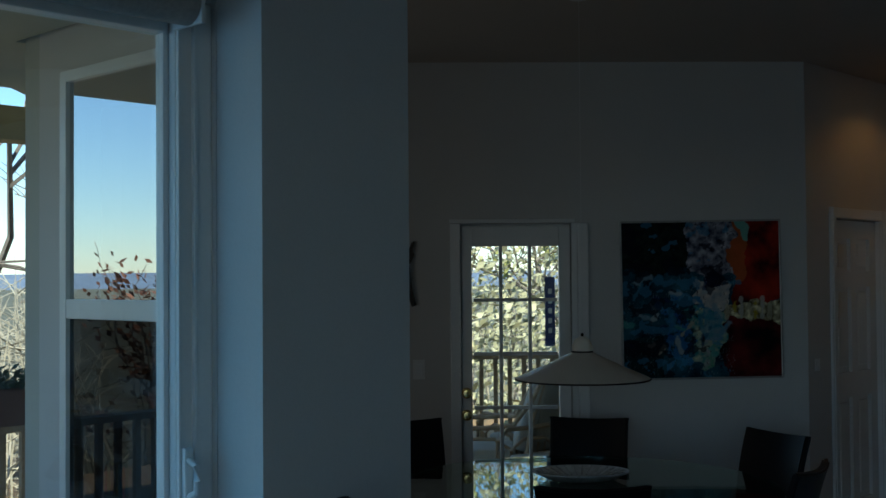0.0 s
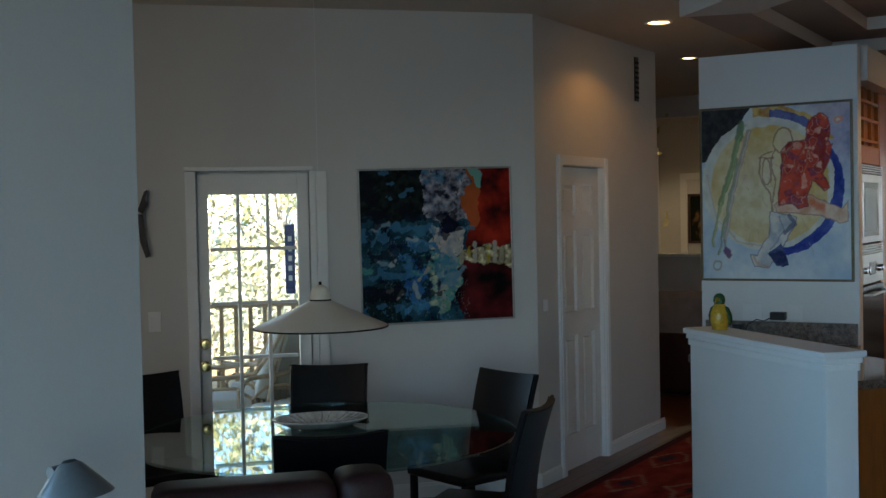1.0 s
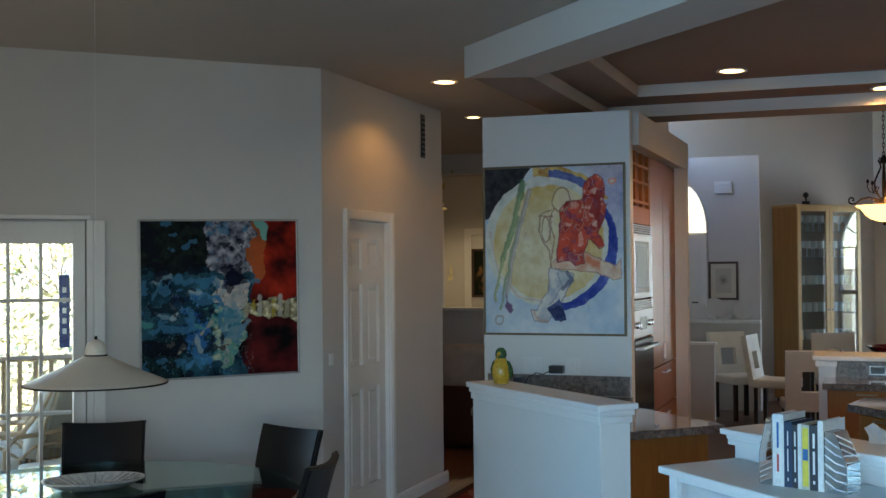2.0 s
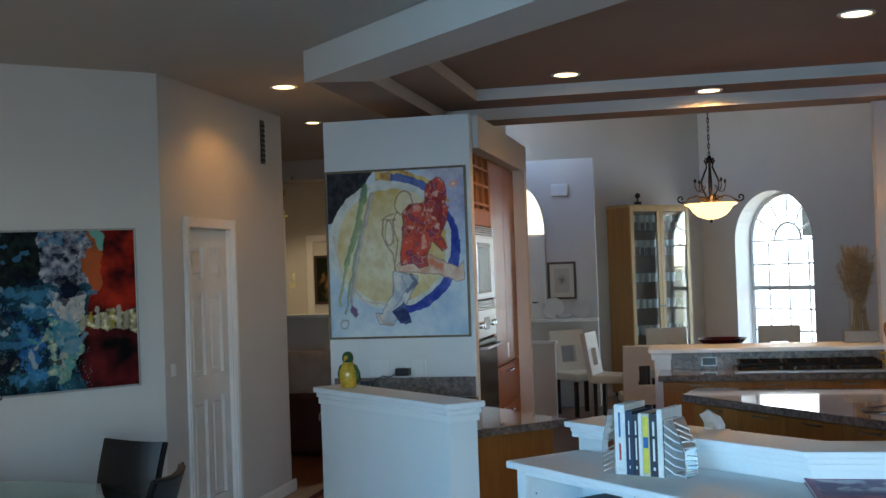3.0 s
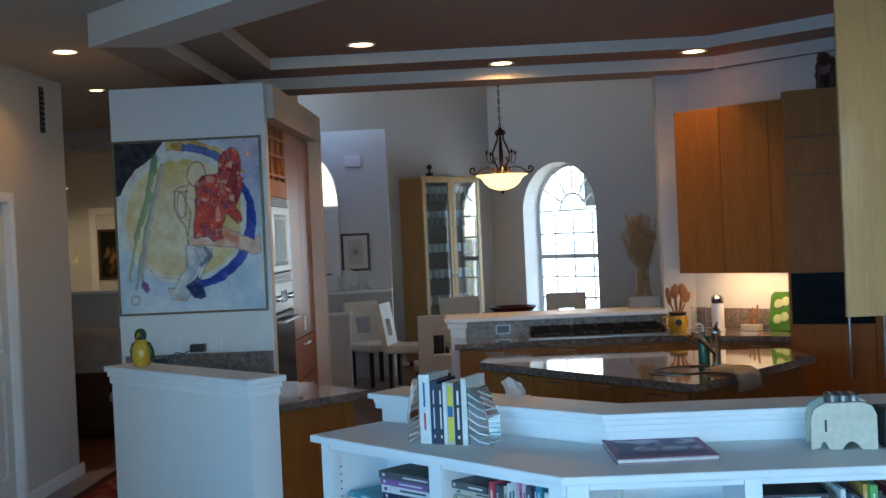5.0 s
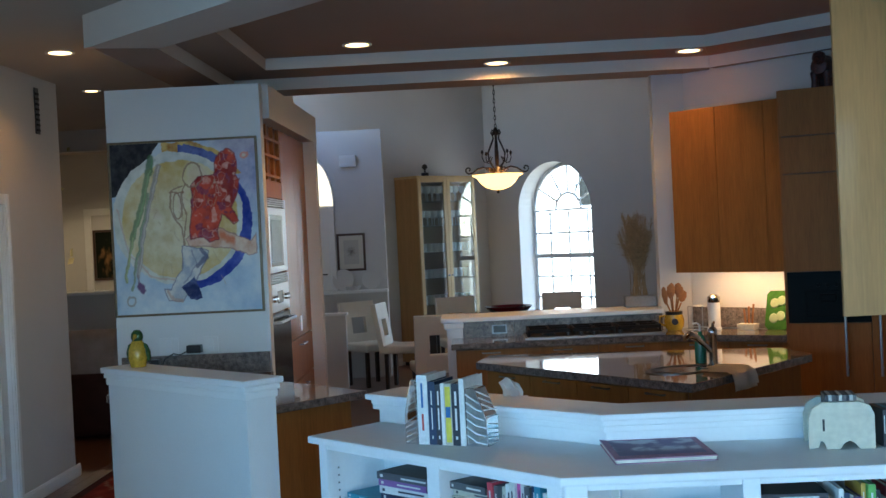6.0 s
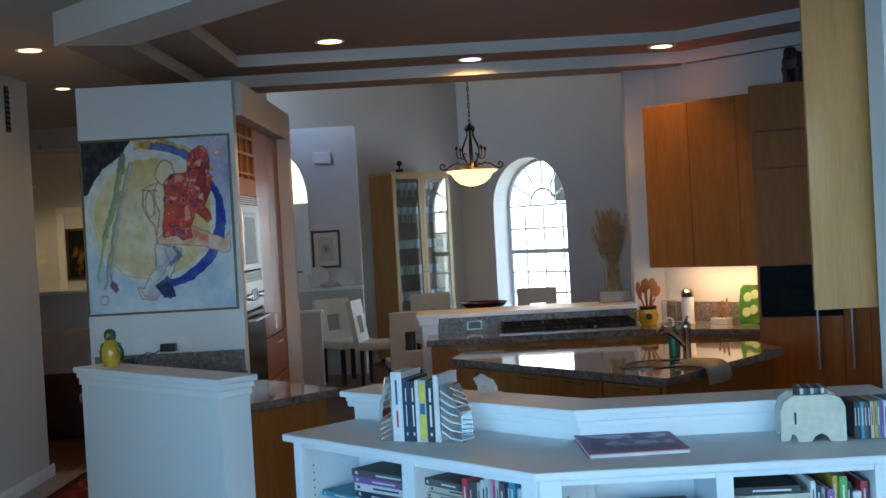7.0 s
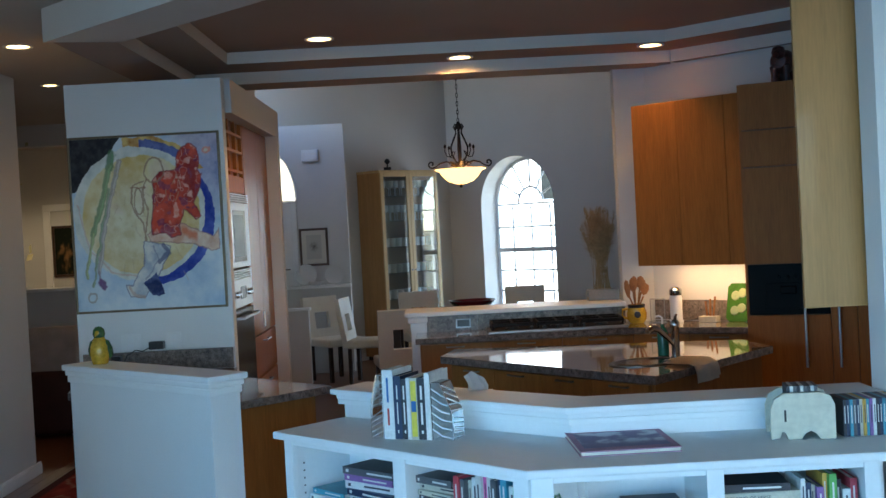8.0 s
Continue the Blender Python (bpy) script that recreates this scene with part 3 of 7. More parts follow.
M_CAVITY = mat("cabinet_inside", (0.22, 0.09, 0.035), 0.6)
ov = thing("oven_tower", "honey veneer tower with steel microwave and oven", "oven cabinet")
part("carcass", bx(B0 + 0.102, B1 - 0.055, 7.128, 7.86, 0.02, 2.46), M_CAVITY, ov)
for z in (2.12, 2.25, 2.36):
    part("rack_shelf", bx(B1 - 0.06, B1 - 0.03, 7.14, 7.84, z, z + 0.018, 0.002), M_MAPLE, ov)
for y in (7.13, 7.37, 7.61, 7.835):
    part("rack_side", bx(B1 - 0.06, B1 - 0.031, y, y + 0.02, 2.10, 2.455, 0.002), M_MAPLE, ov)
part("door", bx(B1 - 0.056, B1 - 0.03, 7.132, 7.855, 1.985, 2.095, 0.003), M_MAPLE, ov)
mw = part("microwave", bx(B1 - 0.06, B1 - 0.012, 7.135, 7.852, 1.50, 1.92, 0.005), M_STEEL, ov, "stainless steel built-in microwave")
part("window", bx(B1 - 0.013, B1 - 0.008, 7.27, 7.64, 1.57, 1.84, 0.002), M_BLACKGLASS, mw)
part("door_frame", bx(B1 - 0.0125, B1 - 0.0095, 7.22, 7.70, 1.54, 1.87, 0.002), M_CHROME, mw)
for i in range(4):
    part("vent_slat", bx(B1 - 0.05, B1 - 0.010, 7.14, 7.85, 1.925 + i * 0.014, 1.933 + i * 0.014, 0.001), M_STEEL, ov)
    part("vent_slat", bx(B1 - 0.05, B1 - 0.010, 7.14, 7.85, 1.435 + i * 0.015, 1.444 + i * 0.015, 0.001), M_STEEL, ov)
cp = part("control_panel", bx(B1 - 0.06, B1 - 0.012, 7.135, 7.852, 1.25, 1.43, 0.004), M_STEEL, ov)
part("display", bx(B1 - 0.013, B1 - 0.009, 7.40, 7.60, 1.30, 1.38, 0.002), M_BLACKGLASS, cp)
for y in (7.25, 7.33, 7.68, 7.76):
    part("dial", lathe([(0, 0), (0.022, 0), (0.019, 0.02), (0, 0.021)], 14, None, Matrix.Translation((B1 - 0.012, y, 1.335)) @ pose(0, 0, 0, 0, 90, 0)), M_CHROME, cp, "", True)
od = part("oven_door", bx(B1 - 0.06, B1 - 0.010, 7.135, 7.852, 0.62, 1.235, 0.005), M_BLACKGLASS, ov, "black glass oven door")
part("handle", tube([(B1 - 0.01, 7.20, 1.19), (B1 + 0.035, 7.21, 1.19), (B1 + 0.035, 7.78, 1.19), (B1 - 0.01, 7.79, 1.19)], 0.010, 8), M_STEEL, od, "steel bar handle", True)
part("drawer", bx(B1 - 0.06, B1 - 0.03, 7.135, 7.852, 0.12, 0.60, 0.003), M_MAPLE, ov)
pa = thing("pantry_cabinet", "tall honey veneer pantry cabinet with drawers below", "cabinet")
part("body", bx(B0 + 0.102, B1 - 0.055, 7.864, 8.948, 0.02, 2.46), M_CAVITY, pa)
for y0, y1 in ((7.868, 8.405), (8.409, 8.945)):
    part("door", bx(B1 - 0.055, B1 - 0.03, y0, y1, 1.005, 2.455, 0.003), M_LACQ, pa)
for k in range(3):
    d = part("drawer", bx(B1 - 0.055, B1 - 0.03, 7.868, 8.945, 0.12 + k * 0.295, 0.405 + k * 0.295, 0.003), M_MAPLE, pa)
    part("handle", tube([(B1 - 0.03, 8.3, 0.36 + k * 0.295), (B1 + 0.0, 8.3, 0.36 + k * 0.295), (B1 + 0.0, 8.5, 0.36 + k * 0.295), (B1 - 0.03, 8.5, 0.36 + k * 0.295)], 0.006, 6), M_STEEL, d)
part("outlet", bx(B1 - 0.031, B1 - 0.024, 8.38, 8.45, 1.04, 1.15, 0.002), M_TRIM, pa, "white socket plate")


# ---- painted pictures ----
def smooth01(e0, e1, x):
    t = min(1, max(0, (x - e0) / (e1 - e0)))
    return t * t * (3 - 2 * t)


def mixc(a, b, t):
    return tuple(p + (q - p) * t for p, q in zip(a, b))


def fbm(u, v, s, seed=0.0):
    return noise.fractal(Vector((u * s, v * s, seed)), 1.0, 2.0, 4)


def canvas(name, w, h, n, fn, material, parent):
    """A flat canvas whose colours follow fn(u, v), u to the right and v up, both 0 to 1."""
    ny = int(n * h / w)
    cols = [fn(i / n, j / ny) for j in range(ny + 1) for i in range(n + 1)]
    return painted(name, w, h, n, ny, np.array(cols), material, parent)


def painted(name, w, h, n, ny, cols, material, parent):
    verts = [(w * i / n, 0, h * j / ny) for j in range(ny + 1) for i in range(n + 1)]
    faces = [(k, k + 1, k + n + 2, k + n + 1) for j in range(ny) for k in range(j * (n + 1), j * (n + 1) + n)]
    me = bpy.data.meshes.new(name)
    me.from_pydata(verts, [], faces)
    layer = me.color_attributes.new("paint", "FLOAT_COLOR", "POINT")
    rgba = np.ones((len(verts), 4), dtype=np.float32)
    rgba[:, :3] = cols.reshape(-1, 3)
    layer.data.foreach_set("color", rgba.ravel())
    me.materials.append(material)
    ob = new(name, me)
    ob.parent = parent
    return ob


def framed(parent, w, h, t, d, material, name="frame"):
    for a, b, c, e in ((-t, 0, -t, h + t), (w, w + t, -t, h + t), (0, w, -t, 0), (0, w, h, h + t)):
        part(name, bx(a, b, -d, d, c, e, 0.002), material, parent)


def seg_dist(u, v, a, b):
    ax, ay = a
    bx_, by = b
    dx, dy = bx_ - ax, by - ay
    t = min(1, max(0, ((u - ax) * dx + (v - ay) * dy) / (dx * dx + dy * dy + 1e-9)))
    return math.hypot(u - ax - t * dx, v - ay - t * dy)


def cloud(U, V, scale, seed, octaves=4):
    """Soft noise about 0, for a whole grid at once."""
    out, amp, total = np.zeros_like(U), 1.0, 0.0
    for o in range(octaves):
        r = np.random.RandomState(seed * 31 + o)
        g = r.uniform(-1, 1, (128, 128))
        x, y = U * scale * 2 ** o, V * scale * 2 ** o
        xi, yi = np.floor(x).astype(int), np.floor(y).astype(int)
        fx, fy = x - xi, y - yi
        fx, fy = fx * fx * (3 - 2 * fx), fy * fy * (3 - 2 * fy)
        top = g[yi % 128, xi % 128] * (1 - fx) + g[yi % 128, (xi + 1) % 128] * fx
        bot = g[(yi + 1) % 128, xi % 128] * (1 - fx) + g[(yi + 1) % 128, (xi + 1) % 128] * fx
        out += amp * (top * (1 - fy) + bot * fy)
        total += amp
        amp *= 0.55
    return out / total


def ramp01(e0, e1, x):
    t = np.clip((x - e0) / (e1 - e0), 0, 1)
    return t * t * (3 - 2 * t)


def line_gap(U, V, pts):
    """Distance of every grid place from a broken line."""
    best = np.full_like(U, 9.0)
    for (ax, ay), (bx_, by) in zip(pts, pts[1:]):
        dx, dy = bx_ - ax, by - ay
        t = np.clip(((U - ax) * dx + (V - ay) * dy) / (dx * dx + dy * dy + 1e-9), 0, 1)
        best = np.minimum(best, np.hypot(U - ax - t * dx, V - ay - t * dy))
    return best


def inside(U, V, pts):
    hit = np.zeros(U.shape, dtype=bool)
    for (ax, ay), (bx_, by) in zip(pts, pts[1:] + pts[:1]):
        if ay != by:
            hit ^= ((ay > V) != (by > V)) & (U < (bx_ - ax) * (V - ay) / (by - ay) + ax)
    return hit


def plate_picture(n, ny):
    """A round plate on a pale blue cloth, with plain red, peach, green and blue shapes."""
    U, V = np.meshgrid(np.arange(n + 1) / n, np.arange(ny + 1) / ny)
    a, b, c = cloud(U, V, 5, 1), cloud(U, V, 16, 2), cloud(U, V, 40, 3, 3)
    wu, wv = U + 0.014 * b + 0.004 * c, V + 0.014 * cloud(U, V, 16, 4) + 0.004 * c
    img = np.zeros(U.shape + (3,))

    def lay(mask, lo, hi, mixing):
        k = np.clip(mask, 0, 1)[..., None]
        m = np.clip(mixing, 0, 1)[..., None]
        img[:] = img * (1 - k) + (np.array(lo) * (1 - m) + np.array(hi) * m) * k

    def stroke(pts, w, col, strength=0.8, soft=0.6):
        d = line_gap(wu, wv, pts) + 0.25 * w * c
        lay(strength * (1 - ramp01(w * soft, w, d)), col, col, a)

    one = np.ones_like(U)
    lay(one, (0.46, 0.58, 0.70), (0.74, 0.79, 0.82), 0.55 + 0.9 * a + 0.4 * b)
    lay(0.75 * ramp01(0.45, 0.8, wv) * ramp01(0.62, 0.95, wu), (0.24, 0.24, 0.46), (0.56, 0.52, 0.66), 0.5 + 1.2 * b)
    lay(0.6 * ramp01(0.86, 0.98, wv) * ramp01(0.62, 0.8, wu), (0.60, 0.50, 0.56), (0.74, 0.70, 0.72), 0.5 + b)
    lay((inside(wu, wv, [(-1, 0.70), (0.1, 0.70), (0.50, 1.2), (-1, 1.2)])) * 1.0, (0.008, 0.008, 0.012), (0.022, 0.022, 0.032), 0.5 + b)
    x, y = wu * 0.89, wv * 1.04
    band = np.hypot(x - 0.43, (y - 0.60) * 0.98)
    lay((band < 0.435) * (wu > 0.36) * (wv > 0.80), (0.46, 0.20, 0.06), (0.76, 0.58, 0.24), 0.55 + 1.3 * b)
    lay((band < 0.412) * (wu > 0.47) * (wv > 0.83), (0.03, 0.04, 0.20), (0.16, 0.20, 0.46), 0.45 + 1.2 * b)
    shade = np.hypot(x - 0.452, (y - 0.552) * 0.97)
    lay((shade < 0.402) * (wu > 0.45) * (wv < 0.86), (0.02, 0.045, 0.30), (0.13, 0.18, 0.55), 0.45 + 1.4 * a + 0.5 * b)
    rim = np.hypot(x - 0.40, (y - 0.578) * 0.98)
    lay(rim < 0.398, (0.60, 0.62, 0.58), (0.80, 0.80, 0.76), 0.55 + 1.0 * b)
    well = np.hypot(x - 0.412, (y - 0.567) * 0.99)
    lay(1 - ramp01(0.352, 0.360, well), (0.66, 0.50, 0.20), (0.80, 0.74, 0.52), 0.5 + 1.2 * a + 0.5 * b)
    lay(0.8 * (1 - ramp01(0.12, 0.27, np.hypot(x - 0.33, (y - 0.52) * 0.75) + 0.05 * a)), (0.70, 0.62, 0.42), (0.82, 0.77, 0.62), 0.5 + 1.4 * b)
    lay(0.5 * ramp01(0.25, 0.55, a + 0.4 * b) * (well < 0.35), (0.62, 0.44, 0.30), (0.78, 0.66, 0.56), 0.5 + b)
    stroke([(0.03, 0.62), (0.10, 0.36), (0.24, 0.22), (0.40, 0.19)], 0.006, (0.62, 0.40, 0.32), 0.5)
    # green stalks
    for pts, w, col in (([(0.285, 0.905), (0.265, 0.83)], 0.034, (0.10, 0.20, 0.10)), ([(0.27, 0.84), (0.215, 0.68), (0.13, 0.45)], 0.024, (0.22, 0.30, 0.16)), ([(0.13, 0.45), (0.095, 0.30), (0.07, 0.20)], 0.014, (0.34, 0.38, 0.20)),
                        ([(0.33, 0.86), (0.26, 0.66), (0.19, 0.42), (0.155, 0.22)], 0.018, (0.42, 0.38, 0.36)), ([(0.25, 0.70), (0.16, 0.36), (0.11, 0.14)], 0.009, (0.26, 0.32, 0.22)), ([(0.155, 0.22), (0.16, 0.15)], 0.010, (0.30, 0.26, 0.30))):
        stroke(pts, w, col, 0.85)
        stroke([(p + w * 0.3, q) for p, q in pts], w * 0.3, tuple(k * 1.7 for k in col), 0.7)
    stroke([(0.165, 0.165), (0.185, 0.145)], 0.030, (0.16, 0.08, 0.20), 0.95)
    ring = np.abs(np.hypot(wu - 0.105, wv - 0.075) - 0.026)
    lay(0.8 * (ring < 0.006), (0.42, 0.40, 0.36), (0.62, 0.58, 0.52), a)
    # pale bands
    leg = [(0.50, 0.435), (0.69, 0.50), (0.94, 0.405), (0.985, 0.45), (0.985, 0.33), (0.93, 0.325), (0.78, 0.37), (0.52, 0.385)]
    lay(inside(wu, wv, leg) * 1.0, (0.66, 0.40, 0.28), (0.82, 0.68, 0.56), 0.55 + 1.2 * b)
    stroke([(0.74, 0.44), (0.82, 0.405)], 0.032, (0.70, 0.20, 0.10), 0.75, 0.2)
    stroke(leg + leg[:1], 0.0045, (0.34, 0.16, 0.16), 0.6)
    low = [(0.475, 0.39), (0.65, 0.355), (0.57, 0.20), (0.46, 0.075), (0.36, 0.07), (0.335, 0.145), (0.38, 0.14), (0.455, 0.255)]
    lay(inside(wu, wv, low) * 1.0, (0.46, 0.50, 0.56), (0.76, 0.74, 0.70), 0.6 + 1.4 * b)
    stroke(low + low[:1], 0.0045, (0.20, 0.20, 0.28), 0.7)
    stroke([(0.53, 0.36), (0.56, 0.28), (0.47, 0.17)], 0.006, (0.24, 0.26, 0.36), 0.6)
    stroke([(0.36, 0.13), (0.39, 0.08), (0.45, 0.075)], 0.012, (0.55, 0.38, 0.30), 0.6)
    stroke([(0.60, 0.36), (0.63, 0.32), (0.57, 0.27)], 0.018, (0.08, 0.09, 0.20), 0.7)
    foot = [(0.445, 0.145), (0.54, 0.205), (0.565, 0.145), (0.59, 0.08), (0.51, 0.075)]
    lay(inside(wu, wv, foot) * 1.0, (0.015, 0.03, 0.12), (0.15, 0.19, 0.36), 0.35 + 1.5 * b)
    # red mass
    mass = [(0.705, 0.80), (0.735, 0.90), (0.80, 0.945), (0.86, 0.92), (0.875, 0.84), (0.855, 0.795), (0.885, 0.77), (0.865, 0.68), (0.815, 0.60), (0.87, 0.525), (0.835, 0.505), (0.755, 0.575),
            (0.71, 0.475), (0.72, 0.42), (0.66, 0.405), (0.63, 0.44), (0.53, 0.425), (0.525, 0.50), (0.55, 0.63), (0.55, 0.74), (0.60, 0.79)]
    inn = inside(wu, wv, mass) * 1.0
    d, e = cloud(U, V, 20, 7, 3), cloud(U, V, 11, 8, 3)
    lay(inn, (0.30, 0.025, 0.025), (0.66, 0.11, 0.07), 0.5 + 1.5 * e)
    lay(inn * 0.75 * ramp01(0.22, 0.40, d), (0.74, 0.34, 0.26), (0.82, 0.56, 0.48), 0.5 + c)
    lay(inn * 0.75 * ramp01(0.18, 0.36, -d), (0.16, 0.03, 0.09), (0.26, 0.06, 0.12), 0.5 + c)
    lay(inn * 0.8 * (1 - ramp01(0.0, 0.035, np.abs(e + 0.05))), (0.70, 0.30, 0.24), (0.82, 0.55, 0.46), 0.5 + b)
    lay(inn * 0.7 * ramp01(0.55, 0.42, wv) * ramp01(-0.1, 0.2, b), (0.20, 0.06, 0.12), (0.42, 0.16, 0.22), 0.5 + c)
    stroke(mass + mass[:1], 0.005, (0.22, 0.03, 0.05), 0.7)
    # brown outlines
    oval = [(0.565 + 0.066 * math.cos(t * 0.35), 0.80 + 0.072 * math.sin(t * 0.35)) for t in range(19)]
    small = [(0.452 + 0.030 * math.cos(t * 0.35), 0.62 + 0.075 * math.sin(t * 0.35)) for t in range(19)]
    for pts in (oval, small, [(0.49, 0.745), (0.41, 0.715), (0.395, 0.62), (0.43, 0.545), (0.475, 0.50), (0.49, 0.39)], [(0.51, 0.76), (0.485, 0.69), (0.505, 0.56), (0.49, 0.45)], [(0.40, 0.71), (0.455, 0.695), (0.50, 0.71)]):
        stroke(pts, 0.0065, (0.34, 0.19, 0.13), 0.75)
    for k in range(26):
        r = random.Random(k)
        p, q = r.uniform(0.2, 0.75), r.uniform(0.2, 0.8)
        stroke([(p, q), (p + r.uniform(-0.05, 0.05), q + r.uniform(-0.07, 0.07))], 0.004, (0.52, 0.40, 0.26), 0.4)
    dot = np.hypot((wu - 0.925) * 0.85, wv - 0.905)
    lay(dot < 0.024, (0.72, 0.26, 0.22), (0.82, 0.50, 0.42), 0.5 + b)
    lay(dot < 0.011, (0.74, 0.66, 0.52), (0.80, 0.74, 0.62), 0.5 + b)
    lay(0.05 * one, (0.30, 0.28, 0.26), (0.84, 0.82, 0.78), 0.5 + 1.2 * c)
    img[:] = np.clip(img + 0.14 * (img - img.mean(axis=2, keepdims=True)), 0.004, 0.9)
    return img


rs_ = random.Random(17)
HUES = ((0.50, 0.56, 0.58), (0.10, 0.28, 0.42), (0.02, 0.05, 0.16), (0.55, 0.50, 0.40), (0.14, 0.42, 0.40), (0.30, 0.42, 0.50), (0.01, 0.02, 0.03))
STROKES = []
for k_ in range(34):
    x_, y_, a_ = rs_.uniform(0.04, 0.66), rs_.uniform(0.05, 0.66), rs_.uniform(0, 3.14)
    l_ = rs_.uniform(0.03, 0.13)
    STROKES.append(((x_, y_), (x_ + l_ * math.cos(a_), y_ + l_ * math.sin(a_)), rs_.uniform(0.008, 0.022), HUES[k_ % 7]))
for k_ in range(7):
    x_ = 0.66 + 0.045 * k_
    STROKES.append(((x_, 0.38), (x_ + 0.005, 0.46 + 0.02 * (k_ % 3)), 0.012, ((0.60, 0.56, 0.42), (0.55, 0.45, 0.05), (0.62, 0.60, 0.55))[k_ % 3]))


def abstract_picture(u, v):
    du, dv = 0.05 * fbm(u, v, 7, 3.0), 0.05 * fbm(u, v, 7, 9.0)
    p, q = u + du, v + dv
    n1, n2 = fbm(u, v, 6, 2.0), fbm(u, v, 22, 4.0)
    c = mixc((0.010, 0.05, 0.085), (0.05, 0.16, 0.22), 0.5 + 1.2 * n1)
    if q > 0.70 and p < 0.42:
        c = mixc((0.006, 0.010, 0.010), (0.03, 0.045, 0.04), 0.5 + n2)
    if q < 0.25 and p < 0.25:
        c = mixc((0.004, 0.02, 0.03), (0.02, 0.07, 0.08), 0.5 + n2)
    if 0.42 < p < 0.74 and q > 0.66:
        c = mixc((0.12, 0.13, 0.18), (0.42, 0.42, 0.48), 0.5 + 1.3 * n2)
    if p > 0.70 and q > 0.47 + 0.1 * (p - 0.7):
        c = mixc((0.13, 0.012, 0.010), (0.46, 0.045, 0.02), 0.5 + 1.2 * n1)
        if p < 0.78 and q > 0.6:
            c = mixc(c, (0.62, 0.24, 0.08), 0.6)
    if 0.72 < p < 0.79 and q > 0.88:
        c = (0.25, 0.50, 0.45)
    if p > 0.64 and 0.36 < q < 0.49:
        c = mixc((0.14, 0.11, 0.05), (0.60, 0.55, 0.38), 0.5 + 1.6 * n2)
    if p > 0.64 and q < 0.36:
        c = mixc((0.035, 0.004, 0.006), (0.16, 0.02, 0.022), 0.5 + 1.2 * n1)
    if math.hypot((p - 0.56) / 1.2, q - 0.52) < 0.10:
        c = mixc((0.42, 0.44, 0.46), (0.66, 0.60, 0.55), 0.5 + n2)
    if math.hypot((p - 0.58), q - 0.635) < 0.055:
        c = (0.012, 0.018, 0.07)
    if 0.2 < p < 0.5 and 0.42 < q < 0.55 and n1 > -0.05:
        c = mixc((0.05, 0.22, 0.50), (0.18, 0.38, 0.52), 0.5 + n2)
    if 0.28 < p < 0.44 and 0.05 < q < 0.42 and n2 > -0.05:
        c = mixc((0.03, 0.12, 0.34), (0.10, 0.32, 0.55), 0.5 + n1)
    if 0.44 < p < 0.64 and 0.12 < q < 0.42:
        c = mixc((0.10, 0.32, 0.32), (0.50, 0.56, 0.44), 0.5 + 1.3 * n2)
    if 0.50 < p < 0.58 and 0.06 < q < 0.28:
        c = mixc((0.16, 0.40, 0.28), (0.42, 0.44, 0.44), 0.5 + n2)
    if abs(n1 - 0.12) < 0.014 and p < 0.7:
        c = mixc(c, (0.02, 0.02, 0.05), 0.75)
    for (a, b, w_, g_) in STROKES:
        d = seg_dist(u, v, a, b) + 0.02 * n2
        if d < w_:
            c = mixc(g_, c, 0.25 + 0.6 * smooth01(w_ * 0.5, w_, d))
    st = fbm(u * 3.0, v, 9, 6.0)
    if abs(st + 0.05) < 0.018 and q < 0.66 and p < 0.7:
        c = mixc(c, (0.45, 0.55, 0.58), 0.35)
    st = fbm(u, v * 1.3, 6, 16.0)
    if st > 0.26 and p < 0.66:
        c = mixc(c, (0.10, 0.30, 0.48), 0.6)
    if st < -0.30 and p < 0.66:
        c = mixc(c, (0.01, 0.012, 0.03), 0.75)
    return tuple(max(0.002, k) for k in c)


pic = thing("plate_painting", "large framed oil painting, round yellow plate, red and blue shapes", "painting", pose(-2.27, 7.018, 1.295))
painted("canvas", 0.89, 1.04, 290, 340, plate_picture(290, 340), M_PAINT, pic).location = (0, -0.004, 0)
part("backing", bx(0, 0.89, 0.0, 0.011, 0, 1.04), M_FRAME_D, pic)
framed(pic, 0.89, 1.04, 0.014, 0.0115, M_FRAME_G)
pic = thing("abstract_painting", "framed abstract oil painting in blue, teal and red", "painting", W1M @ pose(1.495, -0.016, 1.075, 0, -0.6, 0))
canvas("canvas", 0.94, 0.92, 220, lambda u, v: tuple(k ** 1.25 for k in abstract_picture(u, v)), M_PAINT, pic).location = (0, -0.004, 0)
part("backing", bx(0, 0.94, 0.0, 0.014, 0, 0.92), M_FRAME_D, pic)
framed(pic, 0.94, 0.92, 0.011, 0.014, M_FRAME_S)


# ---- half wall, its counter and what stands there ----
HM = run(-2.04, 5.94, -43.4)
HL = 1.28
hw = thing("half_wall", "white half wall with a moulded cap", "half wall", HM, "", "structure")
part("core", bx(0.03, HL - 0.03, 0.03, 0.19, 0, 1.0), M_WHITE, hw)
part("cap", bx(0.0, HL, 0.0, 0.22, 1.062, 1.092, 0.008), M_TRIM, hw)
part("moulding", bx(0.012, HL - 0.012, 0.012, 0.208, 1.035, 1.0615, 0.008), M_TRIM, hw)
part("moulding", bx(0.020, HL - 0.020, 0.020, 0.200, 1.001, 1.0345, 0.006), M_TRIM, hw)
cab = thing("peninsula_cabinet", "honey veneer base cabinet beside the half wall", "cabinet", HM)
part("body", bx(0.0, HL - 0.33, 0.195, 0.86, 0.1, 0.868), M_MAPLE, cab)
part("toe_kick", bx(0.02, HL - 0.37, 0.195, 0.82, 0.0, 0.0995), M_BLACK, cab)
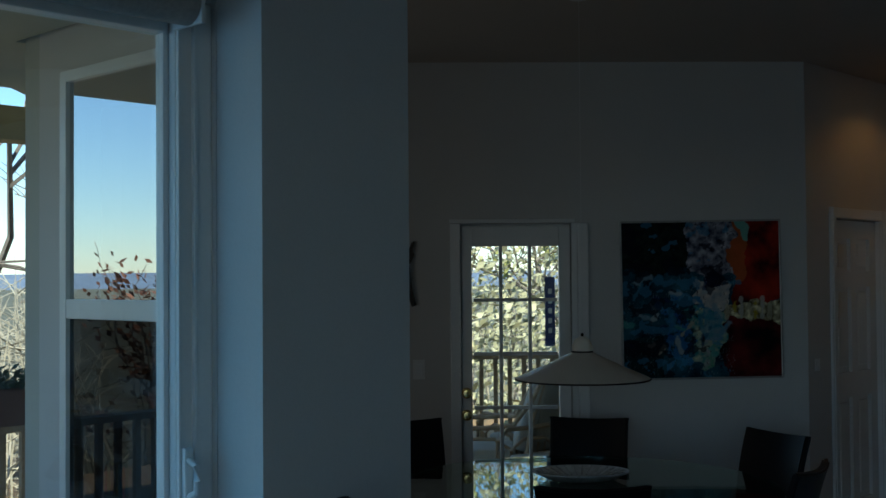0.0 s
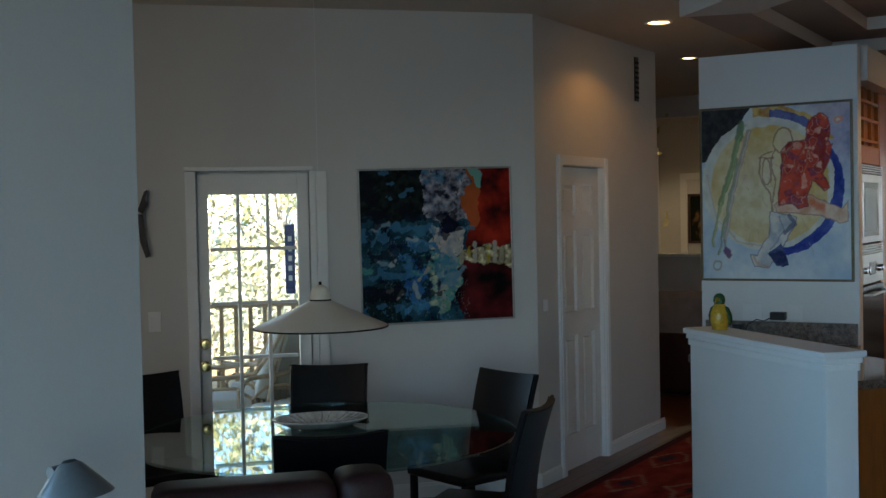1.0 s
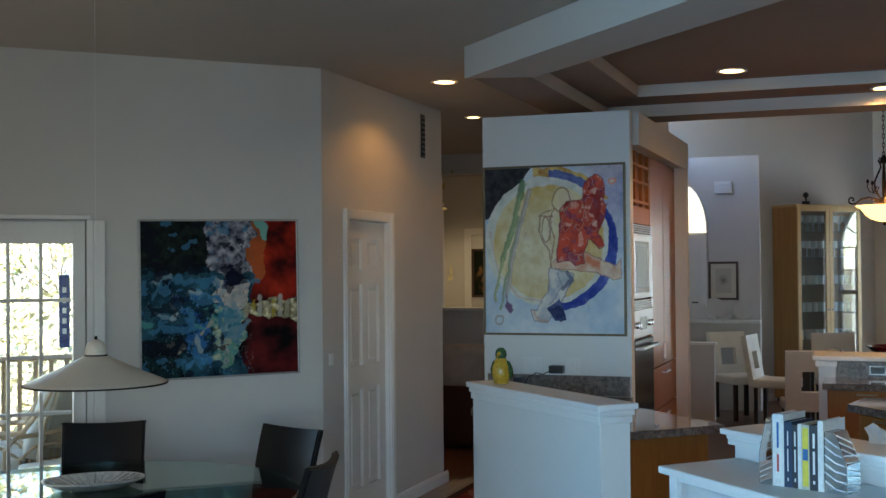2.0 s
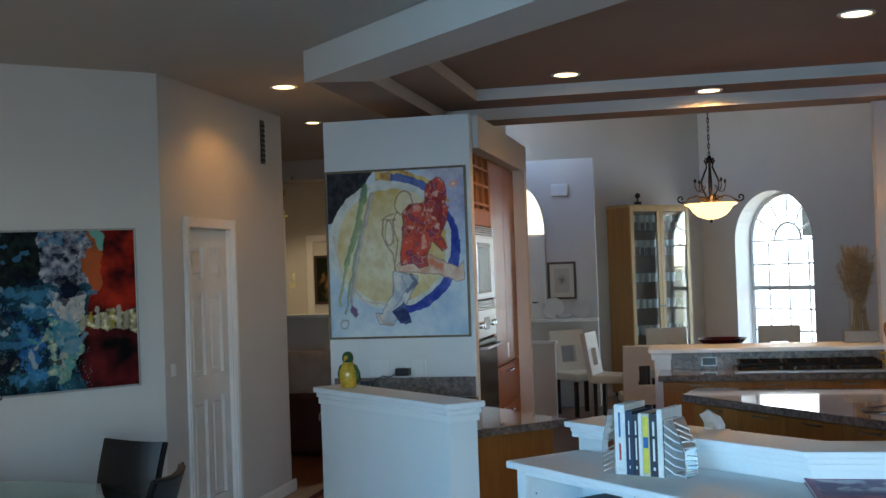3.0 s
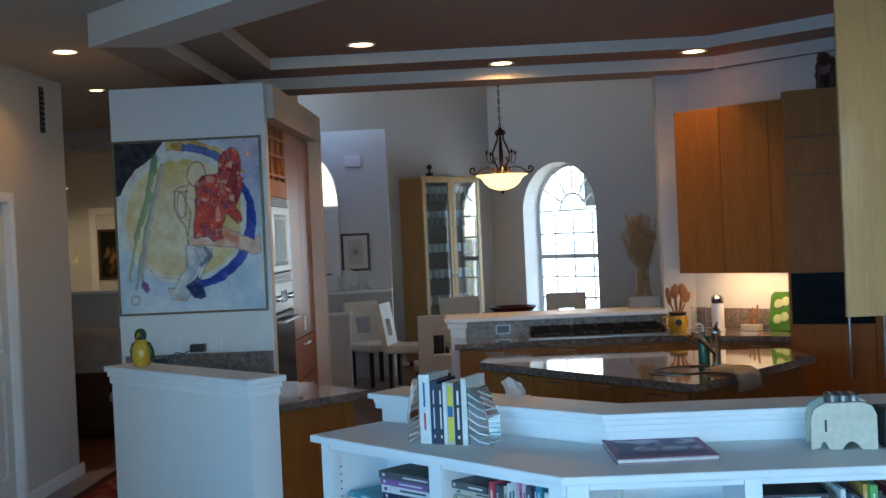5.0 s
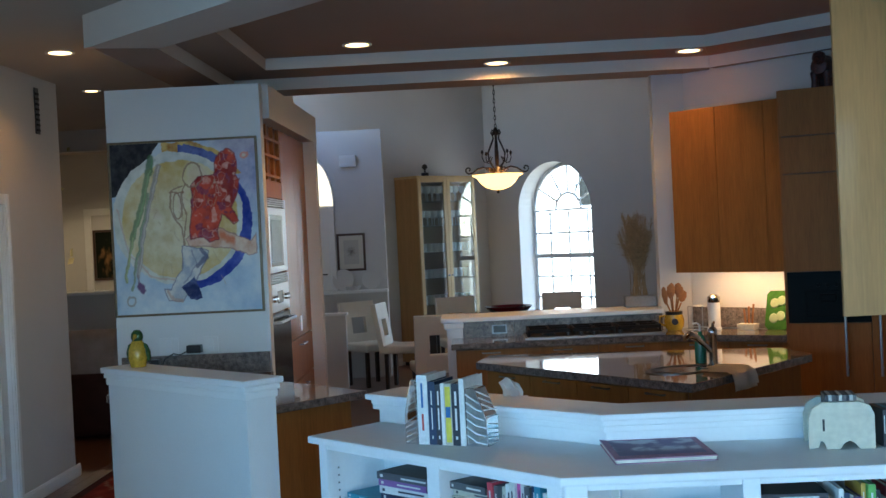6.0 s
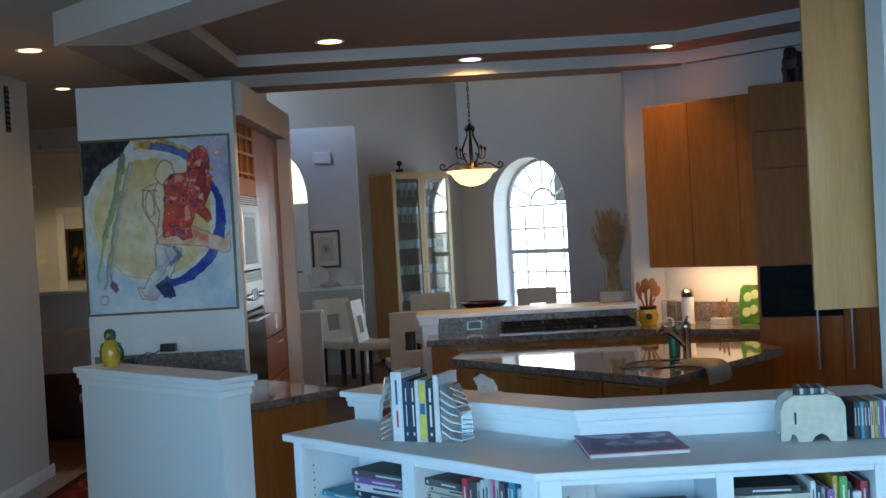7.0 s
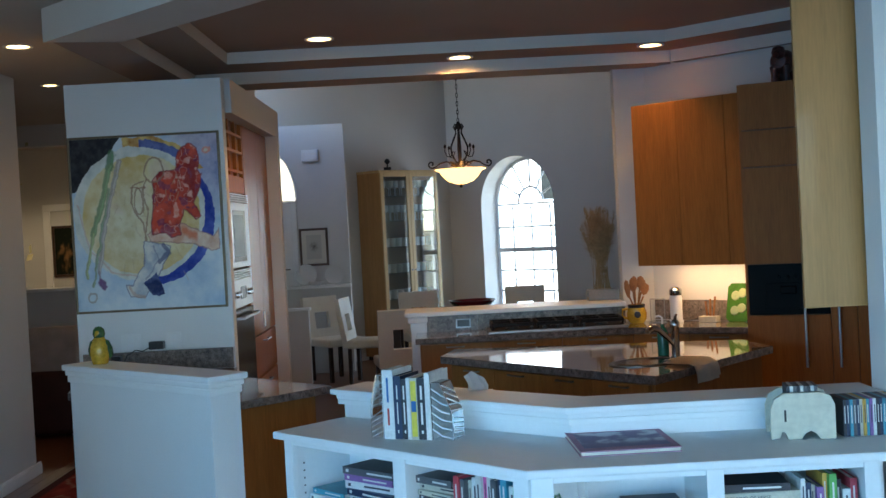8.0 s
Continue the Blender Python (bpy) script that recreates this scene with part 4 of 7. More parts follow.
part("end_panel", bx(HL - 0.329, HL - 0.31, 0.195, 0.865, 0.0, 0.868, 0.002), M_MAPLE, cab)
top = part("peninsula_worktop", prism([(-1.83, 6.02), (-1.19, 5.41), (-0.66, 5.95), (-1.30, 6.61), (-1.335, 7.02), (-2.28, 7.02), (-2.10, 6.20)], 0.870, 0.910, 0.004), M_GRANITE, None, "polished brown granite worktop beside the half wall", False, "worktop")
part("backsplash", bx(-2.26, -1.35, 7.005, 7.028, 0.912, 1.035, 0.003), M_SPLASH, None, "low brown granite backsplash", False, "backsplash")
for x, w2 in ((-1.97, 0.12), (-1.71, 0.09)):
    o = thing("socket", "white double wall socket", "socket", pose(x, 7.03, 1.09))
    part("plate", bx(-w2 / 2, w2 / 2, -0.007, -0.001, -0.052, 0.052, 0.002), M_TRIM, o)
    for k in (-0.024, 0.024):
        part("outlet_face", bx(-0.016, 0.016, -0.0095, -0.0065, k - 0.015, k + 0.015, 0.002), M_SHELF, o)
ch = thing("charger", "black plug-in charger with a lead to the worktop", "charger", pose(-1.80, 7.02, 1.07))
part("plug_block", bx(-0.05, 0.04, -0.055, 0.002, -0.022, 0.026, 0.006), M_BLACK, ch)
part("lead", tube([(-0.05, -0.03, -0.01), (-0.09, -0.04, -0.03), (-0.13, -0.05, -0.02), (-0.18, -0.06, -0.05), (-0.22, -0.06, -0.13), (-0.24, -0.06, -0.152)], 0.0035, 6), M_BLACK, ch)
part("cradle", bx(-0.27, -0.215, -0.085, -0.03, -0.159, -0.05, 0.006), M_BLACK, ch)

bird = thing("bird_pitcher", "yellow and green glazed ceramic bird pitcher", "pitcher", HM @ pose(0.20, 0.11, 1.0925, 0, 0, 40) @ Matrix.Diagonal((0.92, 0.92, 0.98, 1)))
M_YEL = mat("yellow_glaze", (0.56, 0.34, 0.035), 0.2, 0, 0.2, 20)
M_GRN = mat("green_glaze", (0.05, 0.12, 0.04), 0.2, 0, 0.3, 20)
part("body", lathe([(0, 0), (0.040, 0), (0.044, 0.01), (0.052, 0.05), (0.050, 0.09), (0.036, 0.125), (0.026, 0.14), (0, 0.143)], 20), M_YEL, bird, "", True)
part("head", lathe([(0, 0.125), (0.026, 0.132), (0.034, 0.155), (0.030, 0.178), (0.016, 0.192), (0, 0.195)], 18), M_GRN, bird, "green glazed head", True)
part("beak", tube([(0, -0.02, 0.165), (0, -0.045, 0.158), (0, -0.06, 0.145)], [0.014, 0.009, 0.002], 8), M_YEL, bird, "", True)
for sx in (-1, 1):
    part("wing", lathe([(0, -0.06), (0.020, -0.035), (0.026, 0.0), (0.018, 0.04), (0, 0.055)], 12, None, pose(sx * 0.043, 0.012, 0.075, 12, sx * -10, 0)), M_GRN, bird, "green glazed wing", True)
part("tail", tube([(0, 0.03, 0.05), (0, 0.06, 0.02), (0, 0.072, 0.004)], [0.022, 0.016, 0.008], 8), M_GRN, bird, "", True)

# ---- the white bookcase ----
# corner points of its top, front and back
BK_F = [(-0.77, 4.60), (0.17, 3.62), (1.46, 3.62)]
BK_B = [(-0.50, 4.88), (0.36, 4.12), (1.46, 4.12)]
bc = thing("bookcase", "white enamelled corner bookcase with open shelves, full of books", "bookcase")
part("top", prism(BK_F + BK_B[::-1], 0.89, 0.92, 0.008), M_SHELF, bc, "white enamelled top board")
LM = run(-0.77, 4.60, math.degrees(math.atan2(-0.98, 0.94)))
LL = math.hypot(0.94, 0.98)
DEP = 0.34


def board(name, m, a, b, y0, y1, z0, z1, bev=0.002):
    return part(name, bx(a, b, y0, y1, z0, z1, bev, None, m), M_SHELF, bc)


board("back_panel", LM, 0.05, LL - 0.05, DEP, DEP + 0.015, 0.0, 0.889)
RM = run(0.17, 3.62, 0)
board("back_panel", RM, 0.16, 1.29, 0.46, 0.475, 0.0, 0.889)
for a, b in ((0.035, 0.085), (0.685, 0.75), (LL - 0.09, LL - 0.025)):
    board("stile", LM, a, b, 0.03, 0.055, 0.0, 0.888)
for a, b in ((0.04, 0.06), (0.705, 0.73), (LL - 0.10, LL - 0.08)):
    board("upright", LM, a, b, 0.056, DEP - 0.001, 0.0, 0.888)
for a, b in ((0.015, 0.085), (0.57, 0.625), (1.07, 1.12)):
    board("stile", RM, a, b, 0.03, 0.055, 0.0, 0.888)
for a, b in ((0.06, 0.08), (0.585, 0.61), (1.085, 1.105)):
    board("upright", RM, a, b, 0.056, 0.459, 0.0, 0.888)
board("face_rail", LM, 0.086, 0.684, 0.035, 0.053, 0.868, 0.888)
board("face_rail", LM, 0.751, LL - 0.091, 0.035, 0.053, 0.868, 0.888)
board("face_rail", RM, 0.086, 0.569, 0.035, 0.053, 0.868, 0.888)
board("face_rail", RM, 0.626, 1.069, 0.035, 0.053, 0.868, 0.888)
SHZ = (0.08, 0.36, 0.615)
for z in SHZ:
    board("shelf", LM, 0.061, 0.704, 0.058, DEP - 0.002, z - 0.02, z)
    board("shelf", LM, 0.731, LL - 0.101, 0.058, DEP - 0.002, z - 0.02, z)
    board("shelf", RM, 0.081, 0.584, 0.058, 0.458, z - 0.02, z)
    board("shelf", RM, 0.611, 1.084, 0.058, 0.458, z - 0.02, z)
for z in (0.66, 0.69, 0.72, 0.75, 0.78):
    for m, x in ((LM, 0.0615), (RM, 0.0815), (RM, 0.5835)):
        part("pin_hole", bx(x - 0.001, x + 0.0006, 0.10, 0.106, z, z + 0.006, 0, None, m), M_BLACK, bc)

# raised back with its moulded cap
def strip(front, back, z0, z1, bev, grow=0.0):
    return prism([(x - grow * 0.35, y - grow) for x, y in front] + back[::-1], z0, z1, bev)


UP_F = [(-0.53, 4.90), (0.36, 4.09), (1.462, 4.09)]
UP_B = [(-0.43, 5.02), (0.42, 4.26), (1.462, 4.26)]
lg = thing("raised_ledge", "white raised ledge with stepped moulding behind the bookcase", "ledge", None, "", "structure")
part("riser", strip([(-0.505, 4.925), (0.37, 4.122), (1.46, 4.122)], UP_B, 0.0, 0.995, 0.0), M_SHELF, lg)
part("moulding", strip(UP_F, UP_B, 0.972, 0.994, 0.004, 0.004), M_SHELF, lg)
part("moulding", strip(UP_F, UP_B, 0.9955, 1.017, 0.005, 0.016), M_SHELF, lg)
part("ledge_top", strip([(-0.56, 4.86), (0.345, 4.045), (1.464, 4.045)], [(-0.41, 5.05), (0.435, 4.285), (1.464, 4.285)], 1.018, 1.042, 0.007), M_SHELF, lg)

# books: spine colours
SPINES = ((0.62, 0.62, 0.58), (0.016, 0.036, 0.085), (0.10, 0.10, 0.11), (0.55, 0.52, 0.42), (0.50, 0.06, 0.08), (0.70, 0.12, 0.35), (0.06, 0.30, 0.40), (0.72, 0.72, 0.70), (0.14, 0.42, 0.10), (0.62, 0.36, 0.06), (0.26, 0.12, 0.34), (0.03, 0.03, 0.04))
M_SPINE = [mat("book_cover", c, 0.45, 0, 0.12, 12, 90, 0.08, 0.0005) for c in SPINES]
M_PAGES = mat("book_pages", (0.72, 0.68, 0.58), 0.9, 0, 0.1, 6, 60, 0.3, 0.001, (1, 1, 30))
M_MARK = mat("spine_print", (0.75, 0.74, 0.70), 0.6)
M_MARKD = mat("dark_print", (0.05, 0.05, 0.07), 0.6)
rb = random.Random(4)


def book(m, w, d, h, mi, label, marks=True, group="books"):
    """A book standing on its tail: w thick, d deep, h high; spine towards -y."""
    ob = thing("book", label, "book", m, group)
    bm = bx(0, 0.003, 0, d, 0, h)
    bx(w - 0.003, w, 0, d, 0, h, 0, bm)
    bx(0.003, w - 0.003, 0, 0.004, 0, h, 0, bm)
    part("cover", bm, M_SPINE[mi], ob)
    part("page_block", bx(0.0032, w - 0.0032, 0.0045, d - 0.005, 0.004, h - 0.004), M_PAGES, ob)
    if marks and w > 0.012:
        mk = M_MARKD if sum(SPINES[mi]) > 1.1 else M_MARK
        z0 = h * rb.uniform(0.35, 0.5)
        part("spine_print", bx(w * 0.38, w * 0.62, -0.0008, 0.001, z0, h * 0.88), mk, ob)
        part("spine_print", bx(w * 0.3, w * 0.7, -0.0008, 0.001, h * 0.06, h * 0.11), mk, ob)
    return ob


NAMES = ("cream", "navy blue", "charcoal", "tan", "dark red", "pink", "teal", "white", "green", "ochre", "plum", "black")


def row_of_books(m, x0, x1, y, z, hmin, hmax, wmin=0.014, wmax=0.036, picks=None):
    x, k = x0, 0
    while True:
        w, h = rb.uniform(wmin, wmax), rb.uniform(hmin, hmax)
        mi = picks[k % len(picks)] if picks else rb.randrange(12)
        if x + w > x1:
            return
        book(m @ Matrix.Translation((x, y + rb.uniform(0, 0.03), z + 0.0005)), w, 0.17, h, mi, NAMES[mi] + " book standing on the bookcase shelf")
        x += w + 0.0015
        k += 1


def lettering(parent, words, m, size):
    """Printed words on a spine, as a thin mesh under the book."""
    cu = bpy.data.curves.new("spine_title", "FONT")
    cu.body, cu.size, cu.extrude = words, size, 0.0003
    tmp = bpy.data.objects.new("spine_title", cu)
    me = bpy.data.meshes.new_from_object(tmp)
    bpy.data.objects.remove(tmp)
    me.materials.clear()
    me.materials.append(M_MARKD)
    ob = new("spine_title", me)
    ob.parent = parent
    ob.matrix_basis = m
    return ob


def stack_of_books(m, x, y, z, n, w=0.24, d=0.18, picks=None, title=None):
    for k in range(n):
        t = rb.uniform(0.016, 0.036)
        mi = picks[k % len(picks)] if picks else rb.randrange(12)
        ww, dd = w * rb.uniform(0.85, 1.05), d * rb.uniform(0.9, 1.0)
        # lying flat: thickness up, spine to the front
        lay = m @ Matrix.Translation((x + rb.uniform(-0.012, 0.012), y + rb.uniform(0, 0.02), z + t)) @ pose(0, 0, 0, 0, 90, rb.uniform(-4, 4))
        if title and k == title[0]:
            t = 0.034
            lay = m @ Matrix.Translation((x, y, z + t))  @ pose(0, 0, 0, 0, 90, 0)
            b = book(lay, t, dd, ww, mi, NAMES[mi] + " book with a lettered spine in a stack", False, "stacked books")
            lettering(b, title[1], Matrix.Translation((t / 2 + 0.006, -0.0008, 0.028)) @ Matrix(((0, -1, 0, 0), (0, 0, -1, 0), (1, 0, 0, 0), (0, 0, 0, 1))), 0.0165)
        else:
            book(lay, t, dd, ww, mi, NAMES[mi] + " book lying in a stack on the shelf", True, "stacked books")
        z += t + 0.0006


Z2 = SHZ[2] + 0.0005
stack_of_books(LM, 0.10, 0.09, Z2, 3, 0.20, 0.19, (0, 7, 6))
stack_of_books(LM, 0.34, 0.08, Z2, 7, 0.30, 0.20, (4, 6, 0, 1, 7, 10, 2))
stack_of_books(LM, 0.74, 0.09, Z2, 8, 0.21, 0.2, (2, 9, 7, 2, 11, 3, 3, 2))
row_of_books(LM, 0.955, LL - 0.105, 0.065, Z2, 0.212, 0.246, 0.014, 0.028, (4, 2, 3, 7, 0, 5, 0, 2, 1, 6, 7, 8, 7, 6))
row_of_books(RM, 0.085, 0.14, 0.10, Z2, 0.17, 0.21, 0.014, 0.02, (2, 8, 4))
stack_of_books(RM, 0.33, 0.12, Z2, 5, 0.22, 0.2, (2, 11, 2, 1, 11))
stack_of_books(RM, 0.62, 0.10, Z2, 7, 0.27, 0.2, (2, 11, 2, 11, 11, 3, 11), (5, "MY KIND OF VERSE"))
row_of_books(RM, 0.885, 1.08, 0.09, Z2, 0.16, 0.225, 0.014, 0.026, (7, 1, 3, 10, 9, 8, 11, 7, 4))
Z1 = SHZ[1] + 0.0005
row_of_books(LM, 0.07, 0.5, 0.09, Z1, 0.17, 0.22)
row_of_books(LM, 0.74, 1.15, 0.09, Z1, 0.17, 0.22)
row_of_books(RM, 0.09, 0.5, 0.10, Z1, 0.17, 0.22)
row_of_books(RM, 0.62, 1.05, 0.10, Z1, 0.17, 0.22)

# books on top between crystal bookends
TZ = 0.9205
TM = LM @ pose(0.505, 0.12, TZ, 0, 0, 22) @ Matrix.Diagonal((1.0, 1.0, 1.14, 1))
x = 0.03
for w, h, d, mi, lab in ((0.044, 0.225, 0.165, 7, "white paperback with blue and red print"), (0.030, 0.205, 0.16, 1, "dark blue hardback"), (0.020, 0.195, 0.15, 11, "black hardback"), (0.014, 0.20, 0.15, 7, "thin white paperback"), (0.028, 0.20, 0.15, 3, "yellow and blue paperback"), (0.030, 0.20, 0.16, 11, "black paperback with white pictures"), (0.020, 0.215, 0.17, 7, "white paperback")):
    b = book(TM @ Matrix.Translation((x, 0, 0)), w, d, h, mi, lab + " between crystal bookends", False, "books between bookends")
    if x < 0.04:
        M_BLUEINK = mat("blue_print", (0.03, 0.14, 0.36), 0.6)
        part("spine_print", bx(0.017, 0.025, -0.0009, 0.001, 0.12, 0.20), M_BLUEINK, b)
        part("spine_print", bx(0.017, 0.025, -0.0009, 0.001, 0.045, 0.10), mat("red_print", (0.5, 0.06, 0.05), 0.6), b)
    elif mi == 3:
        part("spine_print", bx(0.003, 0.025, -0.0009, 0.001, 0.01, 0.19), mat("yellow_print", (0.72, 0.60, 0.06), 0.5), b)
        part("spine_print", bx(0.004, 0.024, -0.0014, 0.001, 0.09, 0.125), M_BLUEINK, b)
    elif mi in (1, 11):
        for z, e in ((0.02, 0.03), (0.05, 0.12), (0.13, 0.175)):
            part("spine_print", bx(w * 0.42, w * (0.55 if mi == 1 else 0.68), -0.0009, 0.001, z, e), M_MARK, b)
    x += w + 0.0012


M_RIDGE = mat("ground_crystal", (0.80, 0.85, 0.88), 0.25, 0, 0.05)


def bookend(m):
    """A clear crystal block, slanting on its outer side, with slanting ground ridges."""
    ob = thing("bookend", "clear cut-crystal bookend on the bookcase", "bookend", m, "crystal bookends")
    part("block", prism([(0, 0), (0.10, 0), (0.10, 0.085), (0.045, 0.185), (0, 0.185)], 0, 0.10, 0.004, None, pose(0, 0.10, 0, 90, 0, 0)), M_CRYSTAL, ob)
    for k in range(6):
        z = 0.008 + 0.026 * k
        part("ground_ridge", tube([(0.004, -0.0015, z + 0.028), (0.05, -0.0015, z + 0.006), (0.098 - 0.010 * max(0, k - 2), -0.0015, z - 0.004 + 0.004)], 0.0021, 5), M_RIDGE, ob)
    for k in range(5):
        f = 0.1 + 0.2 * k
        x0, z0 = 0.045 + 0.055 * f, 0.185 - 0.10 * f
        part("ground_ridge", tube([(x0 + 0.001, 0.004, z0 + 0.001), (min(0.0995, x0 + 0.018), 0.096, z0 - 0.030 if x0 < 0.08 else z0 - 0.004)], 0.0021, 5), M_RIDGE, ob)
        part("ground_ridge", tube([(0.1008, 0.004, 0.075 - 0.016 * k), (0.1008, 0.096, 0.056 - 0.014 * k + 0.004)], 0.002, 5), M_RIDGE, ob)
    return ob


be = bookend(TM @ Matrix.Translation((x + 0.002, 0.0, 0.0)) @ Matrix.Diagonal((0.85, 1, 1, 1)))
copy_thing(be, TM @ Matrix.Translation((0.028, 0.10, 0)) @ pose(0, 0, 0, 0, 0, 180) @ Matrix.Diagonal((0.62, 1, 1, 1)))

# flat album
al = thing("album", "flat purple picture album lying on the bookcase", "album", pose(0.36, 3.78, TZ, 0, 0, 2))
M_PURPLE = mat("purple_cloth", (0.40, 0.19, 0.28), 0.6, 0, 0.15, 10, 120, 0.2)
part("cover", bx(0, 0.335, 0, 0.37, 0.014, 0.018, 0.001), M_PURPLE, al)
part("page_block", bx(0.004, 0.331, 0.004, 0.36, 0.0035, 0.0135), M_PAGES, al)
part("back_cover", bx(0, 0.335, 0, 0.37, 0, 0.003, 0.001), M_PURPLE, al)


def mist(u, v):
    k = 0.5 + fbm(u, v, 4, 8.0)
    return mixc((0.27, 0.22, 0.32), (0.62, 0.60, 0.66), smooth01(0.3, 0.9, k) * smooth01(0.1, 0.4, v))


pc = canvas("cover_picture", 0.29, 0.27, 40, mist, M_PRINT, al)
pc.matrix_basis = pose(0.022, 0.05, 0.0186, -90, 0, 0)

# pale wooden elephant CD holder
el = thing("elephant_cd_holder", "pale wooden elephant-shaped holder for discs", "holder", pose(1.02, 3.90, TZ, 0, 0, -9))
M_PALE = mat("pale_wood", (0.62, 0.58, 0.46), 0.6, 0, 0.1, 5, 40, 0.2)
body = [(0, 0)] + [(0.0, 0.10), (0.012, 0.135), (0.045, 0.155), (0.165, 0.158), (0.198, 0.145), (0.212, 0.115), (0.212, 0.0), (0.160, 0.0), (0.150, 0.022), (0.130, 0.032), (0.110, 0.022), (0.100, 0.0), (0.055, 0.0), (0.05, 0.028), (0.034, 0.03), (0.030, 0.005)]
part("side", prism(body, -0.022, 0.0, 0.003, None, pose(0, 0, 0, 90, 0, 0)), M_PALE, el)
part("side", prism(body, -0.16, -0.138, 0.003, None, pose(0, 0, 0, 90, 0, 0)), M_PALE, el)
part("floor_board", bx(0.06, 0.15, 0.0225, 0.1375, 0.035, 0.05), M_PALE, el)
part("eye", bx(0.045, 0.052, -0.0012, 0.001, 0.06, 0.10), M_BLACK, el)
for i in range(18):
    mi = (11, 1, 6, 2, 1, 3, 9, 6, 10, 7)[i % 10]
    d = thing("disc_case", NAMES[mi] + " disc case standing beside the elephant holder", "disc case", pose(1.262 + i * 0.0112, 3.885 + rb.uniform(0, 0.006), TZ), "disc cases")
    part("case", bx(0, 0.0102, 0, 0.14, 0, 0.125, 0.001), M_SPINE[mi], d)
    part("spine_print", bx(0.0038, 0.0064, -0.0008, 0.001, 0.045, 0.105), M_MARK if mi in (11, 1, 2, 6) else M_MARKD, d)
for i in range(9):
    d = thing("disc_case", "disc case held in the wooden elephant", "disc case", pose(1.085 + i * 0.0112, 3.922 - i * 0.0018, TZ + 0.051, 0, 0, -9), "disc cases")
    part("case", bx(0, 0.0102, 0, 0.11, 0, 0.124, 0.001), M_SPINE[(11, 0, 2)[i % 3]], d)

# tissue on the ledge
ti = thing("tissue_box", "white tissue box with a tissue pulled up", "tissue box", pose(0.06, 4.60, 0.93))
part("box", bx(-0.06, 0.06, -0.06, 0.06, 0, 0.105, 0.004), M_TRIM, ti)
bm = bmesh.new()
g = [[bm.verts.new((-0.05 + 0.016 * i + 0.01 * math.sin(j), 0.012 * math.sin(i * 1.7 + j), 0.10 + 0.022 * j * (1 - 0.10 * abs(i - 2)))) for i in range(6)] for j in range(5)]
for j in range(4):
    for i in range(5):
        bm.faces.new((g[j][i], g[j][i + 1], g[j + 1][i + 1], g[j + 1][i]))
bmesh.ops.solidify(bm, geom=list(bm.faces), thickness=0.002)
part("tissue", bm, M_SHELF, ti, "", True)

# tissue box stands on a low shelf behind the ledge
part("ledge_shelf", bx(-0.2, 0.3, 4.50, 4.72, 0.90, 0.929, 0.003), M_SHELF, lg)

# ---- island ----
ISL = [(-0.10, 7.02), (0.955, 5.66), (1.825, 6.67), (1.76, 7.08), (-0.01, 7.40)]


def shrink(pts, d):
    cx, cy = sum(p[0] for p in pts) / len(pts), sum(p[1] for p in pts) / len(pts)
    out = []
    for x, y in pts:
        v = Vector((cx - x, cy - y)).normalized() * d
        out.append((x + v.x, y + v.y))
    return out


SINK = (1.0, 6.22)
isl = thing("kitchen_island", "angled kitchen island, honey veneer under granite", "island")
part("body", prism(shrink(ISL, 0.085), 0.09, 0.862), M_CAVITY, isl)
part("toe_kick", prism(shrink(ISL, 0.16), 0.0, 0.0895), M_BLACK, isl)


def fronts(parent, p, q, n, z0, z1, handles=True, th=0.02, off=0.0):
    """A row of flat veneer doors along the way from p to q, facing its right."""
    p, q = Vector(p), Vector(q)
    m = run(p.x, p.y, math.degrees(math.atan2(q.y - p.y, q.x - p.x)))
    L = (q - p).length
    for i in range(n):
        a, b = L * i / n + 0.002, L * (i + 1) / n - 0.002
        d = part("door", bx(a, b, -th - off, -off, z0, z1, 0.002, None, m), M_MAPLE, parent)
        if handles:
            c = (a + b) / 2
            part("handle", tube([m @ Vector((c - 0.06, -th - off, z1 - 0.02)), m @ Vector((c - 0.06, -th - off - 0.018, z1 - 0.02)), m @ Vector((c + 0.06, -th - off - 0.018, z1 - 0.02)), m @ Vector((c + 0.06, -th - off, z1 - 0.02))], 0.005, 6), M_STEEL, d, "steel handle")


SI = shrink(ISL, 0.085)
fronts(isl, SI[0], SI[1], 4, 0.10, 0.855)
fronts(isl, SI[1], SI[2], 2, 0.10, 0.855, False)
fronts(isl, SI[4], SI[0], 1, 0.10, 0.855, False)
wt = thing("island_worktop", "polished brown granite island worktop with a sink", "worktop")
part("slab", prism(ISL, 0.865, 0.909, 0.005), M_GRANITE, wt)
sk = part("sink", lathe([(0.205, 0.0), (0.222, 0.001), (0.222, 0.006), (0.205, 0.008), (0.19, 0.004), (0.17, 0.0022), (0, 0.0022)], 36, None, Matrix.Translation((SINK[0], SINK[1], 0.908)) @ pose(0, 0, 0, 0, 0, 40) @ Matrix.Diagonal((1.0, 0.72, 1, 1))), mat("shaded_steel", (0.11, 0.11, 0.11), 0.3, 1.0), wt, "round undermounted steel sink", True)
# Basin is a flat black disc; the sink's inner shade is in its colour.
part("basin", lathe([(0.19, 0.005), (0.188, 0.0035), (0.10, 0.003), (0, 0.003)], 36, None, Matrix.Translation((SINK[0], SINK[1], 0.908)) @ pose(0, 0, 0, 0, 0, 40) @ Matrix.Diagonal((1.0, 0.72, 1, 1))), M_BLACKGLASS, sk, "flat basin disc, black for the shade inside", True)
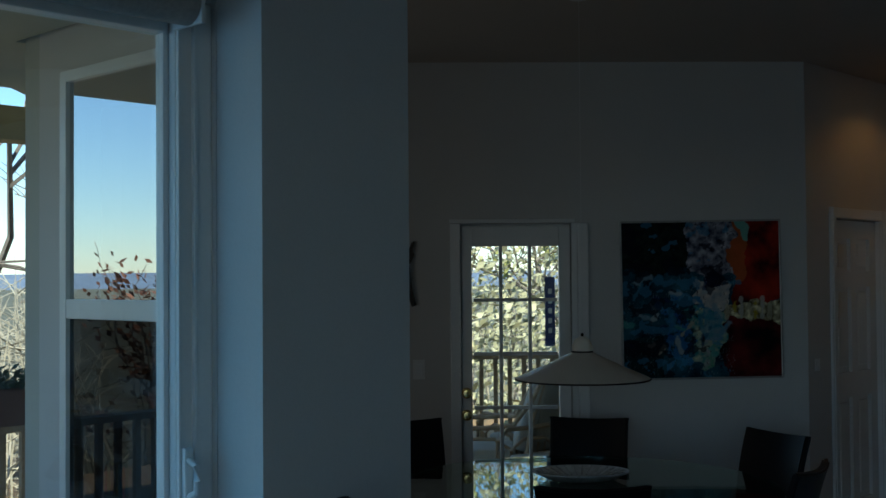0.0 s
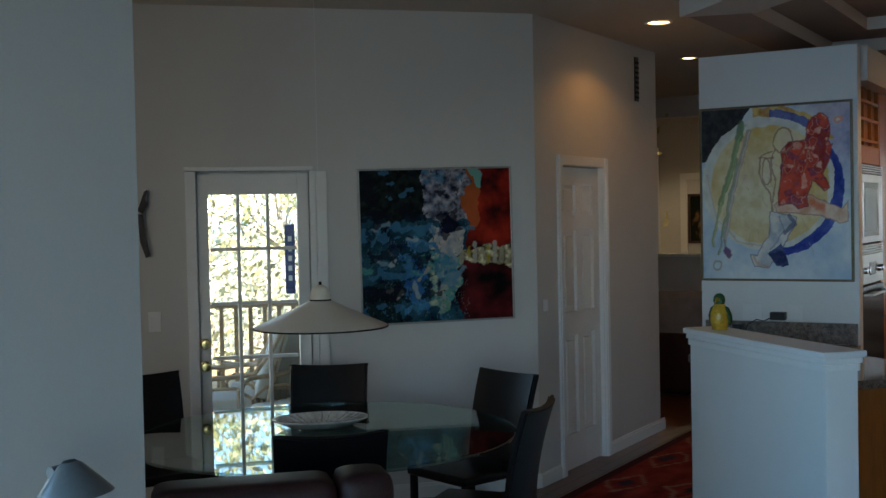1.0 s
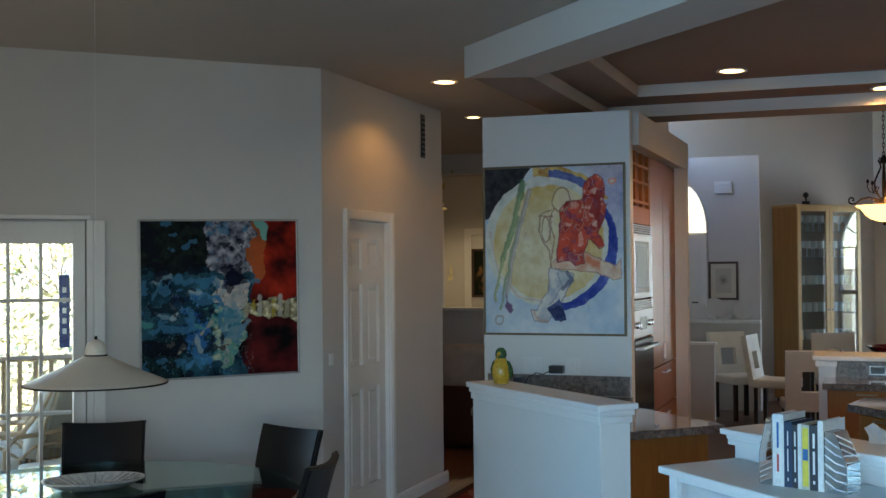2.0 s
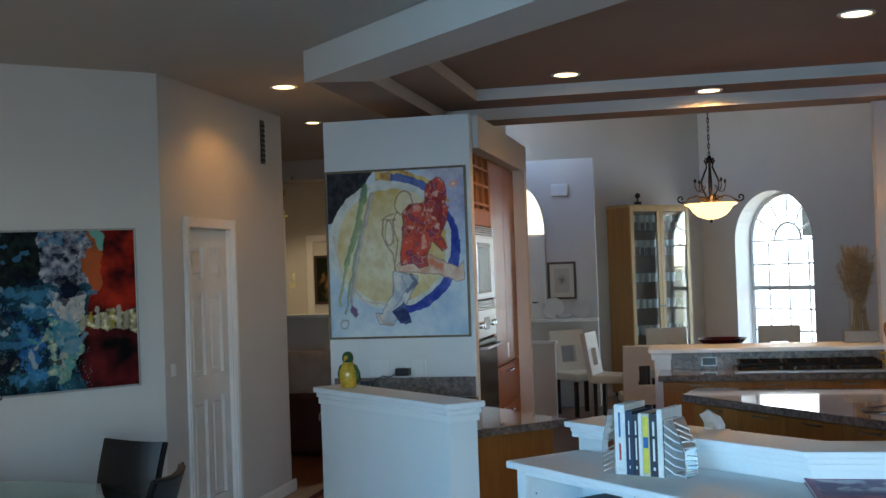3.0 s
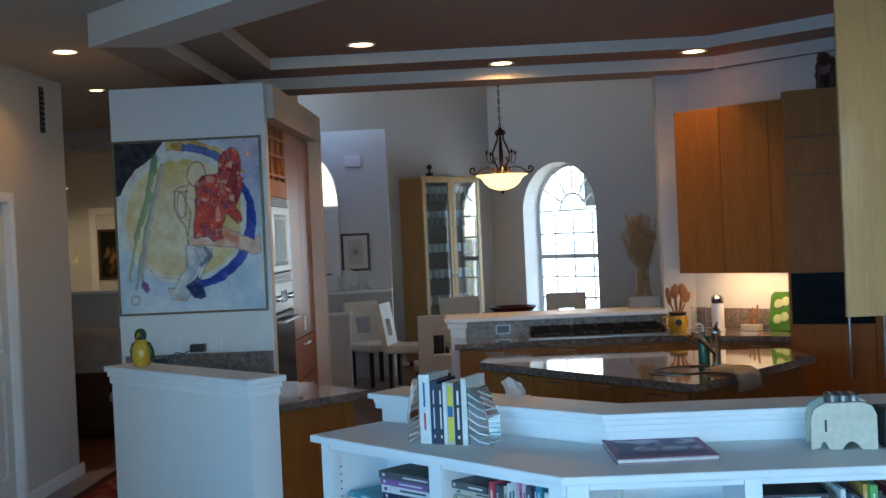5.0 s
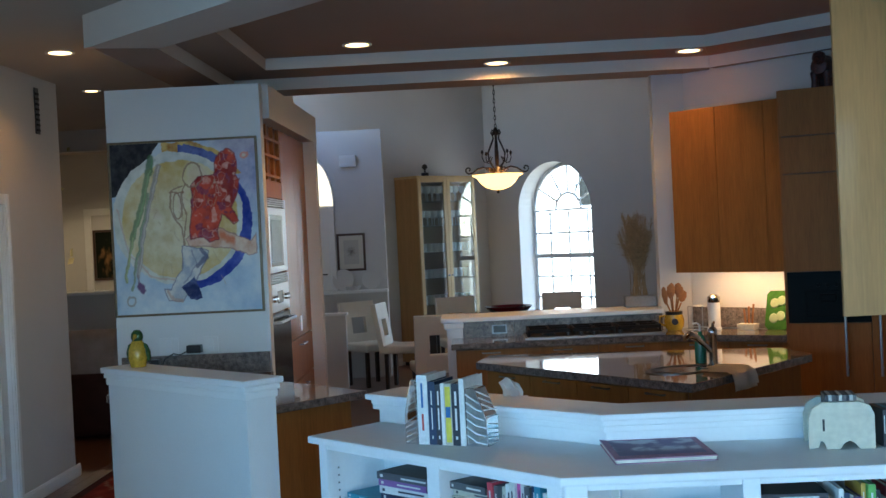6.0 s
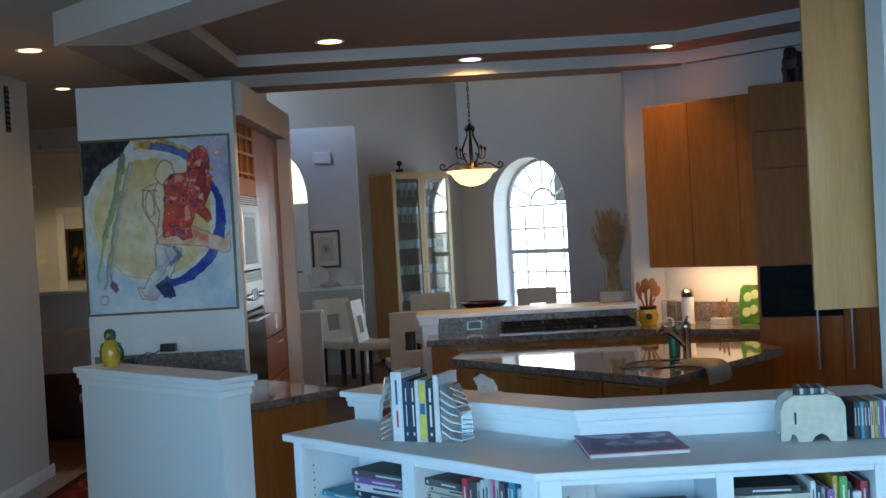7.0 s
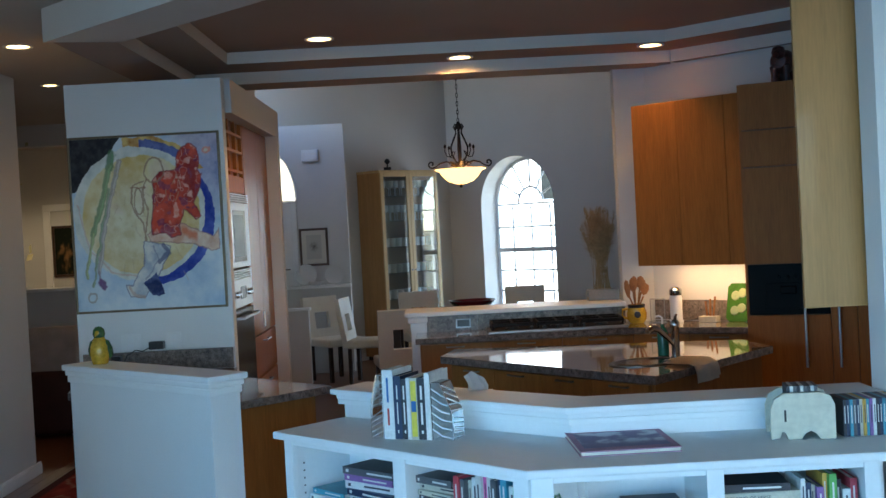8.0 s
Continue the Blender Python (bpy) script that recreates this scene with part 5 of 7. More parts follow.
fa = thing("faucet", "chrome pull-out kitchen faucet on the island", "faucet", pose(1.19, 6.30, 0.9095, 0, 0, 25))
part("body", lathe([(0, 0), (0.030, 0), (0.030, 0.012), (0.022, 0.016), (0.022, 0.17), (0.026, 0.175), (0.026, 0.20), (0.015, 0.215), (0, 0.215)], 20), M_CHROME, fa, "", True)
part("spout", tube([(0, 0, 0.07), (-0.05, 0, 0.12), (-0.11, 0, 0.17), (-0.15, 0, 0.185), (-0.18, 0, 0.165)], [0.013, 0.014, 0.018, 0.022, 0.018], 12), M_CHROME, fa, "", True)
part("lever", tube([(0, 0, 0.205), (0.02, 0.02, 0.225), (0.05, 0.05, 0.235)], [0.010, 0.008, 0.006], 8), M_CHROME, fa, "", True)
so = thing("soap_bottle", "green plastic soap bottle beside the faucet", "bottle", pose(1.16, 6.50, 0.9095))
part("bottle", lathe([(0, 0), (0.030, 0), (0.032, 0.01), (0.032, 0.12), (0.022, 0.15), (0.012, 0.158), (0.012, 0.175), (0, 0.175)], 18), mat("green_plastic", (0.02, 0.14, 0.09), 0.25), so, "", True)
part("pump", tube([(0, 0, 0.17), (0, 0, 0.21), (-0.015, 0, 0.222), (-0.04, 0, 0.218)], 0.006, 8), M_TRIM, so, "", True)
tw = thing("dish_towel", "beige folded dish towel over the island's edge", "towel")
em = run(0.955, 5.66, 49.3)
for k, (a, b, lift) in enumerate(((0.36, 0.60, 0.0), (0.375, 0.585, 0.011))):
    bm = bmesh.new()
    prof = [(0.20, 0.9135), (0.13, 0.917), (0.07, 0.921), (0.01, 0.922), (-0.020, 0.914), (-0.030, 0.885), (-0.034, 0.86), (-0.036, 0.825 + 0.02 * k)]
    n = 9
    g = []
    for i in range(n):
        f = i / (n - 1)
        wob = 0.006 * math.sin(f * 9 + k)
        g.append([bm.verts.new((a + (b - a) * f + 0.05 * (y > 0) * (y / 0.20), y - lift * (y < 0) + wob * (y < 0), z + lift * (y >= 0) + abs(wob) * (y >= 0))) for y, z in prof])
    for i in range(n - 1):
        for j in range(len(prof) - 1):
            bm.faces.new((g[i][j], g[i][j + 1], g[i + 1][j + 1], g[i + 1][j]))
    bmesh.ops.solidify(bm, geom=list(bm.faces), thickness=0.006)
    bm.transform(em)
    part("fold", bm, mat("towel_cloth", (0.78, 0.70, 0.58), 0.95, 0, 0.1, 12, 200, 0.5, 0.002), tw, "", True)

# ---- cooking side: base cabinets, worktop, raised bar ----
KF = [(-0.27, 7.98), (1.24, 7.98), (1.93, 7.60)]
base = thing("base_cabinet", "honey veneer base cabinets under the cooktop", "cabinet")
part("body", prism([(-0.24, 8.02), (1.25, 8.02), (1.99, 7.63), (2.3, 7.66), (1.50, 8.44), (-0.24, 8.44)], 0.09, 0.886), M_CAVITY, base)
fronts(base, (-0.24, 8.02), (0.25, 8.02), 1, 0.10, 0.880)
fronts(base, (0.25, 8.02), (1.24, 8.02), 2, 0.10, 0.880)
fronts(base, (1.25, 8.02), (1.95, 7.645), 2, 0.10, 0.880)
part("kitchen_worktop", prism(KF + [(2.28, 7.66), (1.50, 8.44), (-0.27, 8.44)], 0.888, 0.930, 0.005), M_GRANITE, None, "polished brown granite worktop round the cooktop", False, "worktop")
bar_t = thing("raised_bar", "raised white bar with a granite splash behind the cooktop", "bar", None, "", "structure")
part("core", bx(-0.27, 1.262, 8.47, 8.62, 0.0, 1.045), M_WALL, bar_t)
part("splash", bx(0.18, 1.262, 8.446, 8.469, 0.914, 1.044, 0.002), M_SPLASH, bar_t, "brown granite splash")
part("splash", bx(-0.19, 0.178, 8.446, 8.469, 0.914, 1.044, 0.002), M_SPLASH, bar_t, "brown granite splash")
part("end_post", bx(-0.31, -0.195, 8.43, 8.66, 0.0, 1.044, 0.004), M_TRIM, bar_t)
part("moulding", bx(-0.33, -0.185, 8.415, 8.68, 1.0, 1.0445, 0.008), M_TRIM, bar_t)
part("bar_top", bx(-0.35, 1.266, 8.41, 8.86, 1.046, 1.078, 0.006), M_TRIM, bar_t)
part("outlet", bx(0.02, 0.13, 8.438, 8.4455, 0.95, 1.015, 0.003), M_STEEL, bar_t, "steel socket plate")
part("outlet_face", bx(0.03, 0.12, 8.434, 8.4385, 0.958, 1.008, 0.002), M_BLACK, bar_t)
ck = thing("cooktop", "steel gas cooktop with black cast-iron grates", "cooktop", pose(0.24, 7.995, 0.9305))
part("tray", bx(0, 0.97, 0, 0.40, 0, 0.020, 0.006), M_STEEL, ck)
part("pan", bx(0.02, 0.95, 0.03, 0.385, 0.0202, 0.026, 0.002), M_IRON, ck, "black enamel pan")
for i in range(3):
    x0 = 0.025 + i * 0.312
    gr = part("grate", bx(x0, x0 + 0.295, 0.03, 0.050, 0.046, 0.070, 0.002), M_IRON, ck, "black cast-iron grate")
    for a, b, c, d in ((x0, x0 + 0.295, 0.355, 0.37), (x0, x0 + 0.015, 0.045, 0.355), (x0 + 0.28, x0 + 0.295, 0.045, 0.355), (x0 + 0.015, x0 + 0.28, 0.193, 0.207), (x0 + 0.14, x0 + 0.155, 0.045, 0.192), (x0 + 0.14, x0 + 0.155, 0.208, 0.355)):
        part("grate_bar", bx(a, b, c, d, 0.046, 0.072, 0.002), M_IRON, gr)
    for sx in (x0 + 0.002, x0 + 0.279):
        for sy in (0.032, 0.353):
            part("grate_foot", bx(sx, sx + 0.014, sy, sy + 0.014, 0.0262, 0.0455, 0.001), M_IRON, gr)
    for y in (0.12, 0.28):
        part("burner", lathe([(0, 0.022), (0.045, 0.022), (0.045, 0.036), (0.034, 0.042), (0, 0.044)], 18, None, Matrix.Translation((x0 + 0.147, y, 0))), M_BLACK, ck, "", True)
for i in range(5):
    part("knob", lathe([(0, 0.022), (0.017, 0.022), (0.015, 0.045), (0, 0.046)], 14, None, Matrix.Translation((0.30 + i * 0.09, 0.016, 0))), M_BLACK, ck, "", True)

# wall units in the corner
UM = run(1.345, 8.20, -45)
up = thing("wall_cabinet", "honey veneer wall cabinets under the beam", "cabinet", UM)
UZ0, UZ1 = 1.365, 2.47
part("body", bx(0.0, 0.905, 0.001, 0.32, UZ0, UZ1 - 0.002), M_MAPLE, up)
for a, b in ((0.0, 0.365), (0.369, 0.735), (0.739, 0.905)):
    part("door", bx(a, b, -0.021, 0.0, UZ0 - 0.022, UZ1, 0.002), M_MAPLE, up)
part("light_strip", bx(0.1, 0.8, 0.10, 0.16, UZ0 - 0.016, UZ0 - 0.001, 0.003), glow("strip_glow", (1.0, 0.80, 0.5), 2), up, "glowing under-cabinet strip light")
p = UM @ Vector((0.45, 0.18, UZ0 - 0.02))
area_light("under_cabinet_light", p, p + Vector((0.08, 0.08, -1)), 0.7, 0.05, 0.30, WARM)
part("backsplash", prism([(1.51, 8.535), (2.42, 7.625), (2.405, 7.61), (1.495, 8.52)], 0.932, 1.075), M_SPLASH, None, "low brown granite backsplash in the corner", False, "backsplash")

# tall units with the built-in coffee machine
TMx = run(1.93, 7.53, -22)
M_MACHINE = mat("matt_black", (0.003, 0.003, 0.003), 0.4, 0, 0.2, 8, 90, 0.05, 0.0005, spec=0.05)
ta = thing("tall_cabinet", "tall honey veneer cabinets with a black built-in machine", "cabinet", TMx)
part("body", bx(0.0, 0.50, 0.002, 0.20, 0.09, 2.505), M_CAVITY, ta)
part("side_panel", bx(-0.019, -0.001, 0.0, 0.20, 0.0, 2.51, 0.002), M_MAPLE, ta)
for z0, z1 in ((2.215, 2.51), (1.975, 2.205), (1.345, 1.965), (0.10, 1.01)):
    part("door", bx(0.0, 0.50, -0.022, 0.0, z0, z1, 0.002), M_MAPLE, ta)
cm = part("coffee_machine", bx(0.0, 0.50, -0.020, 0.0, 1.015, 1.34, 0.003), M_MACHINE, ta, "black built-in coffee machine")
part("spout_recess", bx(0.11, 0.40, -0.026, -0.019, 1.05, 1.22, 0.004), M_MACHINE, cm)
part("spout", bx(0.20, 0.30, -0.05, -0.024, 1.15, 1.20, 0.006), M_MACHINE, cm)
for k in range(3):
    part("dial", lathe([(0, 0), (0.014, 0), (0.012, 0.014), (0, 0.015)], 14, None, Matrix.Translation((0.19 + 0.055 * k, -0.020, 1.255)) @ pose(0, 0, 0, 90, 0, 0)), M_MACHINE, cm, "", True)
fr = thing("fridge", "built-in fridge behind honey veneer doors", "fridge", TMx)
part("body", bx(0.502, 0.82, 0.003, 0.20, 0.016, 2.504), M_CAVITY, fr)
part("door", bx(0.503, 0.66, -0.024, 0.0, 0.02, 2.51, 0.002), M_MAPLE, fr)
part("door", bx(0.664, 0.82, -0.024, 0.0, 0.02, 2.51, 0.002), M_MAPLE, fr)
for x, z0, z1 in ((0.350, 0.68, 1.66), (0.555, 0.68, 1.66)):
    part("handle", tube([(x, -0.024, z0 + 0.05), (x, -0.07, z0 + 0.05), (x, -0.07, z0), (x, -0.07, z1), (x, -0.07, z1 - 0.05), (x, -0.024, z1 - 0.05)], 0.0085, 8), M_STEEL, fr, "long steel bar handle", True)
M_CARVE = mat("dark_red_carving", (0.10, 0.025, 0.018), 0.5, 0, 0.4, 20)
bm = lathe([(0, -0.10), (0.05, -0.085), (0.075, -0.03), (0.078, 0.03), (0.05, 0.085), (0, 0.10)], 18, None, Matrix.Translation((0, 0, 0.135)) @ pose(0, 0, 0, 0, 90, 0))
for sx in (-0.055, 0.055):
    for sy in (-0.04, 0.04):
        lathe([(0, 0), (0.024, 0), (0.020, 0.05), (0.028, 0.10), (0, 0.12)], 10, bm, Matrix.Translation((sx, sy, 0)))
lathe([(0, -0.045), (0.035, -0.03), (0.045, 0.0), (0.035, 0.03), (0, 0.045)], 14, bm, Matrix.Translation((-0.10, -0.01, 0.185)))
tube([(-0.12, -0.01, 0.18), (-0.16, -0.012, 0.165), (-0.175, -0.012, 0.15)], [0.028, 0.020, 0.012], 10, bm)
bu = part("carved_figure", bm, M_CARVE, None, "dark red carved animal figure on the tall cabinet", True, "figurine")
bu.matrix_world = TMx @ pose(0.27, 0.09, 2.511, 0, 0, 75)

# on the kitchen worktop
WZ = 0.9305
jar = thing("utensil_jar", "yellow painted jar with a handle, full of wooden spoons", "jar", pose(1.32, 8.30, WZ))
part("jar", lathe([(0, 0), (0.05, 0), (0.068, 0.03), (0.072, 0.07), (0.058, 0.115), (0.062, 0.13), (0.056, 0.13), (0.052, 0.115), (0, 0.10)], 24), M_YEL, jar, "", True)
part("neck_band", lathe([(0.0585, 0.108), (0.0600, 0.114), (0.0635, 0.131), (0.0600, 0.134), (0.0560, 0.131)], 24), M_BLACK, jar, "black glazed neck", True)
part("painted_heart", lathe([(0, 0), (0.025, 0), (0.02, 0.004), (0, 0.005)], 14, None, Matrix.Translation((-0.005, -0.068, 0.065)) @ pose(0, 0, 0, 80, 0, 0)), M_BLACK, jar)
part("handle", tube([(-0.062, 0, 0.105), (-0.10, 0, 0.10), (-0.105, 0, 0.05), (-0.066, 0, 0.035)], 0.009, 8), M_YEL, jar, "", True)
M_SPOON = mat("spoon_wood", (0.33, 0.13, 0.04), 0.6, 0, 0.2)
for k in range(7):
    a = 2 * math.pi * k / 7
    dx, dy = 0.05 * math.cos(a) * 1.2, 0.04 * math.sin(a)
    top_z = 0.24 + 0.05 * ((k * 3) % 4) / 3
    sp = part("spoon", tube([(dx * 0.2, dy * 0.2, 0.10), (dx * 0.9, dy * 0.9, top_z - 0.05)], 0.006, 6), M_SPOON, jar, "wooden spoon", True)
    part("spoon_bowl", lathe([(0, -0.045), (0.018, -0.03), (0.026, 0.0), (0.020, 0.03), (0, 0.042)], 12, None, Matrix.Translation((dx * 1.1, dy * 1.1, top_z)) @ Matrix.Diagonal((0.95 + 4 * dx, 0.35, 1.2 - 3 * dx, 1)) @ pose(0, 0, 0, 0, 12 * math.cos(a), 0) @ Matrix.Diagonal((1, 0.35, 1, 1))), M_SPOON, sp, "", True)
tm = thing("soda_maker", "white and chrome bottle-shaped drink machine", "drink machine", pose(1.585, 8.20, WZ) @ Matrix.Diagonal((0.88, 0.88, 0.84, 1)))
part("body", lathe([(0, 0), (0.055, 0), (0.055, 0.015), (0.048, 0.02), (0.050, 0.20), (0.046, 0.23), (0, 0.235)], 22), M_TRIM, tm, "", True)
part("head", lathe([(0.045, 0.225), (0.052, 0.24), (0.050, 0.275), (0.03, 0.295), (0, 0.30)], 22), M_CHROME, tm, "", True)
part("nozzle", tube([(0, -0.045, 0.255), (0, -0.075, 0.25)], 0.018, 10), M_BLACK, tm, "", True)
rk = thing("wire_rack", "small steel wire stand on the worktop", "rack", pose(1.46, 8.24, WZ))
for x in (-0.05, 0.05):
    part("leg", tube([(x, 0, 0.0), (x, 0, 0.17)], 0.0035, 6), M_STEEL, rk)
part("top_bar", tube([(-0.05, 0, 0.17), (0.05, 0, 0.17)], 0.0035, 6), M_STEEL, rk)
part("foot", bx(-0.06, 0.06, -0.04, 0.04, 0, 0.004, 0.001), M_STEEL, rk)
nb = thing("napkin_box", "small pale box with wooden brushes in it", "box", pose(1.79, 8.08, WZ, 0, 0, -40) @ Matrix.Diagonal((0.82, 0.82, 0.85, 1)))
part("box", bx(-0.08, 0.08, -0.045, 0.045, 0, 0.05, 0.004), M_PALE, nb)
for k in range(3):
    part("brush", tube([(-0.02 + 0.03 * k, 0, 0.05), (-0.03 + 0.045 * k, 0, 0.17 + 0.02 * k)], 0.009, 8), M_SPOON, nb, "wooden brush handle", True)
pt = thing("platter", "green rectangular ceramic platter with pale shapes, standing upright", "platter", pose(1.955, 7.97, WZ, 0, 0, -42) @ pose(0, 0, 0, -14, 0, 0) @ Matrix.Diagonal((0.85, 1, 0.88, 1)))
M_PGREEN = mat("leaf_green_glaze", (0.06, 0.17, 0.025), 0.2, 0, 0.2, 15)
part("plate", prism([(-0.105, 0.03), (-0.075, 0.0), (0.075, 0.0), (0.105, 0.03), (0.105, 0.28), (0.075, 0.31), (-0.075, 0.31), (-0.105, 0.28)], -0.018, 0.0, 0.004, None, pose(0, 0, 0, 90, 0, 0)), M_PGREEN, pt)
for z in (0.09, 0.21):
    for x in (-0.03, 0.03):
        part("pale_shape", lathe([(0, 0), (0.040, 0.0), (0.034, 0.006), (0, 0.008)], 12, None, Matrix.Translation((x, -0.0005, z + 0.02 * (x > 0))) @ pose(0, 0, 0, 90, 0, 0)), mat("pale_glaze", (0.40, 0.48, 0.26), 0.25), pt, "", True)
gp = thing("dried_grass", "dried pampas grass in a grey metal pot on the bar", "plant", pose(1.14, 8.72, 1.079))
part("pot", bx(-0.115, 0.115, -0.06, 0.06, 0.0, 0.085, 0.008), mat("grey_zinc", (0.26, 0.26, 0.26), 0.6, 0.2), gp, "low grey metal trough")
rg = random.Random(9)
bm = bmesh.new()
hv, hf = [], []
for k in range(70):
    a, s = rg.uniform(0, 6.28), rg.uniform(0.02, 0.17)
    hgt = rg.uniform(0.46, 0.70)
    foot = Vector((rg.uniform(-0.07, 0.07), rg.uniform(-0.03, 0.03), 0.07))
    tip = Vector((s * math.cos(a) * 0.95, s * math.sin(a) * 0.6, hgt))
    mid = foot.lerp(tip, 0.5) - Vector((tip.x, tip.y, 0)) * 0.18
    tube([foot, mid, tip], [0.0022, 0.0017, 0.0008], 4, bm)
    for j in range(190):
        f = rg.uniform(0.0, 1.0)
        p = mid.lerp(tip, f)
        fat = 0.030 * math.sin(math.pi * min(1, 0.12 + 0.86 * f)) + 0.006
        q = p + Vector((rg.gauss(0, fat), rg.gauss(0, fat), rg.uniform(0.008, 0.05)))
        side = (q - p).cross(Vector((rg.gauss(0, 1), rg.gauss(0, 1), 0.2))).normalized() * 0.0011
        i0 = len(hv)
        hv += [p + side, p - side, q]
        hf.append((i0, i0 + 1, i0 + 2))
M_STRAW = mat("dry_straw", (0.36, 0.26, 0.14), 0.9, 0, 0.25, 20)
part("stems", bm, M_STRAW, gp)
me = bpy.data.meshes.new("plumes")
me.from_pydata(hv, [], hf)
me.materials.append(M_STRAW)
plumes = tagged(new("plumes", me), "feathery tan plumes")
plumes.parent = gp

# veneer cabinet end hanging over the ledge, daylight put into its paler tone
hc = thing("hanging_cabinet", "wooden wall cabinet end hanging over the ledge, paled as by daylight", "cabinet", pose(1.255, 4.22, 0))
part("side_panel", bx(0.0, 0.30, 0.0, 0.02, 1.33, 2.95, 0.002), M_MAPLE_L, hc)
part("body", prism([(0.004, 0.021), (0.30, 0.021), (1.15, 1.0), (0.86, 1.0)], 1.335, 2.95), M_MAPLE, hc)

# ---- dining nook ----
TC = (-3.1, 4.15)
tb = thing("dining_table", "round glass dining table on a steel pedestal", "table", pose(TC[0], TC[1], 0))
part("tabletop", lathe([(0, 0.738), (0.862, 0.738), (0.87, 0.742), (0.87, 0.747), (0.862, 0.751), (0, 0.751)], 72), M_TABLEGLASS, tb, "clear greenish glass top").visible_shadow = False
part("column", lathe([(0, 0.03), (0.06, 0.03), (0.055, 0.06), (0.055, 0.70), (0.11, 0.735), (0, 0.737)], 24), M_STEEL, tb, "", True)
part("foot", lathe([(0, 0), (0.30, 0), (0.30, 0.012), (0.08, 0.03), (0, 0.031)], 32), M_STEEL, tb, "", True)


def dark_chair():
    """Leather chair: seat at the origin's height, the sitter looks towards -y."""
    ch = thing("dining_chair", "black leather dining chair with a curved back", "chair", None, "chairs round the glass table")
    part("seat", bx(-0.22, 0.22, -0.22, 0.21, 0.43, 0.475, 0.018, None, None, 3), M_LEATHER, ch, "", True)
    bm = bmesh.new()
    rows = []
    for j in range(9):
        f = j / 8
        z = 0.44 + 0.46 * f
        y0 = 0.205 + 0.075 * f * f + 0.02 * f
        row = []
        for i in range(9):
            u = -1 + i / 4
            row.append(bm.verts.new(((0.205 + 0.01 * f) * u, y0 + 0.03 * (1 - u * u), z + 0.012 * u * u * f)))
        rows.append(row)
    for j in range(8):
        for i in range(8):
            bm.faces.new((rows[j][i], rows[j][i + 1], rows[j + 1][i + 1], rows[j + 1][i]))
    bmesh.ops.recalc_face_normals(bm, faces=bm.faces)
    bmesh.ops.solidify(bm, geom=list(bm.faces), thickness=0.032)
    bmesh.ops.bevel(bm, geom=[e for e in bm.edges if e.calc_face_angle(0) > 0.9], offset=0.008, segments=2, affect="EDGES")
    part("backrest", bm, M_LEATHER, ch, "", True)
    part("top_piping", tube([(0.215 * (-1 + i / 4), 0.285 + 0.03 * (1 - (-1 + i / 4) ** 2), 0.90 + 0.012 * (-1 + i / 4) ** 2) for i in range(9)], 0.006, 6), M_LEATHER, ch, "", True)
    for sx in (-1, 1):
        for sy in (-1, 1):
            part("leg", bx(-0.015, 0.015, -0.015, 0.015, 0.0, 0.43, 0.003, None, Matrix.Translation((sx * 0.195, 0.0 + sy * 0.19, 0))), M_LEATHER, ch)
    return ch


def chair_at(ob, x, y, turn, first=False):
    """x, y: middle of the back's top edge."""
    m = pose(x, y, 0, 0, 0, turn) @ Matrix.Translation((0, -0.29, 0))
    if first:
        ob.matrix_world = m
        return ob
    return copy_thing(ob, m)


dc = dark_chair()
chair_at(dc, -3.76, 5.09, 30, True)
chair_at(dc, -2.71, 5.21, -19)
chair_at(dc, -2.12, 4.36, -80)
chair_at(dc, -2.52, 3.42, -138)
chair_at(dc, -4.45, 4.36, 66)

pl = thing("serving_plate", "oval cut-glass serving dish on the table", "dish", pose(-3.20, 4.26, 0.7515, 0, 0, 42))
part("dish", lathe([(0, 0.004), (0.10, 0.004), (0.15, 0.014), (0.215, 0.042), (0.222, 0.043), (0.222, 0.036), (0.155, 0.006), (0.11, 0), (0, 0)], 40, None, Matrix.Diagonal((1, 0.72, 1, 1))), mat("cut_glass", (0.74, 0.78, 0.78), 0.12, 0, 0.2, 20, 120, 0.5, 0.002, spec=0.9), pl, "", True)
for k in range(30):
    a = 2 * math.pi * k / 30
    part("cut_rib", tube([(0.11 * math.cos(a), 0.08 * math.sin(a), 0.008), (0.205 * math.cos(a), 0.148 * math.sin(a), 0.041)], 0.003, 4), M_CRYSTAL, pl)

pe = thing("pendant_lamp", "white shallow cone pendant lamp over the table", "pendant lamp", pose(-3.11, 4.16, 0))
# Cream base carries the room's warm light over the white lacquer.
M_SHADE = mat("warm_lit_lacquer", (0.70, 0.63, 0.53), 0.35, 0, 0.03)
part("shade", lathe([(0.045, 1.345), (0.10, 1.318), (0.20, 1.272), (0.285, 1.236), (0.30, 1.228), (0.302, 1.224), (0.296, 1.222), (0.19, 1.266), (0.045, 1.335)], 48), M_SHADE, pe, "shallow white lacquered shade", True)
part("rim", tube([(0.301 * math.cos(2 * math.pi * i / 48), 0.301 * math.sin(2 * math.pi * i / 48), 1.224) for i in range(48)], 0.004, 6, None, None, True), M_IRON, pe, "dark rim")
part("cap", lathe([(0, 1.415), (0.012, 1.414), (0.034, 1.400), (0.046, 1.375), (0.047, 1.347), (0, 1.347)], 24), M_SHADE, pe, "", True)
part("collar", lathe([(0.047, 1.350), (0.049, 1.346), (0.049, 1.340), (0.045, 1.338)], 24), M_IRON, pe)
part("finial", lathe([(0, 1.43), (0.006, 1.428), (0.007, 1.414), (0, 1.412)], 10), M_IRON, pe)
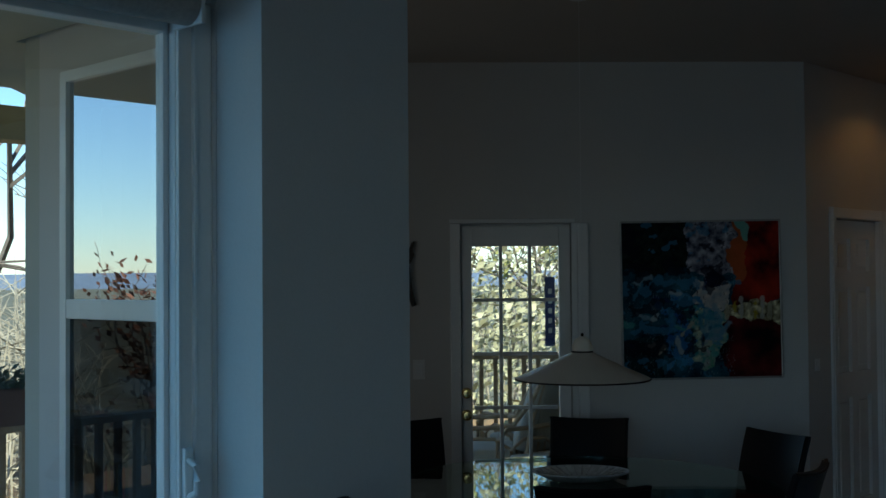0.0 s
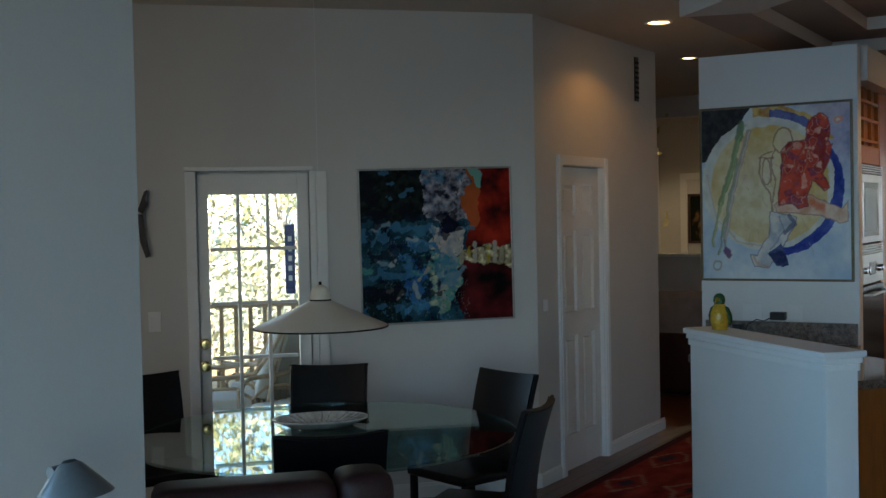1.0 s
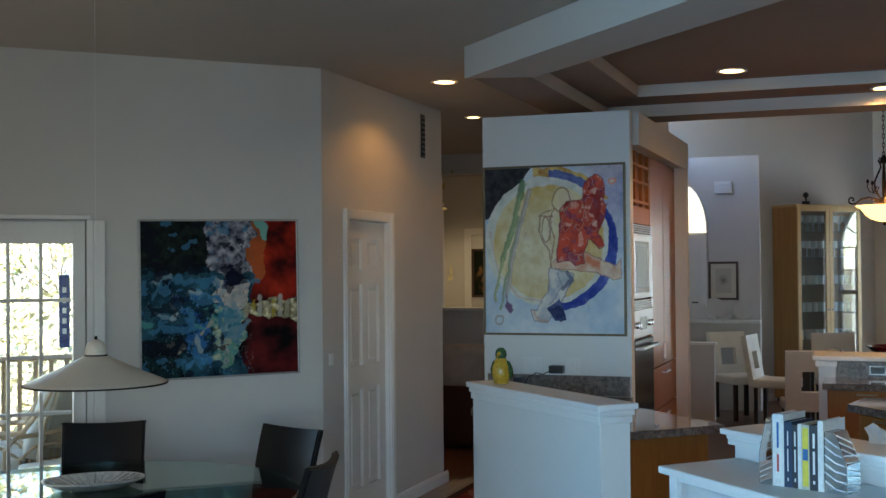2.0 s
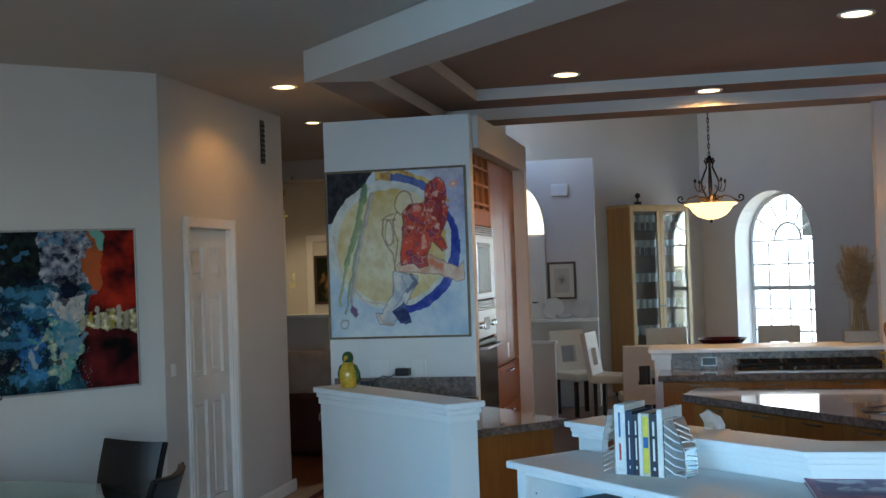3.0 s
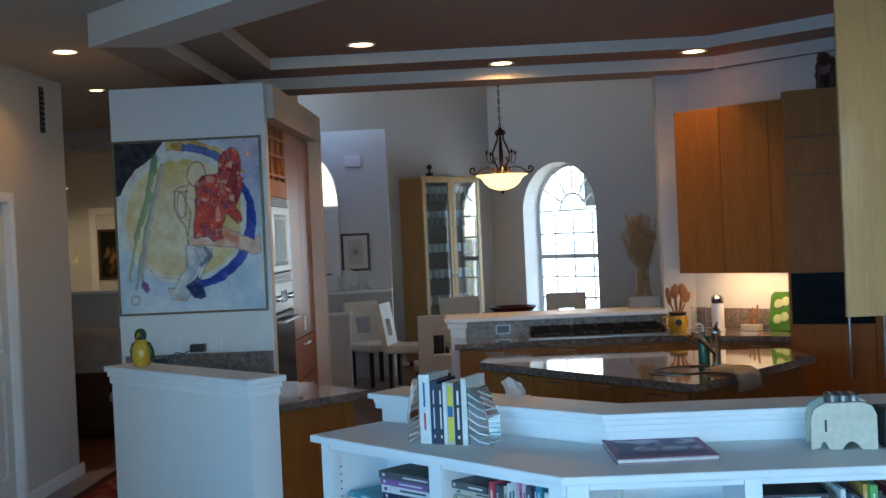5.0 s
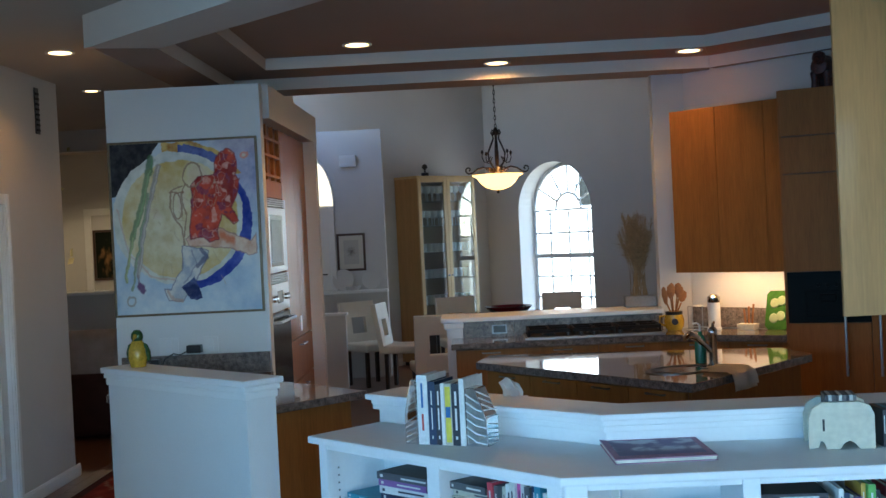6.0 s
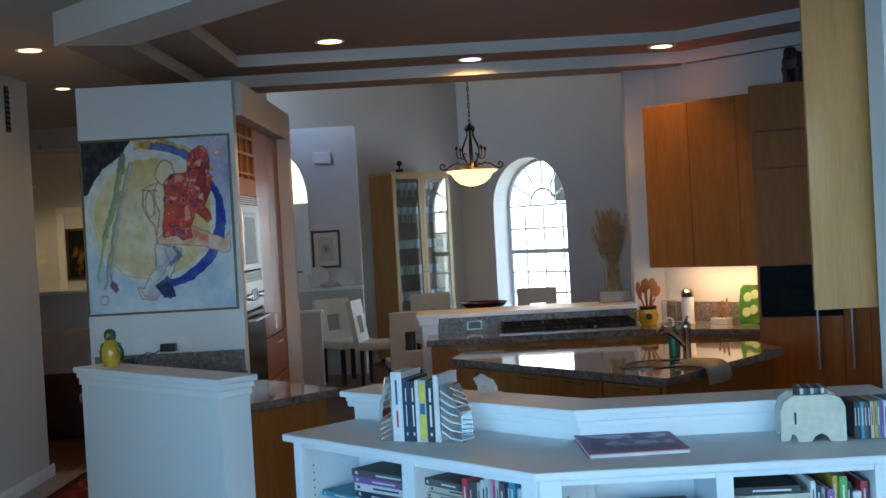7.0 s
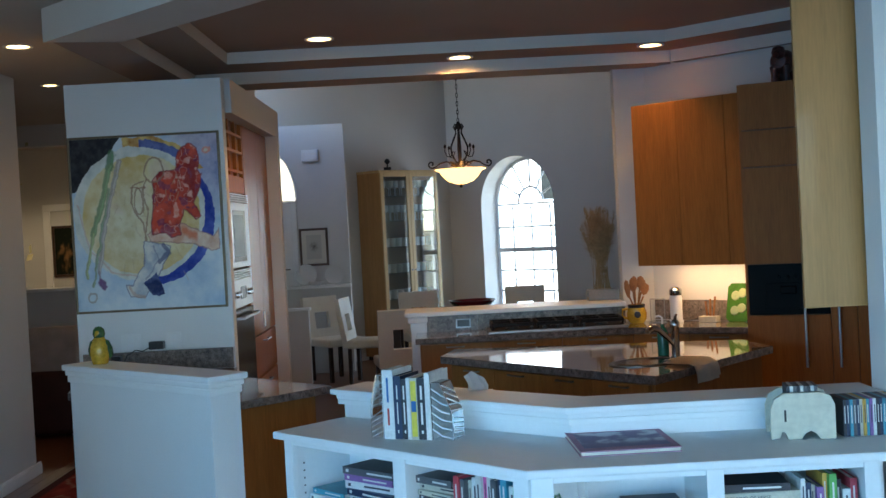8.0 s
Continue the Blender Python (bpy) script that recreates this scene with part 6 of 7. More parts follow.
part("cord", tube([(0, 0, 1.42), (0, 0, H)], 0.0008, 6), M_TRIM, pe)
part("canopy", lathe([(0, H - 0.03), (0.045, H - 0.025), (0.055, H - 0.001), (0, H - 0.001)], 20), M_TRIM, pe, "", True)

so = thing("brown_sofa", "brown leather sofa back below the dining table", "sofa", pose(-2.41, 2.90, 0, 0, 0, 45))
part("base", bx(-0.34, 0.75, -0.75, -0.06, 0.10, 0.42, 0.04, None, None, 3), M_BROWN, so, "", True)
for a, b, h in ((-0.36, 0.218, 0.885), (0.22, 0.40, 0.895)):
    part("back_cushion", bx(a, b, -0.20, 0.02, 0.40, h, 0.06, None, None, 4), M_BROWN, so, "", True)
for a, b in ((-0.33, 0.02), (0.03, 0.40)):
    part("seat_cushion", bx(a, b, -0.74, -0.21, 0.42, 0.52, 0.04, None, None, 3), M_BROWN, so, "", True)
for x in (-0.28, 0.68):
    for y in (-0.70, -0.10):
        part("foot", bx(x - 0.03, x + 0.03, y - 0.03, y + 0.03, 0, 0.10, 0.004), M_ESPRESSO, so)

dl = thing("desk_lamp", "grey adjustable desk lamp with a conical metal shade", "desk lamp", pose(-2.22, 1.92, 0.0))
M_GREYMETAL = mat("grey_metal", (0.19, 0.19, 0.19), 0.35, 0.6, 0.06)
shm = Matrix.Translation((-0.0, 0.02, 1.105)) @ pose(0, 0, 0, 4, -8, 0) @ Matrix.Diagonal((0.86, 0.86, 0.86, 1))
part("shade", lathe([(0.022, 0.02), (0.035, 0.012), (0.075, -0.035), (0.108, -0.078), (0.110, -0.082), (0.105, -0.080), (0.03, 0.004)], 32, None, shm), M_GREYMETAL, dl, "", True)
part("cap", lathe([(0, 0.026), (0.018, 0.024), (0.024, 0.018), (0, 0.016)], 16, None, shm), M_BLACK, dl, "", True)
part("arm", tube([(-0.050, 0.02, 1.092), (-0.17, 0.02, 0.95), (-0.23, 0.02, 0.86)], 0.010, 8), M_STEEL, dl, "", True)
part("joint", lathe([(0, -0.02), (0.016, -0.02), (0.016, 0.02), (0, 0.02)], 12, None, Matrix.Translation((-0.050, 0.02, 1.092)) @ pose(0, 0, 0, 90, 0, 0)), M_GREYMETAL, dl)
part("lower_arm", tube([(-0.23, 0.02, 0.86), (-0.20, 0.02, 0.55), (-0.18, 0.02, 0.03)], 0.010, 8), M_STEEL, dl, "", True)
part("base", lathe([(0, 0), (0.13, 0), (0.13, 0.015), (0.03, 0.03), (0, 0.03)], 28, None, Matrix.Translation((-0.18, 0.02, 0))), M_GREYMETAL, dl, "", True)

mk = thing("wall_ornament", "dark carved wooden ornament on the wall", "ornament", W1M @ pose(0.232, -0.01, 1.70))
part("upper_piece", prism([(-0.03, 0.08), (0.01, 0.19), (0.03, 0.20), (0.012, 0.14), (0.03, 0.12), (0.0, 0.06)], 0, 0.03, 0.004, None, pose(0, 0, 0, 90, 0, 0)), M_ESPRESSO, mk)
part("lower_piece", prism([(-0.03, 0.06), (0.0, 0.06), (0.015, -0.08), (0.035, -0.18), (0.01, -0.19), (-0.02, -0.10)], 0, 0.03, 0.004, None, pose(0, 0, 0, 90, 0, 0)), M_ESPRESSO, mk)

# ---- rug ----
def rug_paint(u, v):
    n1 = fbm(u * 2, v * 3, 6, 7.0)
    du, dv = (u * 3) % 1 - 0.5, (v * 5) % 1 - 0.5
    d = abs(du) + abs(dv) + 0.1 * n1
    c = mixc((0.14, 0.012, 0.012), (0.24, 0.03, 0.025), 0.5 + n1)
    if 0.30 < d < 0.36:
        c = (0.26, 0.13, 0.10)
    if d < 0.12:
        c = (0.03, 0.02, 0.04)
    if u < 0.06 or u > 0.94 or v < 0.04 or v > 0.96:
        c = (0.05, 0.012, 0.015)
    return c


rug = thing("rug", "dark red oriental rug on the wooden floor", "rug", pose(-2.92, 5.6, 0.0045))
part("wool_base", bx(0, 1.25, 0, 3.9, 0.0005, 0.010, 0.003), mat("rug_wool", (0.14, 0.015, 0.015), 0.95, 0, 0.3, 8, 200, 0.5), rug)
rc = canvas("pattern", 1.25, 3.9, 60, rug_paint, tinted("rug_pattern", 0.95, 0.5, 200, 0.3), rug)
rc.matrix_basis = pose(0, 0, 0.0108, -90, 0, 0)

# ---- hall ----
hs = thing("hall_sofa", "dark brown sofa with grey back cushions in the hall", "sofa", pose(-3.75, 10.6, 0))
M_TAUPE = mat("taupe_fabric", (0.27, 0.25, 0.24), 0.9, 0, 0.15, 8, 200, 0.4)
part("base", bx(-0.95, 0.75, -0.40, 0.40, 0.03, 0.60, 0.06, None, None, 3), M_BROWN, hs, "", True)
for a, b in ((-0.90, -0.12), (-0.10, 0.45)):
    part("back_cushion", bx(a, b, -0.36, -0.10, 0.55, 0.98, 0.09, None, None, 4), M_TAUPE, hs, "grey fabric cushion", True)
part("arm", bx(0.46, 0.78, -0.42, 0.42, 0.03, 0.72, 0.09, None, None, 4), M_BROWN, hs, "", True)
sill = part("trim_pass_through", bx(-4.50, -3.62, 11.94, 12.16, 1.235, 1.268, 0.004), M_TRIM, None, "white sill of the opening in the hall wall", False, "trim", "structure")
part("wall_study", bx(-6.4, -2.36, 15.0, 15.1, 0, H), M_WALL, None, "yellowish wall of the room beyond", False, "wall", "structure")
part("ceiling_study", prism([(-6.5, 12.15), (-2.37, 12.15), (-2.37, 15.0), (-6.5, 15.0)], H, H + 0.1), M_CEIL, None, "white ceiling of the room beyond", False, "ceiling", "structure")
part("wall_study_side", bx(-2.46, -2.36, 12.15, 15.0, 0, H), M_WALL, None, "side wall of the room beyond", False, "wall", "structure")
down_lamp(-4.32, 13.2, H - 0.02, 17, 150, 0.35, (1.0, 0.74, 0.42))
bs = thing("study_shelf", "tall white shelf with small objects in the room beyond", "shelf", pose(-6.12, 14.65, 0))
for x in (0.0, 0.62):
    part("side", bx(x, x + 0.025, 0, 0.34, 0, 2.6, 0.002), M_TRIM, bs)
for k in range(7):
    part("shelf", bx(0.026, 0.619, 0.0, 0.33, 0.1 + k * 0.40, 0.125 + k * 0.40, 0.002), M_TRIM, bs)
for k in range(2, 6):
    for j in range(3):
        o = thing("vase", "small dark ceramic vase on the far shelf", "vase", pose(-6.12 + 0.16 + j * 0.17, 14.8, 0.126 + k * 0.40), "vases")
        part("body", lathe([(0, 0), (0.03, 0), (0.05, 0.06), (0.045, 0.12), (0.02, 0.16), (0.026, 0.19), (0, 0.19)], 14), (M_BROWN, M_GRN, M_BRASS)[(j + k) % 3], o, "", True)
pc = thing("dark_painting", "dark framed still-life painting in the room beyond", "painting", pose(-5.045, 14.985, 1.33))
canvas("canvas", 0.30, 0.60, 24, lambda u, v: mixc((0.01, 0.015, 0.01), (0.30, 0.16, 0.06), smooth01(0.1, 0.6, 0.45 - math.hypot(u - 0.5, (v - 0.4)) + 0.4 * fbm(u, v, 5, 3))), M_PAINT, pc)
part("backing", bx(0, 0.30, 0.001, 0.012, 0, 0.60), M_BLACK, pc)
framed(pc, 0.30, 0.60, 0.03, 0.013, M_FRAME_D)
dr = thing("trim_study_opening", "white door casing in the room beyond", "trim", pose(-5.18, 15.0, 0), "", "structure")
part("casing", bx(0.0, 0.09, -0.03, -0.001, 0, 2.15, 0.004), M_TRIM, dr)
part("head_casing", bx(0.0, 1.1, -0.03, -0.001, 2.152, 2.24, 0.004), M_TRIM, dr)

# ---- far dining room ----
part("wall_partition", bx(-2.35, -1.17, 14.0, 14.12, 0, 3.0), M_WALL, None, "grey-lit plaster partition with a ledge", False, "wall", "structure")
part("trim_ledge", bx(-2.2, -1.16, 13.86, 13.999, 1.03, 1.065, 0.005), M_TRIM, None, "white ledge on the partition", False, "trim", "structure")
part("trim_wainscot", bx(-2.2, -1.17, 13.95, 13.998, 0.0, 1.028, 0.003), M_WALL, None, "plain panel below the ledge", False, "trim", "structure")
pw = thing("pony_wall", "low white wall stub with a cap", "half wall", None, "", "structure")
part("core", bx(-1.95, -1.58, 12.95, 13.07, 0, 0.83), M_WALL, pw)
part("cap", bx(-1.98, -1.56, 12.93, 13.09, 0.831, 0.86, 0.006), M_TRIM, pw)
tr = thing("window_4", "bright half-round transom window over the entrance", "window", pose(-2.05, 13.995, 2.10), "", "structure")
half_arc = [(0.27 * math.cos(math.pi * i / 16), 0.57 * math.sin(math.pi * i / 16)) for i in range(17)]
# Pane emits by itself to stand in for daylight behind it.
part("pane", prism(half_arc, 0.001, 0.005, 0, None, pose(0, 0, 0, 90, 0, 0)), glow("daylight_glow", (1.0, 0.90, 0.66), 0.2), tr, "pane glowing in place of daylight")
part("frame", tube([(x * 1.02, -0.006, z * 1.02) for x, z in half_arc], 0.012, 6), M_TRIM, tr)
en = thing("door_3", "white entrance door below the transom", "door", pose(-2.32, 13.99, 0), "", "structure")
part("leaf", bx(0.0, 0.48, -0.03, 0.006, 1.07, 2.06, 0.004), M_DOOR, en)
part("casing", bx(0.481, 0.54, -0.036, 0.006, 1.07, 2.09, 0.004), M_TRIM, en)
part("door_handle", tube([(0.43, -0.03, 1.27), (0.43, -0.07, 1.27), (0.37, -0.07, 1.27)], 0.008, 6), M_IRON, en)


def print_fn(u, v):
    c = (0.62, 0.58, 0.50)
    if 0.18 < u < 0.82 and 0.14 < v < 0.86:
        c = (0.50, 0.47, 0.42)
        d = math.hypot((u - 0.5) * 0.8, v - 0.52)
        if d < 0.22 + 0.05 * fbm(u, v, 9, 2):
            c = mixc((0.16, 0.14, 0.12), c, smooth01(0.0, 0.24, d + 0.2 * abs(fbm(u, v, 16, 4))))
    return c


pc = thing("framed_print", "small framed print with a pale mount", "picture", pose(-1.735, 13.985, 1.325))
canvas("print", 0.29, 0.40, 40, print_fn, M_PRINT, pc).location = (0, -0.004, 0)
part("backing", bx(0, 0.29, 0.0, 0.012, 0, 0.40), M_BLACK, pc)
framed(pc, 0.29, 0.40, 0.028, 0.013, M_FRAME_D)
vt = thing("wall_sconce", "small white louvred wall fitting", "wall fitting", pose(-1.58, 13.998, 2.63))
part("box", bx(-0.10, 0.10, -0.05, 0.0, -0.07, 0.07, 0.005), M_TRIM, vt)
for k in range(3):
    part("louvre", bx(-0.08, 0.08, -0.062, -0.049, -0.05 + k * 0.04, -0.03 + k * 0.04, 0.002), M_SHELF, vt)
for x, r in ((-1.70, 0.13), (-1.36, 0.115)):
    o = thing("display_plate", "white round plate leaning on the ledge", "plate", pose(x, 13.93, 1.066) @ pose(0, 0, 0, -14, 0, 0), "plates on the ledge")
    part("plate", lathe([(0, 0), (r * 0.6, 0.0), (r, 0.016), (r, 0.022), (r * 0.6, 0.008), (0, 0.007)], 28, None, Matrix.Translation((0, 0.0, r)) @ pose(0, 0, 0, 90, 0, 0)), M_WALL, o, "", True)
sc = thing("shallow_bowl", "small pale bowl on the ledge", "bowl", pose(-1.58, 13.92, 1.066))
part("bowl", lathe([(0, 0), (0.05, 0), (0.09, 0.03), (0.10, 0.05), (0.094, 0.05), (0.06, 0.012), (0, 0.01)], 20), M_TRIM, sc, "", True)

# display cabinet, standing across the corner
DM = run(-0.80, 14.76, 45)
dcab = thing("display_cabinet", "pale maple display cabinet with glass doors, full of glassware", "display cabinet", DM)
DW, DD, DH = 1.02, 0.43, 2.42
M_CABPALE = mat("pale_maple", (0.60, 0.40, 0.18), 0.45, 0, 0.12, 2.0, 14, 0.06, 0.001, (8, 8, 0.6), 0.1)
M_CABTAN = mat("tan_veneer", (0.50, 0.27, 0.105), 0.5, 0, 0.12, 2.0, 14, 0.06, 0.001, (9, 9, 0.7), spec=0.2)
part("side", bx(0, 0.022, 0.0, DD, 0.05, DH, 0.002), M_CABTAN, dcab, "tan veneer side")
part("side", bx(DW - 0.022, DW, 0.0, DD, 0.05, DH, 0.002), M_CABTAN, dcab, "tan veneer side")
part("top", bx(-0.005, DW + 0.005, -0.005, DD, DH + 0.001, DH + 0.03, 0.003), M_CABPALE, dcab)
# Back is darker than the maple so its colour holds the inner shade.
part("back", bx(0.023, DW - 0.023, DD - 0.012, DD, 0.05, DH - 0.001), mat("back_in_shade", (0.27, 0.20, 0.13), 0.5), dcab, "back panel darkened for the shade inside")
part("plinth", bx(0.03, DW - 0.03, 0.03, DD - 0.02, 0, 0.05), M_ESPRESSO, dcab)
part("floor_board", bx(0.023, DW - 0.023, 0.03, DD - 0.013, 0.42, 0.44), M_CABPALE, dcab)
part("drawer", bx(0.024, DW - 0.024, 0.0, 0.02, 0.06, 0.41, 0.002), M_CABPALE, dcab)
SHELVES = (0.44, 0.78, 1.12, 1.46, 1.80, 2.12)
M_CABGLASS = pane("cabinet_glass", (0.93, 0.96, 0.95), 0.22)
M_SHELFGLASS = pane("shelf_glass", (0.80, 0.92, 0.90), 0.05)
for z in SHELVES[1:]:
    part("glass_shelf", bx(0.024, DW - 0.024, 0.035, DD - 0.014, z - 0.008, z), M_SHELFGLASS, dcab)
for a, b in ((0.0, 0.508), (0.512, 1.02)):
    d = part("door", bx(a, a + 0.055, -0.022, -0.001, 0.43, DH, 0.003), M_CABPALE, dcab, "pale maple door frame")
    part("stile", bx(b - 0.055, b, -0.022, -0.001, 0.43, DH, 0.003), M_CABPALE, d)
    for z0, z1 in ((0.43, 0.485), (DH - 0.055, DH)):
        part("rail", bx(a + 0.056, b - 0.056, -0.022, -0.001, z0, z1, 0.003), M_CABPALE, d)
    part("pane", bx(a + 0.05, b - 0.05, -0.013, -0.009, 0.48, DH - 0.05), M_CABGLASS, d)
    part("knob", lathe([(0, 0), (0.010, 0), (0.012, 0.02), (0, 0.022)], 10, None, Matrix.Translation((b - 0.03 if a < 0.1 else a + 0.03, -0.022, 1.15)) @ pose(0, 0, 0, 90, 0, 0)), M_STEEL, d)
M_GLASSWARE = mat("glassware", (0.72, 0.77, 0.79), 0.08, 0, 0.1)


def goblet():
    g = thing("wine_glass", "clear stemmed glass in the display cabinet", "glass", None, "glassware")
    part("bowl", lathe([(0.006, 0.10), (0.03, 0.115), (0.040, 0.15), (0.036, 0.20), (0.034, 0.20), (0.037, 0.15), (0.02, 0.112)], 14), M_GLASSWARE, g, "", True)
    part("stem", lathe([(0, 0), (0.034, 0), (0.034, 0.003), (0.005, 0.008), (0.005, 0.10), (0, 0.10)], 12), M_GLASSWARE, g, "", True)
    return g


def tumbler():
    g = thing("tumbler", "short clear tumbler in the display cabinet", "glass", None, "glassware")
    part("body", lathe([(0, 0), (0.032, 0), (0.038, 0.11), (0.036, 0.11), (0.030, 0.008), (0, 0.008)], 14), M_GLASSWARE, g, "", True)
    return g


kinds = [goblet(), tumbler()]
used = [False, False]
rk2 = random.Random(2)
for k, z in enumerate(SHELVES):
    kind = (1, 1, 1, 1, 0, 0)[k]
    for i in range(9):
        for yy in (0.13, 0.28):
            m = DM @ pose(0.08 + i * 0.107 + rk2.uniform(-0.012, 0.012), yy, z + 0.001)
            if not used[kind]:
                kinds[kind].matrix_world = m
                used[kind] = True
            else:
                copy_thing(kinds[kind], m)
fg = part("heron_figure", lathe([(0, 0), (0.05, 0), (0.05, 0.05), (0.012, 0.055), (0.010, 0.09), (0.04, 0.12), (0.03, 0.15), (0, 0.17)], 14), M_BLACK, None, "small dark figurine on the display cabinet", True, "figurine")
fg.matrix_world = DM @ pose(0.34, 0.2, DH + 0.031)


# cream dining chairs with a square hole in the back
def cream_chair():
    """The sitter looks towards -y; the back's top stands at y = 0.27."""
    ch = thing("cream_chair", "cream leather dining chair with a square hole in its back", "chair", None, "cream chairs")
    part("seat", bx(-0.23, 0.23, -0.25, 0.22, 0.40, 0.49, 0.025, None, None, 3), M_CREAM, ch, "", True)
    bk = bmesh.new()
    lean = pose(0, 0.20, 0.42, -9, 0, 0)
    for a, b, z0, z1 in ((-0.23, -0.095, 0, 0.54), (0.095, 0.23, 0, 0.54), (-0.095, 0.095, 0.36, 0.54), (-0.095, 0.095, 0.0, 0.17)):
        bx(a, b, 0, 0.055, z0, z1, 0, bk)
    bmesh.ops.remove_doubles(bk, verts=bk.verts, dist=1e-4)
    bk.transform(lean)
    part("backrest", bk, M_CREAM, ch)
    for sx in (-1, 1):
        for y in (-0.20, 0.19):
            part("leg", bx(-0.02, 0.02, -0.02, 0.02, 0, 0.40, 0.003, None, Matrix.Translation((sx * 0.19, y, 0))), M_ESPRESSO, ch, "dark wooden leg")
    return ch


cc = cream_chair()
cc.matrix_world = pose(-1.33, 13.25, 0, 0, 0, 38)
for x, y, r in ((-0.90, 12.9, 80), (-0.50, 10.95, 190), (-0.28, 13.2, 15), (0.85, 13.2, -8), (1.75, 12.6, -70), (1.05, 10.9, 170)):
    copy_thing(cc, pose(x, y, 0, 0, 0, r))
ft = thing("far_table", "dark wooden dining table set behind the bar", "table", pose(0.30, 12.1, 0))
part("tabletop", bx(-0.95, 0.95, -0.5, 0.5, 0.71, 0.75, 0.006), M_ESPRESSO, ft)
for sx in (-0.85, 0.85):
    for sy in (-0.42, 0.42):
        part("leg", bx(sx - 0.035, sx + 0.035, sy - 0.035, sy + 0.035, 0, 0.709, 0.004), M_ESPRESSO, ft)
bo = thing("red_bowl", "wide shallow dark red bowl on a foot", "bowl", pose(0.24, 12.2, 0.751))
part("bowl", lathe([(0, 0), (0.09, 0), (0.08, 0.05), (0.10, 0.07), (0.20, 0.10), (0.255, 0.15), (0.248, 0.152), (0.18, 0.115), (0, 0.085)], 32), mat("dark_red_lacquer", (0.14, 0.012, 0.018), 0.2), bo, "", True)

# iron pendant with an amber bowl
PX, PY = 0.165, 11.0
ip = thing("iron_pendant", "wrought-iron pendant with a glowing amber glass bowl", "pendant lamp", pose(PX, PY, 0))
m_amber = glow("amber_glass", (1.0, 0.52, 0.14), 0.55)
part("bowl", lathe([(0.0, 2.085), (0.05, 2.09), (0.12, 2.115), (0.165, 2.155), (0.20, 2.205), (0.245, 2.228), (0.240, 2.233), (0.19, 2.214), (0.15, 2.165), (0.0, 2.10)], 40), m_amber, ip, "glowing amber glass bowl", True)
part("finial", lathe([(0, 2.05), (0.012, 2.058), (0.016, 2.072), (0.006, 2.084), (0.02, 2.09), (0, 2.092)], 12), M_IRON, ip, "", True)
part("rod", tube([(0, 0, 2.10), (0, 0, 2.62)], 0.010, 8), M_IRON, ip)
LYRE = ((0.012, 2.645), (0.034, 2.655), (0.046, 2.63), (0.030, 2.605), (0.026, 2.57), (0.052, 2.51), (0.080, 2.44), (0.076, 2.375), (0.045, 2.315), (0.022, 2.27), (0.030, 2.245))
VOLUTE = [(0.030, 2.250), (0.070, 2.285), (0.130, 2.305), (0.190, 2.290), (0.235, 2.258)] + [(0.272 + 0.040 * (1 - t / 13) * math.cos(4.0 + t * 0.62), 2.285 + 0.040 * (1 - t / 13) * math.sin(4.0 + t * 0.62)) for t in range(12)]
BUD = ((0.070, 2.400), (0.110, 2.345), (0.150, 2.350), (0.172, 2.395), (0.168, 2.425))
for k in range(4):
    a = 2 * math.pi * k / 4 + 0.12
    ca, sa = math.cos(a), math.sin(a)
    part("lyre_arm", tube([(r_ * ca, r_ * sa, z_) for r_, z_ in LYRE], 0.0085, 8), M_IRON, ip, "", True)
    part("volute", tube([(r_ * ca, r_ * sa, z_) for r_, z_ in VOLUTE], 0.0078, 8), M_IRON, ip, "", True)
    cb, sb = math.cos(a + 0.5), math.sin(a + 0.5)
    st_ = part("leaf_stem", tube([(r_ * cb, r_ * sb, z_) for r_, z_ in BUD], 0.0048, 6), M_IRON, ip, "", True)
    part("leaf_bud", lathe([(0, -0.022), (0.013, -0.006), (0.011, 0.012), (0, 0.026)], 10, None, Matrix.Translation((0.168 * cb, 0.168 * sb, 2.44))), M_IRON, st_, "", True)
    part("rim_curl", tube([((0.10 + 0.030 * math.cos(t * 0.6) * (1 - t / 14)) * cb, (0.10 + 0.030 * math.cos(t * 0.6) * (1 - t / 14)) * sb, 2.275 + 0.030 * math.sin(t * 0.6) * (1 - t / 14)) for t in range(11)], 0.0055, 6), M_IRON, ip, "", True)
part("hub", lathe([(0, 2.60), (0.03, 2.61), (0.035, 2.635), (0.02, 2.66), (0.012, 2.68), (0, 2.68)], 16), M_IRON, ip, "", True)
for k in range(40):
    z = 2.69 + k * 0.04
    if z > H2 - 0.06:
        break
    ring = [(0.009 * math.cos(2 * math.pi * i / 8), 0.0, z + 0.026 * math.sin(2 * math.pi * i / 8)) for i in range(8)]
    part("chain_link", tube([Matrix.Rotation(radians(90 * (k % 2)), 3, "Z") @ Vector(q) for q in ring], 0.0035, 5, None, None, True), M_IRON, ip)
part("canopy", lathe([(0, H2 - 0.06), (0.05, H2 - 0.04), (0.06, H2 - 0.001), (0, H2 - 0.001)], 18), M_IRON, ip, "", True)
pl_ = new("pendant_bulb", bpy.data.lights.new("pendant_bulb", "POINT"))
pl_.data.energy, pl_.data.color, pl_.data.shadow_soft_size = 1.4, WARM, 0.08
pl_.location = (PX, PY, 2.24)

# ---- outside: porch behind the glazed door ----
M_RATTAN = mat("rattan", (0.46, 0.32, 0.19), 0.6, 0, 0.25, 12, 90, 0.4)
M_CUSHION = mat("linen_cushion", (0.50, 0.45, 0.36), 0.95, 0, 0.1, 10, 160, 0.3)
